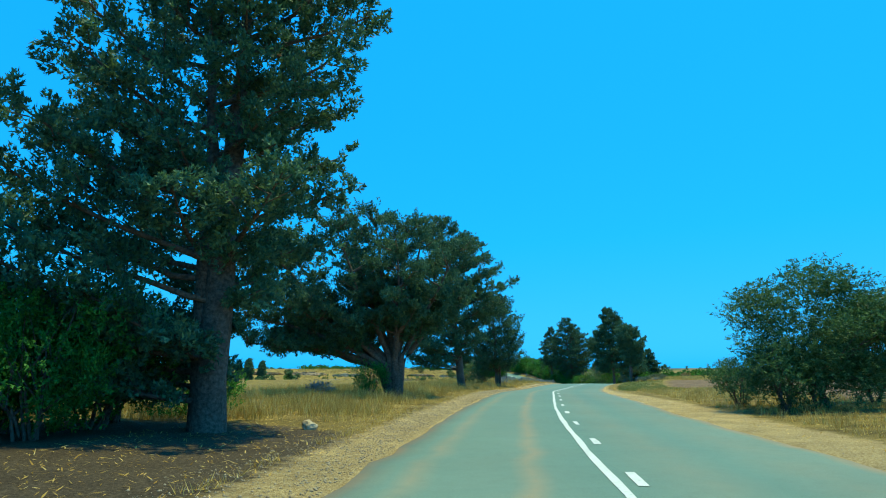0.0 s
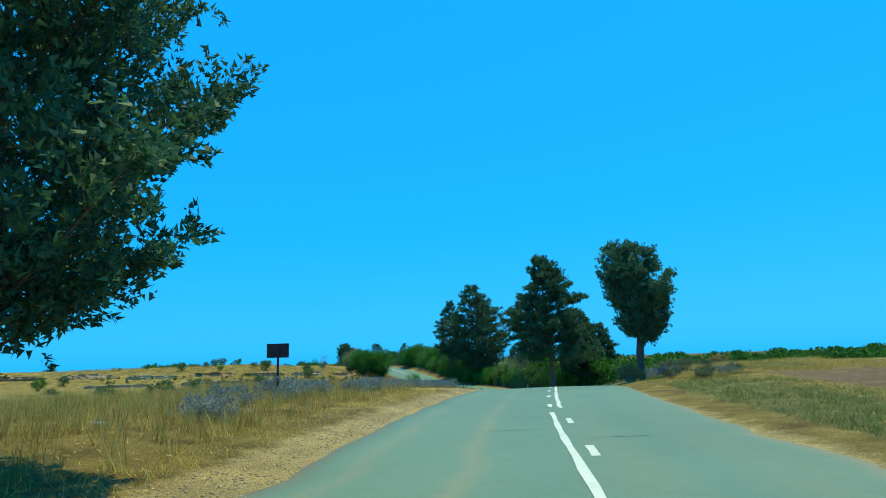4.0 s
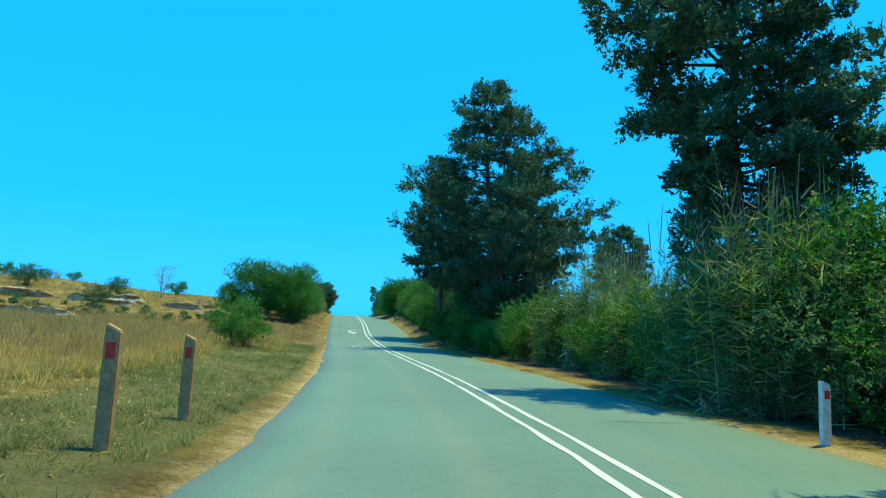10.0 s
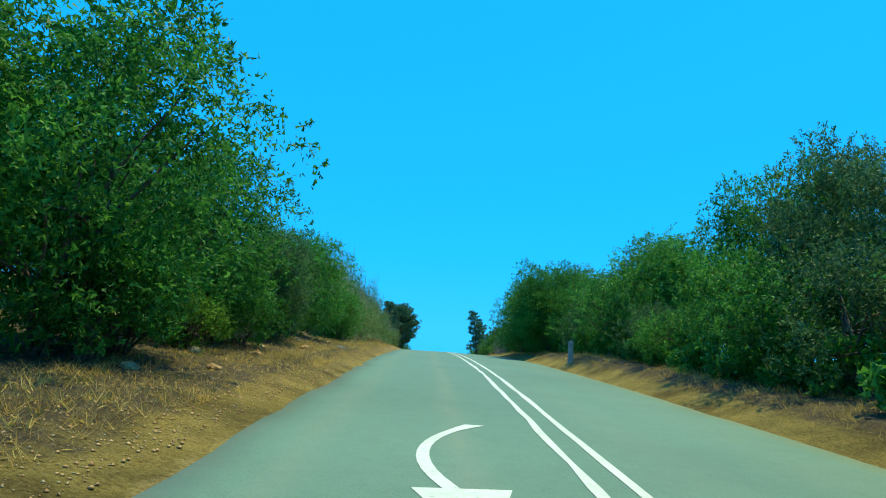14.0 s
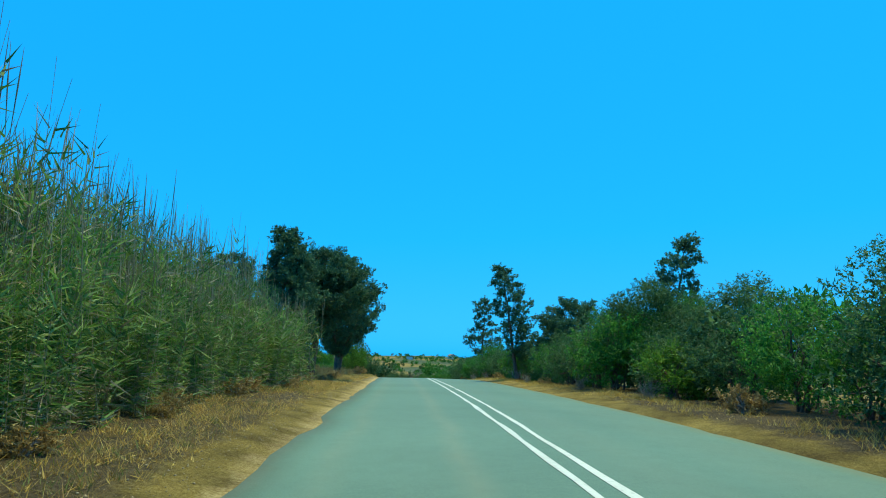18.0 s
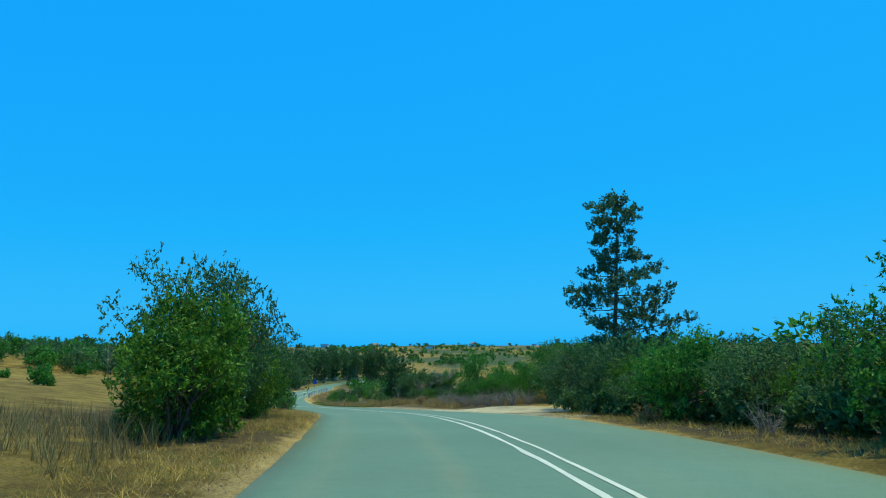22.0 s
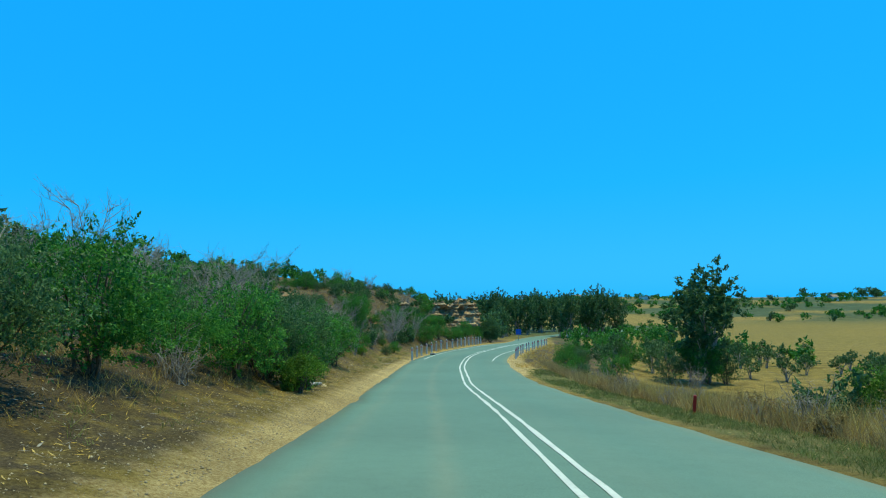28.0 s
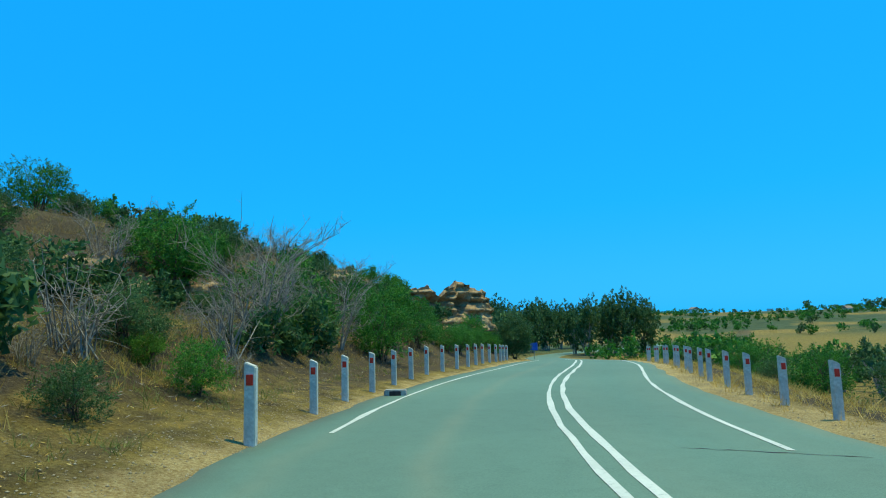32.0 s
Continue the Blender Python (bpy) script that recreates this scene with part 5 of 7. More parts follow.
def lined(y0, y1, step, u, wob, lo, hi, seed):
    rng = np.random.default_rng(seed)
    y = np.arange(y0, y1, step)
    y = y + rng.uniform(-0.3, 0.3, len(y)) * step
    return list(zip(road_x(y) + (u + rng.uniform(-wob, wob, len(y))) * slant(y), y, rng.uniform(lo, hi, len(y))))


def row(keys, y0, y1, step, u, size, seed, wob=0.7, tall=None):
    """A loose row of plants beside the road, u metres from its centre line."""
    rng = np.random.default_rng(seed)
    y = y0
    n = 0
    while y < y1:
        yy = y + rng.uniform(-0.35, 0.35) * step
        x = float(road_x(yy)) + (u + rng.uniform(-wob, wob)) * float(slant(yy))
        s = size * rng.uniform(0.75, 1.2)
        plant(keys[n % len(keys)], x, yy, s, rng.uniform(0, 360), s * rng.uniform(0.85, 1.15) * (tall or 1.0), 0.06)
        y += step
        n += 1


def scatter(keys, count, y0, y1, u0, u1, lo, hi, seed):
    rng = np.random.default_rng(seed)
    for n in range(count):
        y, u = rng.uniform(y0, y1), rng.uniform(u0, u1)
        s = rng.uniform(lo, hi)
        plant(keys[int(rng.integers(len(keys)))], float(road_x(y)) + u * float(slant(y)), y, s, rng.uniform(0, 360), s * rng.uniform(0.8, 1.2), 0.06)


# ---- the first straight ----
plant("shade_tree", -4.75, 13.5, 1.0, 0)
for x, y, s, k in ((-6.9, 11.2, 0.8, "bush_d"), (-8.6, 9.8, 0.95, "bush_d"), (-7.0, 13.4, 1.0, "bush_a"), (-9.8, 12.0, 1.3, "bush_d"), (-12.2, 13.4, 1.4, "bush_b"), (-11.0, 10.4, 1.1, "bush_a"), (-14.5, 15.0, 1.5, "bush_d")):
    plant(k, x, y, s, x * 23, s * 1.15, 0.1)
for x, y, s, k in ((-7.6, 15.6, 0.95, "bush_d"), (-9.6, 14.2, 1.0, "bush_b"), (-8.2, 12.6, 0.8, "bush_d"), (-11.2, 18.4, 1.1, "bush_d"), (-6.4, 17.4, 0.75, "bush_a"), (-13.5, 16.5, 1.0, "bush_a")):
    plant(k, x, y, s, x * 37, None, 0.1)
plant("spread_tree", -2.3, 32.0, 1.0, 0)
plant("bush_d", -3.4, 31.4, 0.55, 10)
plant("thistle", -5.6, 31.0, 0.9, 40)
plant("tier_tree", 1.5, 50.3, 1.0, 0)
plant("oval_tree", 5.3, 63.4, 1.0, 0)
plant("bush_b", 3.6, 64.5, 0.75, 30)
plant("bush_b", 2.2, 66.0, 0.6, 130)
plant("club_tree", 25.8, 91.0, 1.0, 0)
plant("rusty", 24.6, 90.0, 1.1, 0)
plant("broad_tree_b", 12.2, 21.4, 0.95, 0, 0.76)
plant("broad_tree_b", 15.5, 24.0, 0.75, 100, 0.66)
plant("bush_b", 10.6, 20.6, 1.0, 60, 0.85)
plant("bush_b", 10.6, 23.8, 0.7, 160)
plant("mid_conifer", -81, 216, 1.7, 30, 1.6)
for x, y, s in ((-62, 150, 1.0), (-50, 162, 0.8), (-47, 160, 1.0), (-44, 161, 0.9), (-74, 178, 0.8)):
    plant("field_conifer", x, y, s, x * 7)
scatter(["bush_b", "far_bush", "bush_a"], 16, 95, 190, -75, -30, 0.35, 0.8, 3)
row(["thistle"], 70, 100, 1.6, -7.6, 0.85, 5)
row(["sage", "thistle", "sage", "stalks"], 84, 113, 1.1, 7.6, 0.8, 6, 1.8)
row(["sage", "sage", "thistle", "rusty"], 103, 118.5, 0.6, 9.4, 0.8, 106, 2.4)
row(["sage", "rusty", "thistle", "sage"], 102, 118, 0.8, 13.0, 0.85, 107, 1.8)
scatter(["thistle", "thistle", "rosette"], 10, 100, 116, -13, -6.5, 0.5, 0.9, 7)
scatter(["rosette"], 6, 98, 112, -11, -5.2, 0.7, 1.1, 307)
for x, y, sc in ((17.7, 110.4, 1.0), (18.5, 110.0, 1.1), (19.3, 109.7, 1.1), (20.0, 109.4, 0.9)):
    plant("thistle", x, y, sc, x * 130, sc * 0.95)
scatter(["stalks"], 22, 100, 124, -17, -7.5, 0.7, 1.15, 308)

# ---- the junction ----
plant("giant", 34.9, 134.9, 1.0, 0)
plant("giant_wide", 34.5, 174.2, 1.05, 0)
plant("giant_wide", 35.4, 181.5, 0.85, 150)
plant("branch_tree", 38.4, 164.0, 0.5, 60)
plant("mid_conifer", 40.6, 139.6, 0.95, 100)
plant("mid_conifer", 44.5, 143.0, 0.8, 220)
plant("branch_tree", 36.3, 148.6, 1.0, 20)
plant("high_tree", 31.0, 188.5, 1.0, 0)
for x, y, sc, k in ((34.6, 144.4, 1.3, "reed_b"), (35.4, 145.8, 1.4, "reed"), (34.0, 146.2, 1.25, "reed"), (36.6, 144.2, 1.5, "bush_d"), (35.8, 143.4, 1.2, "bush_b"), (38.4, 145.4, 1.6, "bush_d")):
    plant(k, x, y, sc, x * 43)
plant("bush_d", 20.3, 161.3, 0.72, 10, 0.76)
plant("bush_a", 21.0, 160.7, 0.62, 80)
row(["bush_d", "bush_b", "bush_a"], 138.5, 156, 2.1, 6.8, 1.0, 11, 0.6)
thicket("dark undergrowth behind the conifers", lined(138, 188, 1.8, 9.6, 0.9, 0.9, 1.3, 12) + spread(34, 137.5, 146, 9, 26, 0.7, 1.1, 112), BROAD, 12)
row(["bush_c", "reed", "bush_c", "reed_b"], 148.5, 163.5, 1.1, 7.2, 1.3, 13, 0.5)
row(["bush_c", "bush_d", "bush_a"], 164, 178, 2.4, 6.4, 0.95, 14, 0.5)
for x, y, s, k in ((13.6, 197.2, 1.0, "broad_tree"), (17.0, 197.2, 1.02, "broad_tree"), (16.2, 203.0, 0.85, "broad_tree"), (15.8, 209.5, 0.66, "broad_tree"), (10.8, 198.0, 0.42, "broad_tree_b"), (16.5, 208.0, 0.58, "broad_tree_b"), (15.9, 214.0, 0.74, "broad_tree"), (13.6, 204, 0.75, "broad_tree_b"), (12.4, 211, 0.66, "broad_tree"), (16.6, 218.5, 0.42, "broad_tree")):
    plant(k, x, y, s, x * 31, s * 1.03, 0.1)
row(["bush_d", "bush_a", "bush_c"], 197, 212, 2.0, -7.0, 0.75, 15, 0.3)
row(["bush_d", "bush_a", "bush_b", "bush_d"], 176, 234, 2.5, 6.6, 1.05, 16, 0.5)
row(["broad_tree", "broad_tree_b"], 180, 212, 4.6, 8.4, 0.92, 17, 0.7, 1.12)
row(["broad_tree", "broad_tree_b"], 213, 236, 4.2, 8.6, 0.84, 317, 0.6)
row(["broad_tree", "broad_tree_b"], 226, 246, 4.0, 7.6, 0.68, 117, 0.4)
row(["broad_tree"], 227, 237, 3.2, 5.4, 0.8, 118, 0.2)
thicket("low green scrub on the bank", lined(178, 236, 1.5, 5.9, 0.35, 0.3, 0.55, 217), BROAD, 217)
thicket("dense green scrub behind the hedge", lined(178, 236, 2.2, 9.4, 1.0, 1.0, 1.6, 17), BROAD, 17)
row(["bush_c", "rusty"], 168, 186, 5.0, 5.4, 0.5, 18, 0.3)
for r in range(4):
    for n in range(18):
        plant("orchard", 42 + n * 4.2 + 0.5 * math.sin(n * 3 + r), 134.4 + n * 1.2 + r * 5.0, 1.34 + 0.12 * math.sin(n * 4 + r * 2), n * 50 + r * 20)
row(["far_bush"], 60, 130, 5.0, 95, 1.0, 19, 3)
for n in range(26):
    plant("far_bush", 60 + n * 9.0, 150 + 3 * math.sin(n * 1.9) + n * 1.5, 1.1, n * 40)

# ---- the reeds and the crest ----
row(["reed", "reed", "reed_b"], 219, 272, 0.9, -6.7, 0.86, 21, 0.3)
row(["reed", "reed_b"], 221, 266, 1.1, -7.7, 1.0, 121, 0.4, 1.14)
row(["reed_b", "reed"], 220, 268, 1.3, -8.7, 1.02, 22, 0.4, 1.12)
row(["rusty"], 224, 284, 2.6, -5.9, 0.45, 23, 0.35)
plant("pointed", 11.3, 273.2, 0.95, 0, 0.86)
plant("lopsided", 11.3, 277.6, 0.95, 0, 0.86)
plant("clear_oval", 9.7, 294.0, 1.0, 0)
plant("oval_tree", 9.6, 269.0, 0.62, 200, 0.5)
plant("rusty", 8.4, 291, 0.75, 0)
plant("rusty", 11.1, 296, 0.7, 60)
plant("spire_lean", 22.8, 291.5, 1.0, 0)
plant("wind_tree", 25.0, 288.0, 1.0, 0, 0.8)
plant("spire", 22.0, 333.4, 1.0, 0)
plant("spire_lean", 28.6, 277.6, 0.92, 160)
plant("broad_tree_b", 26.4, 272.6, 0.7, 0, 0.74)
plant("broad_tree_b", 26.0, 279.6, 0.62, 120)
plant("broad_tree_b", 27.0, 256.5, 0.62, 40)
row(["bush_b", "bush_a", "bush_d", "bush_b", "bush_c"], 234, 328, 2.3, 7.1, 1.0, 24, 0.6)
thicket("grey-green scrub behind the hedge", lined(236, 330, 2.2, 9.6, 1.0, 0.9, 1.5, 25), OLIVE, 25)
thicket("green scrub behind the hedge", lined(240, 330, 4.5, 11.0, 1.2, 1.0, 1.7, 26), BROAD, 26)
row(["broad_tree_b", "broad_tree"], 251, 312, 8.0, 9.6, 0.6, 26, 0.9)
row(["dead", "rusty", "dead"], 238, 322, 6.0, 5.6, 0.6, 26, 0.3)
thicket("green scrub beyond the dry field", spread(18, 312, 350, -45, -16, 0.25, 0.5, 27), BROAD, 27)
row(["bush_c", "bush_c", "bush_b"], 309.5, 322, 1.25, -6.9, 0.95, 28, 0.5, 1.25)
row(["bush_d", "bush_a", "bush_c", "bush_d"], 321, 336, 2.0, -7.3, 0.8, 29, 0.4)
row(["bush_d", "bush_a", "dead"], 337, 352, 2.4, -9.4, 0.8, 429, 0.4)
for x, y, s, k in ((-1.7, 343.7, 0.80, "grove_tree"), (-2.8, 347.0, 0.90, "grove_tree"), (-6.3, 352.2, 0.95, "grove_tree"), (-4.2, 342.6, 0.86, "grove_tree"), (-8.6, 354.8, 0.84, "broad_tree"), (-8.8, 358.4, 0.5, "broad_tree"), (-8.4, 350.8, 1.0, "broad_tree_b"), (-6.6, 346.6, 0.95, "broad_tree")):
    plant(k, x, y, s, x * 51, s, 0.1)
plant("airy_tree", -2.8, 342.4, 0.95, 20, 1.36)
for x, y, sc, k in ((3.6, 331.4, 0.72, "bush_d"), (3.2, 333.6, 0.62, "bush_a"), (1.2, 335.6, 0.74, "bush_d"), (-0.9, 338.6, 0.62, "bush_a"), (5.0, 330.6, 0.40, "bush_a"), (4.4, 332.2, 0.36, "bush_b"), (-2.2, 344.6, 0.5, "bush_a"), (-3.4, 348.4, 0.5, "bush_d"), (-4.6, 351.2, 0.5, "bush_a")):
    plant(k, x, y, sc, x * 61, sc * 1.1, 0.1)
plant("bush_c", 0.9, 340.5, 0.62, 30, 0.86)
plant("bush_c", -2.6, 350.2, 0.4, 130)
for x, y, sc in ((0.5, 338.4, 0.62), (0.0, 339.6, 0.7), (-1.5, 345.2, 0.55), (-0.6, 343.6, 0.45), (-3.2, 349.2, 0.5)):
    plant("dead", x, y, sc, x * 70, sc * 0.8)

# ---- down the hill ----
for x, y, s, k in ((19.6, 330.8, 1.25, "bush_b"), (20.3, 335.4, 1.15, "bush_b"), (21.8, 333.6, 1.35, "bush_b"), (23.4, 335.4, 1.3, "bush_d"), (22.0, 331.6, 0.6, "broad_tree_b"), (20.8, 346.4, 0.72, "broad_tree"), (24.0, 347.6, 0.76, "broad_tree"), (27.5, 345.0, 0.7, "broad_tree")):
    plant(k, x, y, s, x * 19, s * 1.1, 0.08)
row(["broad_tree", "bush_d", "bush_b"], 344, 352, 3.0, 16.0, 0.7, 32, 1.0)
row(["rusty", "rusty", "dead", "bush_b", "rusty", "dead"], 350, 374, 1.3, 8.6, 0.6, 33, 1.2)
for x, y, sc, k in ((14.1, 349.3, 0.66, "bush_d"), (15.2, 347.9, 0.70, "bush_a"), (16.6, 347.6, 0.74, "bush_d"), (15.9, 349.8, 0.85, "bush_c"), (17.6, 348.6, 0.8, "bush_a"), (13.0, 352.6, 0.45, "bush_b"), (19.0, 350.4, 0.5, "broad_tree"), (22.4, 351.5, 0.5, "broad_tree"), (25.6, 352.5, 0.5, "broad_tree_b"), (18.2, 352.0, 0.6, "bush_d"),
                    (10.6, 358.4, 0.62, "bush_c"), (11.6, 358.8, 0.5, "bush_b"), (8.0, 364.6, 0.46, "broad_tree_b"), (9.4, 366.0, 0.48, "broad_tree_b"), (11.0, 365.0, 0.40, "broad_tree_b"), (13.6, 356.8, 0.42, "bush_b")):
    plant(k, x, y, sc, x * 57, sc * 1.1, 0.06)
for x, y, sc, t in ((14.9, 352.0, 0.85, 0.92), (12.2, 364.3, 0.6, 0.6), (16.8, 353.6, 0.8, 0.66)):
    plant("airy_tree", x, y, sc, x * 91, t)
for x, y, sc in ((12.9, 347.4, 0.6), (13.4, 348.6, 0.75), (12.3, 350.2, 0.7), (13.0, 350.8, 0.8), (12.0, 352.6, 0.7), (14.2, 346.0, 0.6), (13.9, 347.4, 0.7)):
    plant("dead", x, y, sc, x * 83, sc * 0.85)
for x, y, sc in ((14.8, 344.6, 0.7), (15.6, 344.4, 0.8), (16.4, 344.0, 0.75), (17.2, 343.8, 0.8), (15.2, 345.8, 0.8), (16.2, 345.4, 0.9), (17.4, 345.2, 0.9), (18.4, 344.2, 0.85), (13.9, 345.4, 0.6)):
    plant("dead", x, y, sc, x * 77, sc * 0.9)
thicket("grey-green scrub beside the track", spread(34, 366, 384, 8.5, 34, 0.4, 0.8, 34), OLIVE, 34)
thicket("low scrub under the hedge by the track", lined(300, 327, 1.3, 6.6, 0.5, 0.35, 0.6, 234) + lined(300, 328, 1.6, 8.4, 0.8, 0.5, 0.9, 235), OLIVE, 234)
thicket("dark scrub beside the track", spread(18, 368, 384, 10, 36, 0.4, 0.9, 134), BROAD, 134)
for x, y, s in ((11.8, 364.5, 0.9), (9.8, 364.0, 0.6), (7.0, 369.0, 0.55), (18.5, 370.0, 0.7)):
    plant("bare_tree_b", x, y, s, x * 40)
for x, y, s, k in ((15.4, 372.0, 0.42, "broad_tree_b"), (17.6, 371.0, 0.50, "grove_tree"), (19.4, 372.5, 0.45, "broad_tree"), (14.6, 373.0, 0.7, "bush_a"), (25.5, 360.5, 0.5, "broad_tree_b"), (22.6, 357.6, 0.9, "bush_b")):
    plant(k, x, y, s, x * 27, s, 0.08)
plant("dead", 14.4, 373.0, 1.3, 0)
row(["rusty", "rusty", "dead", "rusty"], 376, 404, 1.7, 8.4, 0.8, 35, 1.6)
row(["rusty", "rusty", "dead"], 372, 402, 1.7, 6.6, 0.55, 36, 0.6)
plant("bush_c", 3.2, 381.5, 0.9, 10)
plant("bush_c", -11.7, 377.4, 0.55, 40, 0.55)
plant("bush_d", -12.8, 378.4, 0.7, 70, 0.6)
plant("bush_c", -12.4, 379.0, 0.5, 20)
row(["bush_a", "bush_d", "bush_b", "bush_c", "bush_b", "bush_d", "dead"], 346, 398, 2.0, -7.0, 0.82, 37, 0.6)
row(["bush_b", "bare_tree", "bush_d", "dead", "bush_b", "bare_tree_b"], 352, 402, 2.0, -10.4, 0.9, 38, 1.0)
scatter(["dead", "bare_tree", "bare_tree_b"], 34, 352, 404, -20, -8.5, 0.5, 0.85, 39)
for x, y, s, k in ((-25.6, 415.8, 0.82, "bare_tree_b"), (-26.4, 417.8, 0.75, "bare_tree"), (-25.9, 420.8, 0.7, "bare_tree_b"),
                   (-24.6, 410.9, 0.30, "bush_c"), (-23.5, 410.9, 0.34, "bush_d"), (-22.8, 407.8, 0.3, "bush_b"), (-25.1, 422.4, 0.7, "bush_d"), (-25.9, 418.9, 0.55, "bush_d"), (-28.6, 421.0, 1.0, "bush_a"), (-31.0, 419.0, 0.9, "bush_d"),
                   (-26.4, 426.0, 0.8, "bush_d"), (-29.5, 428.0, 0.9, "bush_a"), (-33.0, 424.0, 0.8, "bush_b"), (-28.0, 434.0, 0.6, "bush_d"), (-31.0, 440.0, 0.55, "bush_a"), (-26.8, 440.0, 0.5, "bush_d")):
    plant(k, x, y, s, x * 41, None, 0.06)
thicket("grey-green scrub over the hillside", spread(120, 350, 404, -34, -10, 0.5, 1.0, 39), OLIVE, 39)
thicket("dark green scrub over the hillside", spread(70, 350, 404, -34, -10, 0.5, 1.0, 139), BROAD, 139)
scatter(["bush_a", "bush_b", "rusty", "bush_d", "dead", "bush_a", "bare_tree_b"], 90, 406, 462, -26, -7.0, 0.3, 0.7, 40)
thicket("grey-green scrub on the rocky slope", spread(190, 404, 480, -34, -6.5, 0.2, 0.7, 140), OLIVE, 140)
thicket("dark scrub along the hilltop", spread(150, 350, 500, -70, -26, 0.6, 1.2, 41), BROAD, 41, 420, 0.18)
row(["bush_d", "bush_a"], 428, 470, 3.6, -6.6, 0.55, 42, 0.6)
scatter(["dead", "bush_b", "dead"], 54, 394, 428, -20, -5.8, 0.28, 0.55, 440)
plant("dead", -24.8, 409.6, 1.0, 40)
plant("dead", -25.2, 413.9, 1.1, 140)
plant("dead", -25.8, 406.6, 0.95, 10, 1.15)
plant("grove_tree", -22.8, 402.2, 0.35, 70, 0.58)
plant("bush_d", -22.4, 402.6, 0.46, 10)
plant("bare_tree_b", -23.6, 401.2, 0.8, 200)
plant("bush_c", -21.7, 401.3, 0.32, 20)
plant("bush_b", -22.2, 399.8, 0.62, 40, 0.8)
plant("bare_tree", -21.3, 399.5, 0.62, 120)
plant("bare_tree_b", -22.0, 398.4, 0.7, 10)
plant("broad_tree_b", -26.6, 452, 0.55, 0)

# ---- the valley ----
plant("gum", 0.4, 422.6, 1.15, 0, 1.22)
plant("bush_b", -2.4, 420.5, 1.0, 0)
plant("bush_d", 0.6, 421.4, 0.95, 50, 1.1)
plant("bush_b", 2.0, 422.2, 0.9, 150, 1.2)
plant("bush_d", -0.8, 422.6, 0.9, 250, 1.2)
plant("dead", -0.4, 418.5, 1.2, 0)
row(["bush_a", "bush_b", "bush_d"], 408, 440, 3.4, 8.2, 0.58, 43, 0.9)
row(["bush_d", "olive", "olive"], 414, 470, 5.5, 12.0, 0.85, 44, 1.5)
for r in range(5):
    for n in range(8):
        plant("olive", -4 + n * 6.5 + 2.2 * math.sin(n * 2 + r * 3), 428 + r * 7.0 + 2.0 * math.sin(n * 3 + r), 0.85 + 0.15 * math.sin(n * 5 + r), n * 70 + r * 33)
for x, y, s in ((-35, 567, 1.15), (-31.5, 560, 1.4), (-27, 565, 1.5), (-22.5, 561, 1.55), (-18, 566, 1.4), (-26, 575, 1.35), (-50, 556, 1.3), (-55, 560, 1.4), (-60, 566, 1.3), (-47, 573, 1.35), (-66, 560, 1.2), (-46.5, 538, 0.9), (-50, 547, 1.0), (-53, 533, 0.8), (-57, 545, 0.9), (-60, 552, 1.2), (-63, 541, 1.1), (-56, 569, 1.35), (-69, 551, 1.2), (-48, 598, 1.5), (-44, 606, 1.45), (-52, 607, 1.55), (-46, 592, 1.4), (-56, 597, 1.4), (-41, 612, 1.5)):
    plant("gum", x, y, s * 0.95, x * 13, s * 1.2, 0.3)
scatter(["far_bush"], 30, 470, 600, -60, -6, 0.8, 1.5, 45)
thicket("dark woodland scrub on the valley floor", spread(70, 450, 640, 8, 34, 0.8, 1.8, 145), BROAD, 145, 260, 0.26)
thicket("grey-green woodland scrub on the valley floor", spread(90, 470, 680, -90, -8, 0.9, 2.0, 146), OLIVE, 146, 260, 0.28)
thicket("dark woods along the valley side", clumped(spread(1500, 730, 960, -200, 260, 0.8, 1.8, 247), 17, 0.45), BROAD, 247, 110, 0.45)
thicket("distant scrub on the far slope", clumped(spread(1500, 700, 1050, -340, 420, 0.8, 1.9, 147), 23, 0.6), BROAD, 147, 110, 0.45)
rng = np.random.default_rng(46)
for n in range(90):
    y = rng.uniform(620, 1250)
    x = rng.uniform(-380, 520)
    plant("far_bush", x, y, rng.uniform(0.9, 2.0), rng.uniform(0, 360), rng.uniform(0.8, 1.5))
for n in range(36):
    plant("far_bush", 120 + n * 7.0 + rng.uniform(-9, 9), 1010 + rng.uniform(-30, 60), rng.uniform(1.2, 3.4), n * 31, rng.uniform(1.2, 3.0))
for n in range(60):
    a = rng.uniform(-75, -6)
    d = rng.uniform(380, 1100)
    plant("far_bush", d * math.sin(radians(a)), 60 + d * math.cos(radians(a)), rng.uniform(1.0, 2.0), n * 31)


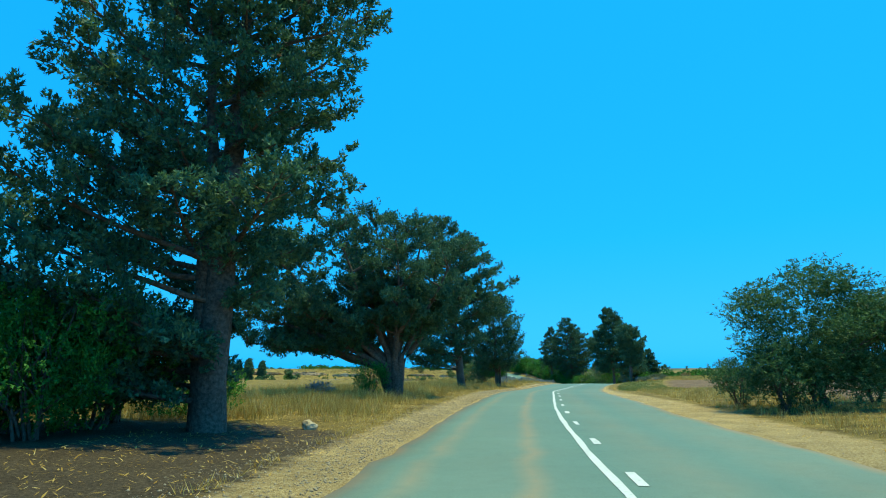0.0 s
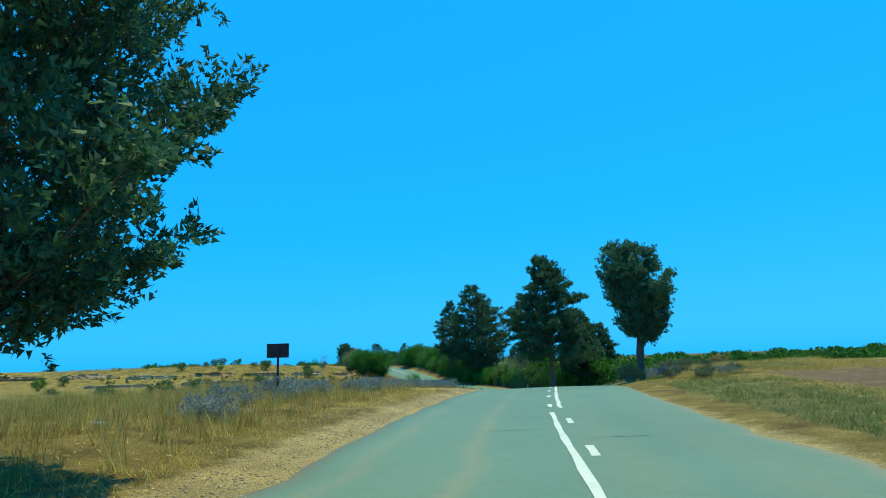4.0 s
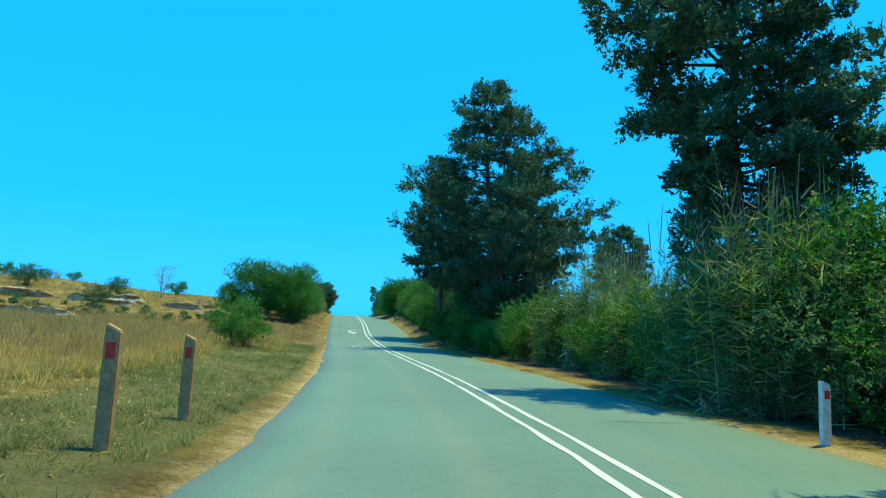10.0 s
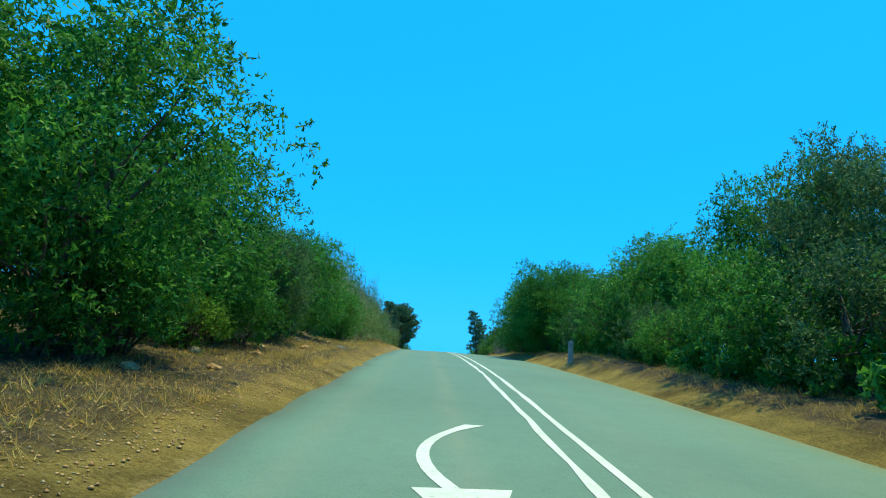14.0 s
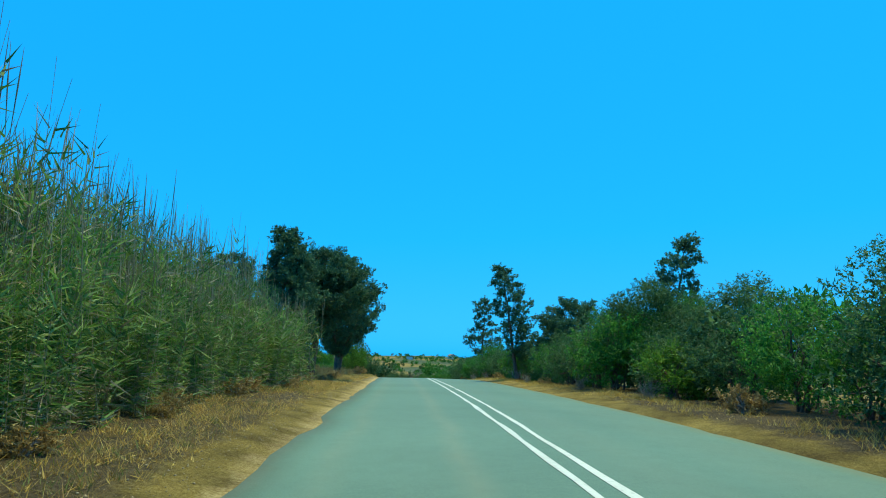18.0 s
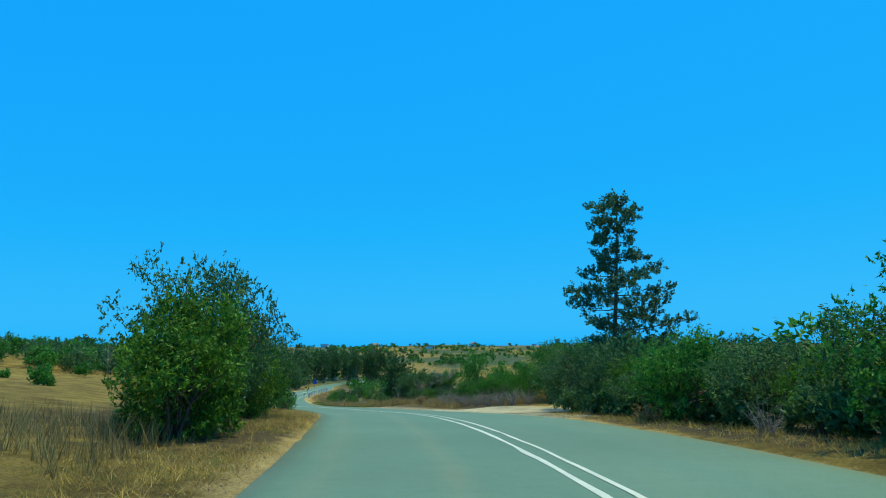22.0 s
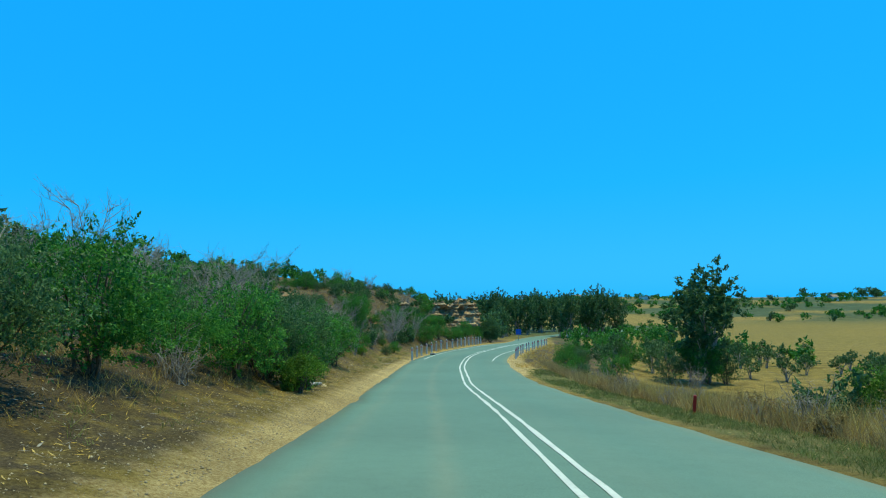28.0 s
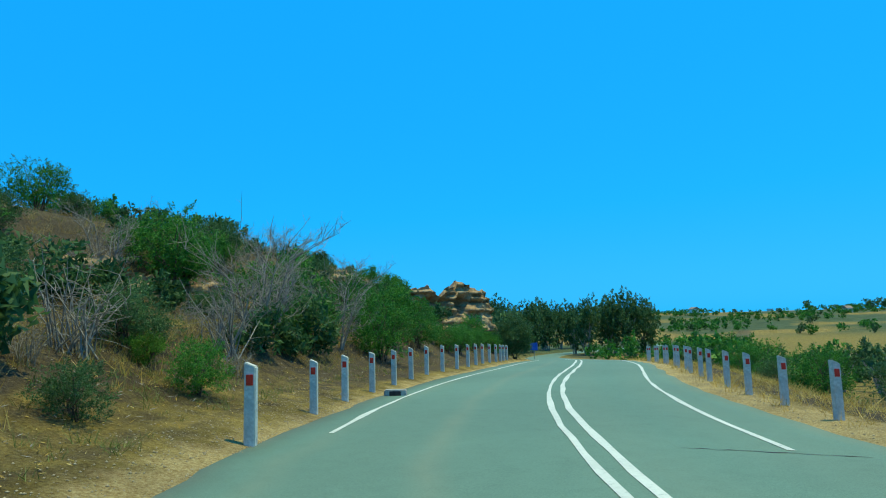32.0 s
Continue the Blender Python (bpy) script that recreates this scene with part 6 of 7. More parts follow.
# ---- grass and weeds too many to count ----
def grass(label, material, count, y0, y1, u0, u1, lo, hi, seed, blades=9, width=0.014, splay=0.26):
    rng = np.random.default_rng(seed)
    y = rng.uniform(y0, y1, count)
    u = rng.uniform(u0, u1, count)
    clump = np.sin(y * 0.9 + 2 * np.sin(u * 0.8)) + np.sin(u * 1.3 + 1.7 * np.sin(y * 0.5)) + 0.9 * rng.standard_normal(count)
    # no blades where the ground colour paints the first cypress's shade
    keep = (clump > -0.7) & ~((y > 5.5) & (y < 16.5) & (u < -4.9) & (u > -14))
    y, u = y[keep], u[keep]
    x = road_x(y) + u * slant(y)
    z = land_z(x, y)
    foot = np.repeat(np.stack([x, y, z], 1), blades, 0)
    n = len(foot)
    h = np.repeat(rng.uniform(lo, hi, len(y)), blades) * rng.uniform(0.6, 1.2, n)
    d = np.stack([rng.normal(0, splay, n) * h, rng.normal(0, splay, n) * h, h], 1)
    foot[:, :2] += rng.normal(0, 0.07, (n, 2))
    side = np.stack([rng.normal(0, 1, n), rng.normal(0, 1, n), np.zeros(n)], 1)
    side /= np.linalg.norm(side, axis=1)[:, None]
    w = (width * rng.uniform(0.6, 1.4, n))[:, None]
    v = np.stack([foot - side * w * 0.5, foot + side * w * 0.5, foot + d], 1)
    f = np.arange(3 * n).reshape(n, 3)
    tagged(mesh_object("dry_grass" if "dry" in label else "verge_grass", v.reshape(-1, 3), f, material), label, "grass", kind="stuff")


grass("tall golden dry grass beside the first straight", STRAW, 13000, -8, 84, -17, -5.6, 0.22, 0.55, 51, 12)
grass("low dry grass at the gravel edge", STRAW, 2600, -8, 84, -5.9, -4.7, 0.05, 0.18, 52, 10, 0.010, 0.7)
grass("dry grass on the far verge", STRAW, 4200, -8, 50, 5.6, 13, 0.08, 0.3, 53, 12)
grass("thin green grass along the ploughed field", GRASS, 3600, 46, 86, 4.6, 9, 0.06, 0.18, 54, 12, 0.010, 0.7)
grass("dry grass on the low mound", STRAW, 8000, 84, 125, 6.2, 18, 0.08, 0.32, 55, 12, 0.012, 0.5)
grass("dry brown grass on the low mound", STRAW_RED, 3000, 84, 125, 5.0, 15, 0.05, 0.22, 655, 10, 0.010, 0.7)
grass("short dry tufts on the sloping shoulder", STRAW, 6000, 86, 123, 3.9, 9, 0.03, 0.13, 656, 10, 0.009, 0.8)
grass("short green grass on the verge", GRASS, 11000, 104, 172, -8.4, -4.2, 0.04, 0.15, 56, 12, 0.010, 0.8)
grass("olive weeds around the limestone slabs", GRASS, 3500, 90, 122, -13, -4.6, 0.03, 0.13, 356, 10, 0.010, 0.8)
grass("dry brown grass around the limestone slabs", STRAW_RED, 7000, 88, 124, -13, -5.0, 0.04, 0.2, 357, 10, 0.010, 0.7)
grass("olive weeds on the low mound", GRASS, 7000, 86, 123, 4.4, 14, 0.04, 0.17, 355, 10, 0.010, 0.6)
grass("dry straw grass at the field's edge", STRAW, 6000, 90, 172, -13, -7.4, 0.12, 0.5, 57, 12, 0.013, 0.4)
grass("rust-brown dry weeds beyond the stubble", STRAW_RED, 9000, 150, 186, -44, -9, 0.3, 0.6, 257, 10, 0.02, 0.35)
grass("golden dry weeds along the field", STRAW, 6500, 160, 194, -40, -5.4, 0.25, 0.55, 58, 12)
grass("dry grass on top of the scarp", STRAW, 5000, 192, 202, -70, -9, 0.2, 0.5, 158, 8)
grass("short dry grass under the bank", STRAW, 8000, 178, 328, -6.8, -4.4, 0.04, 0.18, 159, 8, 0.008, 0.9)
grass("sparse green weeds under the bank", GRASS, 4000, 178, 350, -6.8, -4.6, 0.04, 0.16, 259, 8, 0.009, 0.8)
grass("short rusty grass under the bank", STRAW_RED, 3000, 178, 330, -6.6, -4.5, 0.05, 0.20, 59, 10, 0.010, 0.7)
grass("dry rust-brown weeds beyond the trees", STRAW_RED, 4200, 268, 311, -22, -6, 0.3, 0.65, 60, 12)
grass("short dry grass under the hedge", STRAW, 3800, 176, 325, 4.5, 6.2, 0.05, 0.22, 61, 10, 0.010, 0.7)
grass("dry brown weeds down the hill", STRAW_RED, 9000, 358, 410, 5.6, 15, 0.2, 0.8, 62, 12, 0.014, 0.4)
grass("tall tangled brown weeds down the hill", STRAW, 3000, 366, 402, 6.2, 11, 0.3, 0.95, 262, 10, 0.012, 0.4)
grass("tall rust-brown weeds beside the second track", STRAW_RED, 12000, 345, 372, 6.9, 24, 0.25, 0.6, 362, 12, 0.012, 0.35)
grass("brown weeds before the second track", STRAW_RED, 1200, 320, 330, 8.2, 15, 0.3, 0.7, 363, 12, 0.012, 0.3)
grass("thin green grass along the bend", GRASS, 4200, 360, 404, 3.8, 5.9, 0.05, 0.15, 63, 12, 0.010, 0.7)
grass("dry grass over the hillside", STRAW, 5000, 350, 450, -24, -6.0, 0.10, 0.36, 64, 10, 0.010, 0.7)
grass("dry brown weeds over the hillside", STRAW_RED, 12000, 350, 450, -26, -6.4, 0.12, 0.4, 65, 10, 0.010, 0.7)
grass("sparse green weeds over the hillside", GRASS, 3500, 356, 440, -20, -5.2, 0.06, 0.28, 364, 10, 0.010, 0.7)
grass("thin dry grass around the first posts", STRAW, 2500, 396, 424, -12, -6.2, 0.06, 0.22, 164, 10, 0.009, 0.8)
grass("sparse green weeds around the first posts", GRASS, 1500, 396, 424, -12, -4.8, 0.05, 0.2, 165, 10, 0.010, 0.7)
grass("dry grass below the white posts", STRAW, 2600, 404, 450, 3.6, 9, 0.08, 0.3, 66, 10, 0.010, 0.7)


def pebbles(label, count, y0, y1, u0, u1, lo, hi, seed, material=None):
    rng = np.random.default_rng(seed)
    y, u = rng.uniform(y0, y1, count), rng.triangular(min(u0, u1), u0, max(u0, u1), count)
    x = road_x(y) + u * slant(y)
    c = np.stack([x, y, land_z(x, y) + 0.004], 1)
    octa = np.array([[1, 0, 0], [0, 1, 0], [-1, 0, 0], [0, -1, 0], [0, 0, 0.7], [0, 0, -0.5]])
    tri = np.array([[0, 1, 4], [1, 2, 4], [2, 3, 4], [3, 0, 4], [1, 0, 5], [2, 1, 5], [3, 2, 5], [0, 3, 5]])
    size = (lo + (hi - lo) * rng.uniform(0, 1, count) ** 3)[:, None, None]
    v = c[:, None, :] + octa[None] * size * rng.uniform(0.6, 1.3, (count, 6, 1))
    f = (tri[None] + 6 * np.arange(count)[:, None, None]).reshape(-1, 3)
    tagged(mesh_object("loose_gravel", v.reshape(-1, 3), f, material or GRAVEL), label, "gravel", kind="stuff")


pebbles("pale loose gravel along the road edge", 24000, -6, 90, -3.5, -5.7, 0.007, 0.028, 71)
pebbles("pale loose gravel along the road edge", 9000, 160, 310, -4.0, -5.6, 0.006, 0.024, 72)
pebbles("crumbled orange earth along the road edge", 10000, 166, 245, -3.9, -6.0, 0.008, 0.032, 77, STONE_ORANGE)
pebbles("pale loose gravel along the road edge", 30000, 325, 415, -3.7, -6.0, 0.006, 0.024, 73)
pebbles("pale loose gravel by the farm track", 42000, 322, 360, 4.2, 6.6, 0.008, 0.034, 74, GRAVEL_PALE)
pebbles("pale crushed stone at the mouth of the track", 42000, 331.5, 342.5, 4.6, 11.5, 0.009, 0.036, 275, GRAVEL_PALE)
pebbles("cream crumbled rock along the road edge", 9000, 332, 362, -4.3, -5.2, 0.008, 0.03, 273, GRAVEL_PALE)
pebbles("orange rubble under the grove", 2600, 335, 342, -6.0, -8.0, 0.015, 0.07, 274, STONE_ORANGE)
pebbles("pale loose gravel below the posts", 1800, 404, 425, 3.3, 5.0, 0.006, 0.022, 75)
pebbles("reddish loose gravel on the verge", 1800, -6, 60, 3.8, 4.8, 0.006, 0.02, 76)


def debris(label, material, count, y0, y1, u0, u1, size, seed):
    """Dead leaves, straw and twigs lying about."""
    rng = np.random.default_rng(seed)
    y, u = rng.uniform(y0, y1, count), rng.uniform(u0, u1, count)
    x = road_x(y) + u * slant(y)
    c = np.stack([x, y, land_z(x, y) + 0.015], 1)
    ang = rng.uniform(0, 6.28, count)
    d = np.stack([np.cos(ang), np.sin(ang), rng.normal(0.1, 0.25, count)], 1) * (size * rng.uniform(0.4, 1.5, count))[:, None]
    w = np.stack([-np.sin(ang), np.cos(ang), rng.normal(0, 0.2, count)], 1) * (size * rng.uniform(0.06, 0.22, count))[:, None]
    v = np.stack([c - d, c + w, c + d, c - w], 1)
    tagged(mesh_object("ground_litter", v.reshape(-1, 3), np.arange(4 * count).reshape(-1, 4), material), label, "litter", kind="stuff")


debris("dry straw and twigs lying on the verge", STRAW, 14000, -6, 95, -8.5, -4.4, 0.06, 171)
debris("dry straw and twigs lying on the verge", STRAW, 9000, -6, 120, 4.2, 10, 0.07, 172)
debris("dead brown leaves and twigs on the mound", TWIG_BROWN, 5000, 84, 122, 4.0, 10, 0.06, 181)
debris("cut dry grass lying on the green verge", STRAW, 7000, 98, 178, -9, -4.6, 0.07, 173)
debris("dead leaves and twigs on the bank", STRAW_RED, 22000, 166, 330, -8.0, -4.4, 0.045, 174)
debris("dead leaves and twigs under the grove", STRAW_RED, 4000, 330, 352, -9.0, -5.4, 0.045, 180)
debris("pale straw on the bank", STRAW, 12000, 166, 300, -8.0, -4.4, 0.05, 179)
debris("dead leaves and twigs under the hedge", STRAW_RED, 9000, 138, 326, 4.4, 7.0, 0.06, 175)
debris("grey dead twigs on the hillside", TWIG, 16000, 345, 430, -15, -5.4, 0.06, 176)
debris("dead leaves and straw on the hillside", STRAW, 16000, 345, 430, -12, -4.9, 0.05, 177)
debris("dead straw beside the downhill road", STRAW_RED, 6000, 345, 425, 4.0, 9, 0.09, 178)


def crack(y0, u0, y1, u1, width, seed):
    """A tarred crack in the asphalt."""
    rng = np.random.default_rng(seed)
    n = 16
    t = np.linspace(0, 1, n)
    yy = y0 + (y1 - y0) * t + rng.normal(0, 0.03, n)
    uu = u0 + (u1 - u0) * t + rng.normal(0, 0.03, n)
    w = width * rng.uniform(0.3, 1.0, n) * np.sin(np.pi * (0.04 + 0.92 * t)) ** 0.5
    along = abs(y1 - y0) > abs(u1 - u0)
    a = crossing(yy + (0 if along else 1) * w, uu + (1 if along else 0) * w, 0.0245)
    b = crossing(yy - (0 if along else 1) * w, uu - (1 if along else 0) * w, 0.0245)
    v = np.stack([a, b], 1).reshape(-1, 3)
    k = np.arange(n - 1)
    mesh_object("road_crack", v, np.stack([2 * k, 2 * k + 1, 2 * k + 3, 2 * k + 2], -1), SIGN_BACK, ROAD, "dark tarred crack")


rng = np.random.default_rng(180)
for k, y in enumerate((66.2, 68.0, 113.0, 116.5, 119.0, 121.5, 124.0, 126.5, 143.0, 162.0, 206.0, 352.0, 383.5, 386.0, 391.0, 399.0, 407.0, 409.5)):
    u = rng.uniform(-2.5, 2.4)
    crack(y, u, y + rng.uniform(-0.25, 0.25), u + rng.uniform(0.6, 1.8), 0.02, 181 + k)
for k, (y, u) in enumerate(((118.0, -0.45), (122.5, 1.6))):
    crack(y, u, y + rng.uniform(1.2, 2.8), u + rng.uniform(-0.25, 0.25), 0.018, 201 + k)


# ---- rocks ----
def boulder(name, x, y, size, seed, flat=0.6, material=None, label="pale weathered limestone boulder in the grass", group="boulders", turn=0.0):
    rng = np.random.default_rng(seed)
    bm = bmesh.new()
    bmesh.ops.create_icosphere(bm, subdivisions=3, radius=0.5)
    cuts = [Vector(c).normalized() for c in rng.standard_normal((9, 3))]
    lim = rng.uniform(0.26, 0.42, 9)
    for v in bm.verts:
        for c, l in zip(cuts, lim):
            d = v.co.dot(c)
            if d > l:
                v.co -= c * (d - l) * 0.9
        v.co += v.co.normalized() * (0.08 * noise.noise(v.co * 4 + Vector((seed, 0, 0))) + 0.05 * noise.noise(v.co * 11 + Vector((0, seed, 0))))
    bmesh.ops.scale(bm, vec=(size[0], size[1], size[2]), verts=bm.verts)
    me = bpy.data.meshes.new(name)
    bm.to_mesh(me)
    bm.free()
    me.materials.append(material or STONE)
    ob = new(name, me)
    ob.matrix_basis = pose(x, y, gz(x, y) + size[2] * 0.12, 0, 0, turn)
    return tagged(ob, label, "rock", group)


boulder("boulder", -2.95, 14.8, (0.42, 0.34, 0.36), 1)
scree = np.random.default_rng(630)
for n in range(30):
    w = scree.uniform(0.12, 0.38)
    boulder("stone", scree.uniform(14.2, 18.4), scree.uniform(106.4, 113.6), (w * 1.3, w, w * 0.55), 560 + n, material=STONE_ORANGE if n % 4 == 0 else STONE, label="pale broken limestone piece in the weeds", group="loose stones", turn=n * 50)
boulder("boulder", 16.0, 108.0, (1.7, 1.0, 0.5), 2)
boulder("boulder", 15.4, 112.2, (2.1, 1.1, 0.6), 3)
boulder("boulder", 17.0, 112.8, (1.3, 0.9, 0.6), 4)
boulder("boulder", 15.0, 109.6, (0.6, 0.5, 0.35), 5)
boulder("boulder", 16.8, 107.0, (0.5, 0.4, 0.3), 15)
boulder("boulder", 15.9, 110.6, (1.3, 0.8, 0.6), 16)
boulder("boulder", 33.2, 105.6, (1.3, 1.1, 1.0), 6, material=STONE_RED, label="red earth and rock heap on the mound")
boulder("boulder", 34.3, 106.4, (1.0, 0.9, 0.9), 7, material=STONE_RED, label="red earth and rock heap on the mound")
boulder("boulder", 31.2, 104.6, (0.5, 0.35, 0.25), 8)
boulder("boulder", 30.2, 104.2, (0.35, 0.3, 0.2), 9)
heap = np.random.default_rng(620)
for n in range(34):
    w = heap.uniform(0.10, 0.30)
    boulder("stone", heap.uniform(0.2, 2.6), heap.uniform(336.8, 340.0), (w, w * 0.8, w * 0.7), 520 + n, material=STONE_ORANGE if n % 3 else STONE, label="orange-brown broken stone under the grove", group="loose stones", turn=n * 50)
for n, (y, u) in enumerate(((197.5, -6.2), (199.0, -5.4), (201.2, -6.6), (203.0, -5.8), (205.6, -6.4), (208.0, -5.6), (211.0, -6.5), (214.0, -5.9), (189.0, -6.0), (184.5, -5.6))):
    boulder("stone", float(road_x(y)) + u, y, (0.30 + 0.08 * math.sin(n * 3), 0.24, 0.20), 140 + n, material=STONE_ORANGE if n % 2 else STONE, label="pale loose stone on the earth bank", group="loose stones", turn=n * 50)
for y, u, sc in ((205.0, -7.0, 0.7), (206.0, -7.4, 0.8), (199.0, -7.2, 0.6)):
    plant("thistle", float(road_x(y)) + u, y, sc, y * 31)
for n, (x, y) in enumerate(((-1.7, 350.5), (-2.3, 351.6), (-3.6, 354.0), (-1.5, 348.6), (-13.0, 381.0), (-18.6, 393.8))):
    boulder("stone", x, y, (0.24, 0.2, 0.14), 40 + n, label="pale loose stone at the foot of the bank", group="loose stones", turn=n * 50)


def outcrop(name, x, y, length, height, deep, turn, seed, material=None, label="layered pale sandstone outcrop on the slope", cave=None, z=None):
    """A bedded rock face: hard ledges that jut over softer, crumbling layers, broken into blocks, sinking into the slope behind."""
    ns = max(14, int(length / (0.13 if length < 9 else 0.17)))
    nf, nb = max(10, int((height + 0.5) / 0.085)), 7
    off = Vector((seed * 7.3, seed * 1.9, seed * 3.1))
    rows = []
    for i in range(ns + 1):
        along = (i / ns - 0.5) * length
        end = 1 - abs(2 * along / length) ** 5
        crest = height * (0.22 + 0.78 * end) * (0.9 + 0.28 * noise.noise(Vector((along * 0.55, seed, 0.0))) + 0.10 * noise.cell(Vector((along * 1.3, seed, 5.0))))
        line = []
        for j in range(nf + 1):
            z1 = -0.5 + (crest + 0.5) * j / nf
            f = max(0.0, z1) / height
            bed = z1 + 0.10 * noise.noise(Vector((along * 0.4, 3.0, 0.0)) + off)
            hard = noise.cell(Vector((seed, math.floor(bed * 4.2), 0.0)))
            block = noise.cell(Vector((along * (0.9 + 0.9 * hard) + 3 * hard, math.floor(bed * 4.2), seed)))
            p = Vector((along, 0.0, z1))
            rough = noise.noise(p * 1.1 + off) * 0.34 + noise.noise(p * 3.1 + off) * 0.17 + noise.noise(p * 8.0 + off) * 0.07
            depth = min(1.0, 0.35 + height / 2.6)
            front = -deep * 0.25 * end + (1 - end) * 0.8 + 0.22 * z1 - (hard - 0.5) * 0.30 * depth - block * 0.20 * depth + rough * depth
            if f > 0.72:
                front -= 0.06 * depth
            if cave:
                for c, w in ((cave[0] - cave[1] * 0.45, cave[1] * 0.62), (cave[0] + cave[1] * 0.75, cave[1] * 0.34)):
                    d = ((along - c) / w) ** 2 + ((f - (cave[2] + cave[3]) / 2) / ((cave[3] - cave[2]) * 0.62)) ** 2
                    front += 1.1 * max(0.0, min(1.0, (1.15 - d) * 2.5))
            line.append((along + 0.10 * noise.noise(p * 2.0 - off), front, z1 + 0.05 * noise.noise(p * 2.7 + off)))
        top = line[-1]
        for j in range(1, nb + 1):
            q = Vector((along, j * 0.5, 9.0))
            line.append((along, top[1] + (deep * 1.5 - top[1]) * (j / nb) ** 1.3, top[2] + 0.08 * noise.noise(q * 1.7 + off) - (0.3 + 0.6 * height) * (j / nb) ** 1.3))
        rows.append(line)
    m = nf + nb + 1
    vs = np.array(rows).reshape(-1, 3)
    k, l = np.meshgrid(np.arange(ns), np.arange(m - 1), indexing="ij")
    fs = np.stack([k * m + l, (k + 1) * m + l, (k + 1) * m + l + 1, k * m + l + 1], -1).reshape(-1, 4)
    ob = new(name)
    mesh_object("rock_face", vs, fs, material or CLIFF, ob)
    bx, by = x - math.sin(radians(turn)) * deep, y + math.cos(radians(turn)) * deep
    ob.matrix_basis = pose(x, y, gz(bx, by) - height * 0.92 if z is None else z, 0, 0, turn)
    return tagged(ob, label, "rock", "rock outcrops")


# the low scarp beyond the first field
for n, (x, y, l, h) in enumerate(((9.0, 191.0, 6, 1.0), (2.0, 190.6, 7, 1.25), (-6.5, 190.2, 9, 1.1), (-16.0, 189.9, 10, 1.3), (-27.0, 189.8, 11, 1.1), (-39.0, 190.2, 12, 1.3), (-53.0, 190.6, 15, 1.2), (-70.0, 191.0, 17, 1.2))):
    outcrop("rock_outcrop", x, y, l, h, 3.0, 4 * math.sin(n * 2), 60 + n, (STONE_ORANGE, STONE, CLIFF)[n % 3], "low orange and pale earth ledge at the field's end", None, gz(x, y - 1.5) - 0.1)
scatter(["bush_b", "bush_a", "dead", "bush_b"], 18, 193, 204, -60, -12, 0.35, 0.75, 160)
thicket("low grey-green scrub between the ledges", spread(90, 181.5, 190, -60, -13, 0.12, 0.34, 161), OLIVE, 161, 260, 0.09)
plant("bush_b", 2.5, 188.0, 0.75, 20)
plant("bare_tree", 5.0, 196.0, 0.8, 20)
for n, (x, y, l) in enumerate(((0.0, 181.0, 9), (-14.0, 180.0, 12), (-30.0, 179.0, 12))):
    outcrop("rock_outcrop", x, y, l, 0.8, 1.2, 3 * math.sin(n), 70 + n, STONE, "low pale stone ledge in the dry grass", None, gz(x, y) - 0.25)
outcrop("rock_outcrop", -32.0, 452.4, 11.5, 3.7, 3.0, 55, 81, None, "layered orange sandstone face with a shallow cave", (-0.5, 2.2, 0.3, 0.62), -6.4)
outcrop("rock_outcrop", -37.0, 462.5, 9.0, 3.2, 3.0, 70, 82, z=-6.4)
outcrop("rock_outcrop", -30.6, 421.0, 4.5, 1.7, 1.6, 60, 83, CLIFF, z=gz(-30.6, 421.0) - 1.0)
outcrop("rock_outcrop", -31.2, 416.2, 4.0, 1.5, 1.6, 60, 88, CLIFF, z=gz(-31.2, 416.2) - 0.9)
outcrop("rock_outcrop", -29.2, 396.6, 4.6, 0.8, 1.6, 60, 84)
outcrop("rock_outcrop", -33.0, 407.0, 6.0, 0.8, 1.6, 60, 85)
outcrop("rock_outcrop", -33.5, 434.0, 6.0, 1.6, 1.6, 60, 86)
outcrop("rock_outcrop", 13.2, 221.5, 10.0, 1.2, 1.4, 80, 87, STONE_RED, "bare red earth bank under the reeds")


# ---- posts, sign, bale and other made things ----
def marker_post(name="marker_post", brown=False):
    base = new(name)
    tagged(base, "weathered brown wooden marker post with a red reflector" if brown else "white roadside marker post with a slanted top and red reflector", "post", "brown marker posts" if brown else "white marker posts")
    bm = box_bm(0.14, 0.12, 1.15, 0.012, -0.2)
    for v in bm.verts:
        if v.co.z > 0.9:
            v.co.z += 0.05 - (v.co.x + 0.065) * 0.45
    part("post", bm, POST_BROWN if brown else POST_WHITE, base)
    part("reflector", box_bm(0.085, 0.012, 0.13, 0.003, 0.72, 0, -0.064), REFLECT_RED, base, "red reflector")
    return base


TEMPLATES["post"] = lambda: marker_post()
TEMPLATES["post_brown"] = lambda: marker_post(brown=True)
for n in range(17):
    y = 408.9 if n == 0 else 409.95 + 1.95 * n
    plant("post", float(road_x(y)) - 4.25 + 0.05 * math.sin(n * 5), y, 1.04 if n == 0 else 0.92, 16 - n)
for n in range(16):
    y = 412.5 + 1.95 * n
    plant("post", float(road_x(y)) + 3.95 + 0.05 * math.sin(n * 3), y, 0.86, 16 - n)
plant("post_brown", 24.6, 138.6, 0.98, 5, 1.16)
plant("post_brown", 24.65, 140.8, 0.96, 0, 1.06)
plant("post", 33.4, 141.3, 0.9, 0)
stone_post = thing("boundary_stone", 27.3, 216.6, gz(27.3, 216.6), "grey rounded concrete boundary stone under the hedge", "post")
bm = box_bm(0.22, 0.16, 1.2, 0.05, -0.25)
part("stone", bm, CONCRETE, stone_post)


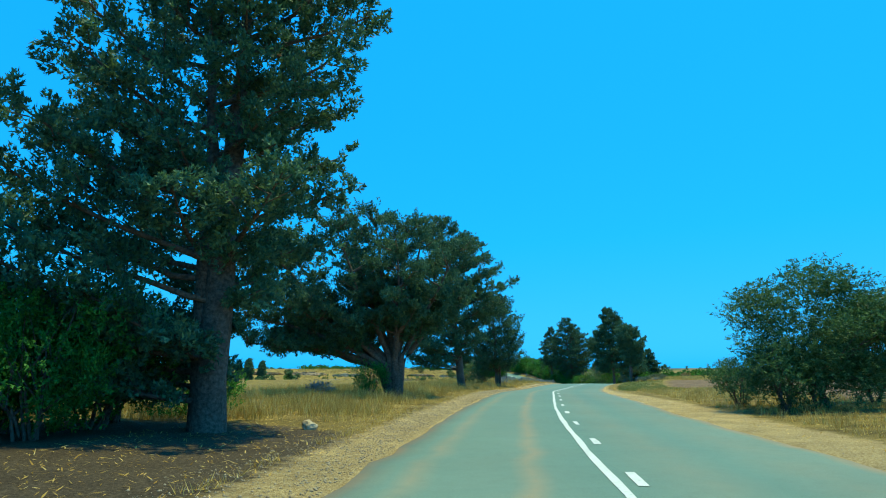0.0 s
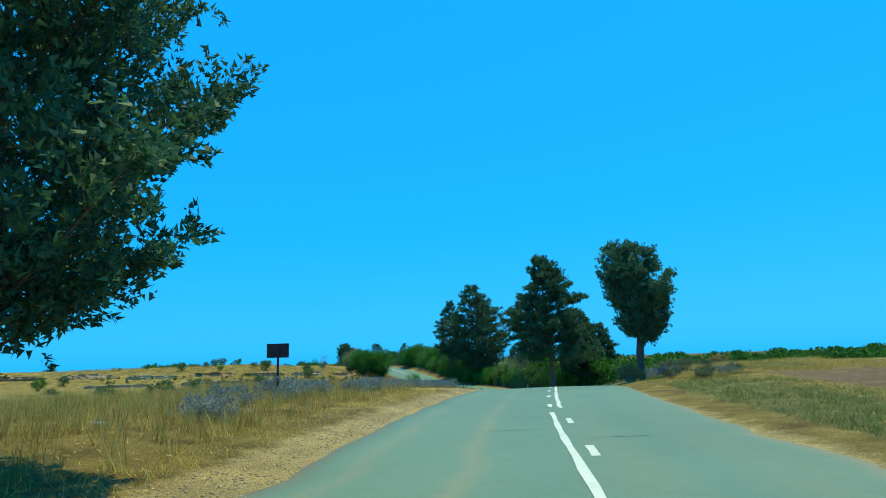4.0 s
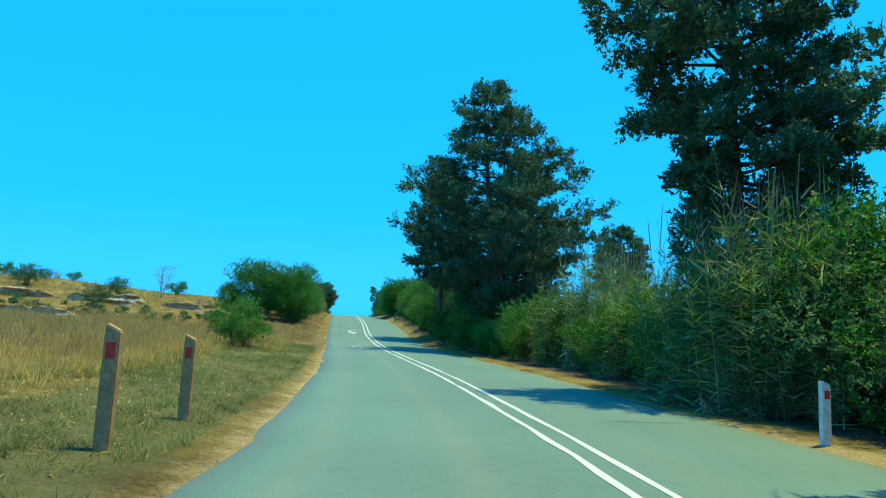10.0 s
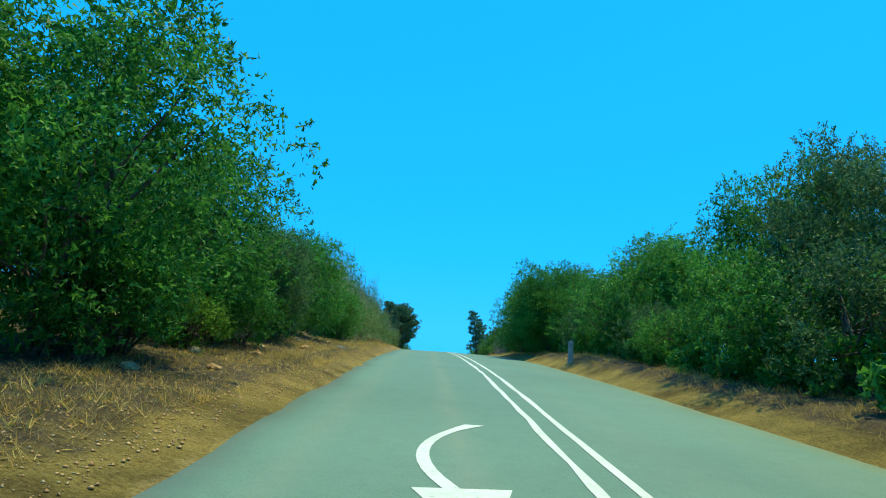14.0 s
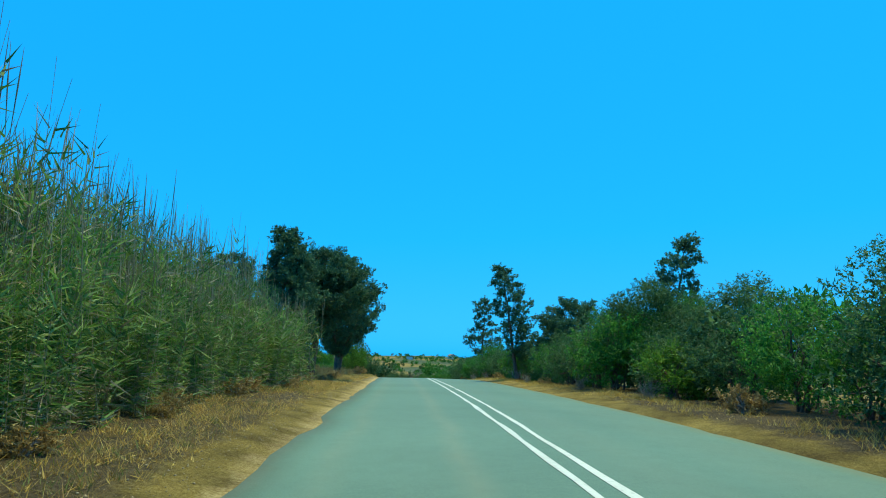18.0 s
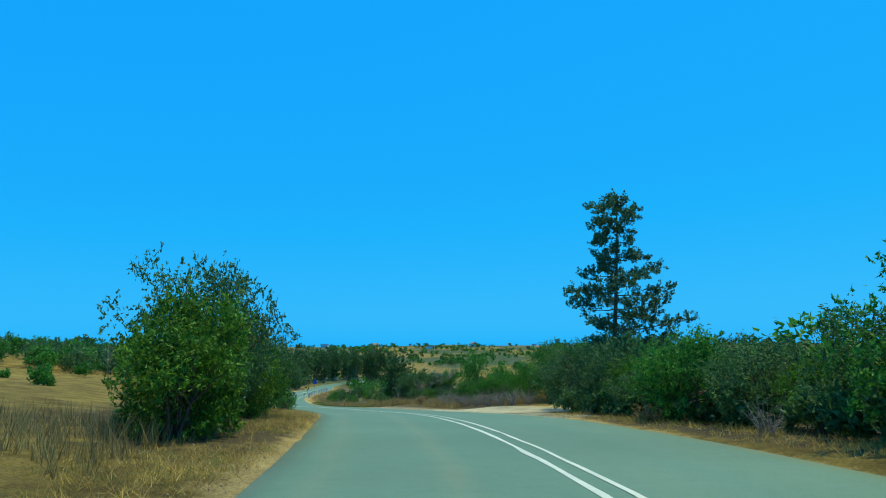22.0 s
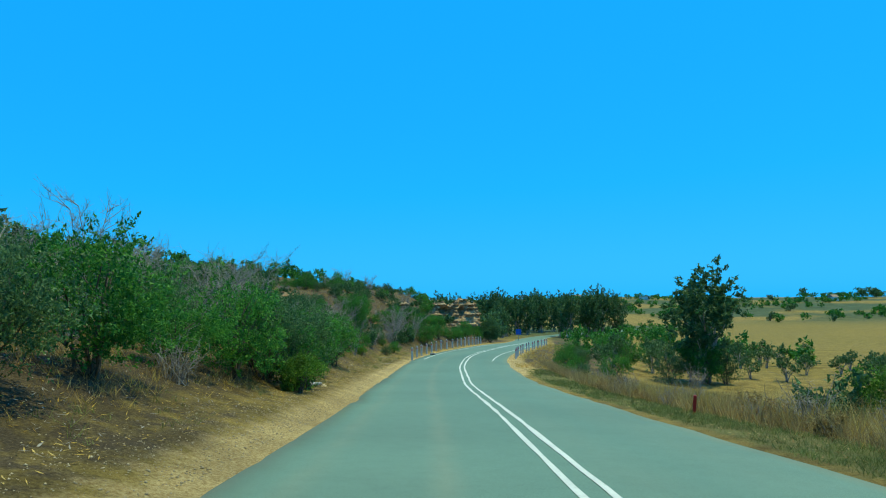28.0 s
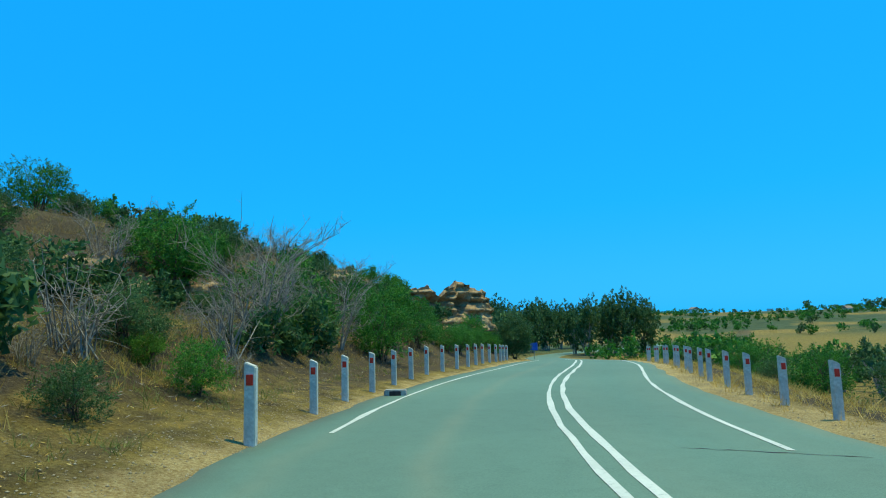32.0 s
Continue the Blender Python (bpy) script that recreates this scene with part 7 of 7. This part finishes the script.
def sign_board(x, y):
    base = thing("road_sign", x, y, gz(x, y), "dark rectangular sign board seen from behind on one steel pole", "sign", turn=-8)
    part("board", box_bm(0.66, 0.03, 0.42, 0.008, 1.22), SIGN_BACK, base, "dark weathered sign back")
    bm = bmesh.new()
    bmesh.ops.create_cone(bm, segments=12, radius1=0.035, radius2=0.035, depth=1.75, cap_ends=True)
    bmesh.ops.translate(bm, vec=(0, 0.035, 0.72), verts=bm.verts)
    part("pole", bm, SIGN_BACK, base)
    for z in (1.32, 1.52):
        part("bracket", box_bm(0.40, 0.02, 0.035, 0.004, z, 0, 0.022), STEEL, base, "steel bracket")
    return base


sign_board(7.25, 76.0)


def straw_bale(x, y):
    base = thing("straw_bale", x, y, gz(x, y) - 0.05, "large round straw bale lying on its side", "bale", turn=-33)
    base.matrix_basis = base.matrix_basis @ Matrix.Diagonal((0.8, 0.8, 0.8, 1))
    bm = bmesh.new()
    bmesh.ops.create_cone(bm, segments=40, radius1=0.82, radius2=0.82, depth=1.3, cap_ends=True)
    bmesh.ops.bevel(bm, geom=[e for e in bm.edges if len(e.link_faces) == 2 and e.calc_face_angle() > 1.0], offset=0.10, segments=3, affect="EDGES")
    bmesh.ops.rotate(bm, cent=(0, 0, 0), matrix=Matrix.Rotation(radians(90), 3, "X"), verts=bm.verts)
    for v in bm.verts:
        v.co += v.normal * 0.03 * noise.noise(v.co * 4)
        if v.co.z < -0.7:
            v.co.z = -0.7 + (v.co.z + 0.7) * 0.4
    bmesh.ops.translate(bm, vec=(0, 0, 0.72), verts=bm.verts)
    part("straw", bm, HAY, base)
    for dy in (-0.35, -0.1, 0.15, 0.4):
        bm = bmesh.new()
        bmesh.ops.create_cone(bm, segments=40, radius1=0.835, radius2=0.835, depth=0.015, cap_ends=False)
        bmesh.ops.rotate(bm, cent=(0, 0, 0), matrix=Matrix.Rotation(radians(90), 3, "X"), verts=bm.verts)
        bmesh.ops.translate(bm, vec=(0, dy, 0.72), verts=bm.verts)
        part("twine", bm, STONE, base, "pale baling twine")
    return base


straw_bale(39.6, 125.6)


def small_post(name, x, y, h, material, label, tilt=0.0):
    base = thing(name, x, y, gz(x, y), label, "post")
    bm = box_bm(0.09, 0.09, h + 0.2, 0.01, -0.2)
    bmesh.ops.rotate(bm, cent=(0, 0, 0), matrix=Matrix.Rotation(radians(tilt), 3, "Y"), verts=bm.verts)
    part("post", bm, material, base)
    return base


small_post("hydrant_post", -1.6, 381.4, 0.5, REFLECT_RED, "short faded red pipe post in the verge", 5)
small_post("marker_stub", -3.4, 383.6, 0.25, STRAW, "short broken pale wooden stub", 20)
pad = thing("concrete_patch", -13.3, 380.4, gz(-13.3, 380.4), "broken grey concrete patch on the gravel shoulder", "concrete slab")
bm = box_bm(0.45, 1.0, 0.07, 0.02, -0.055)
for v in bm.verts:
    v.co.x += 0.12 * math.sin(v.co.y * 5)
part("slab", bm, CONCRETE, pad)
culvert = thing("culvert", -21.9, 415.6, gz(-21.9, 415.6), "low concrete culvert head beside the posts", "culvert", turn=15)
part("head_wall", box_bm(0.5, 0.25, 0.26, 0.02, -0.1), CONCRETE, culvert)
# no real hole: a near-black block paints the shade inside the pipe
part("pipe_shade", box_bm(0.26, 0.05, 0.13, 0.01, 0.0, 0, -0.115), SIGN_BACK, culvert, "dark block painted as the shade inside a pipe")


def litter(x, y, w, d, turn, label, material=None):
    base = thing("litter", x, y, gz(x, y), label, "litter", "roadside litter", turn)
    bm = box_bm(w, d, 0.05, 0.01, 0.0)
    for v in bm.verts:
        v.co.z += 0.03 * math.sin(v.co.x * 30) + 0.02 * math.cos(v.co.y * 25)
    part("wrapper" if material is None else "board", bm, material or LITTER, base)


litter(18.2, 212.4, 0.30, 0.18, 20, "crumpled white plastic bag on the verge")
litter(19.8, 192.4, 0.28, 0.12, 60, "crumpled white wrapper on the verge")
litter(4.6, 46.9 + 22.5, 0.25, 0.12, 10, "crumpled white wrapper on the verge")
litter(-20.0, 401.4, 0.62, 0.14, 30, "pale broken board lying on the shoulder", GRAVEL)
litter(-24.0, 397.0, 0.2, 0.2, 0, "small white container in the dry weeds")


def stick(x, y, length, turn, label="dry bare branch lying on the verge"):
    base = thing("branch", x, y, gz(x, y), label, "branch", "fallen branches", turn)
    rng = np.random.default_rng(int(x * 7 + y))
    p = bent((-length / 2, 0, 0.05), (length / 2, 0.1, 0.09), rng, 7, 0.05, 0.06)
    v, f = tube(p, np.linspace(0.02, 0.008, 7), 5)
    mesh_object("wood", v, f, TWIG, base)


stick(23.2, 116.0, 1.6, 35)
stick(-21.8, 405.0, 1.5, 60)
stick(-23.5, 401.0, 1.2, 150)
stick(11.2, 262.0, 1.4, 20)
stick(14.0, 336.0, 0.8, 80)

blue = thing("road_sign", -34.5, 505.0, gz(-34.5, 505.0), "blue road sign on a steel pole by the far bend", "sign")
bm = bmesh.new()
bmesh.ops.create_cone(bm, segments=10, radius1=0.05, radius2=0.05, depth=2.8, cap_ends=True)
bmesh.ops.translate(bm, vec=(0, 0.05, 1.2), verts=bm.verts)
part("pole", bm, STEEL, blue)
part("board", box_bm(1.2, 0.04, 1.2, 0.01, 1.4), BLUE_SIGN, blue, "blue sign face")


def far_house(x, y, w, d, h, turn, roof):
    base = thing("house", x, y, gz(x, y) - 0.2, "small whitewashed farmhouse on the far plain", "house", "distant houses", turn)
    part("wall", box_bm(w, d, h, 0.05), WALL_WHITE, base)
    bm = box_bm(w + 0.6, d + 0.6, 0.3, 0.03, h)
    if roof:
        for v in bm.verts:
            if v.co.z > h + 0.2:
                v.co.z += 1.6
                v.co.y *= 0.1
    part("roof", bm, ROOF_TILE if roof else CONCRETE, base, "weathered tile roof" if roof else "flat concrete roof")
    for k in (-0.3, 0.0, 0.3):
        part("window", box_bm(w * 0.12, 0.1, h * 0.3, 0.01, h * 0.4, w * k, -d / 2 - 0.03), DARK_GLASS, base, "dark window")


for n in range(9):
    a = -13 + n * 4.6 + 0.8 * math.sin(n * 3.3)
    d = 700 + 120 * math.sin(n * 2.1)
    far_house(14 + d * math.sin(radians(a)), 330 + d * math.cos(radians(a)), 7 + 3 * math.sin(n), 7, 2.8 + 0.8 * (n % 3 == 0), n * 40, n % 2)
for n in range(12):
    a = -50 + n * 3.6
    d = 800 + 150 * math.sin(n * 1.7)
    far_house(d * math.sin(radians(a)), 40 + d * math.cos(radians(a)), 10 + 4 * math.sin(n), 9, 4.0 + 2 * (n % 4 == 0), n * 40, n % 2)
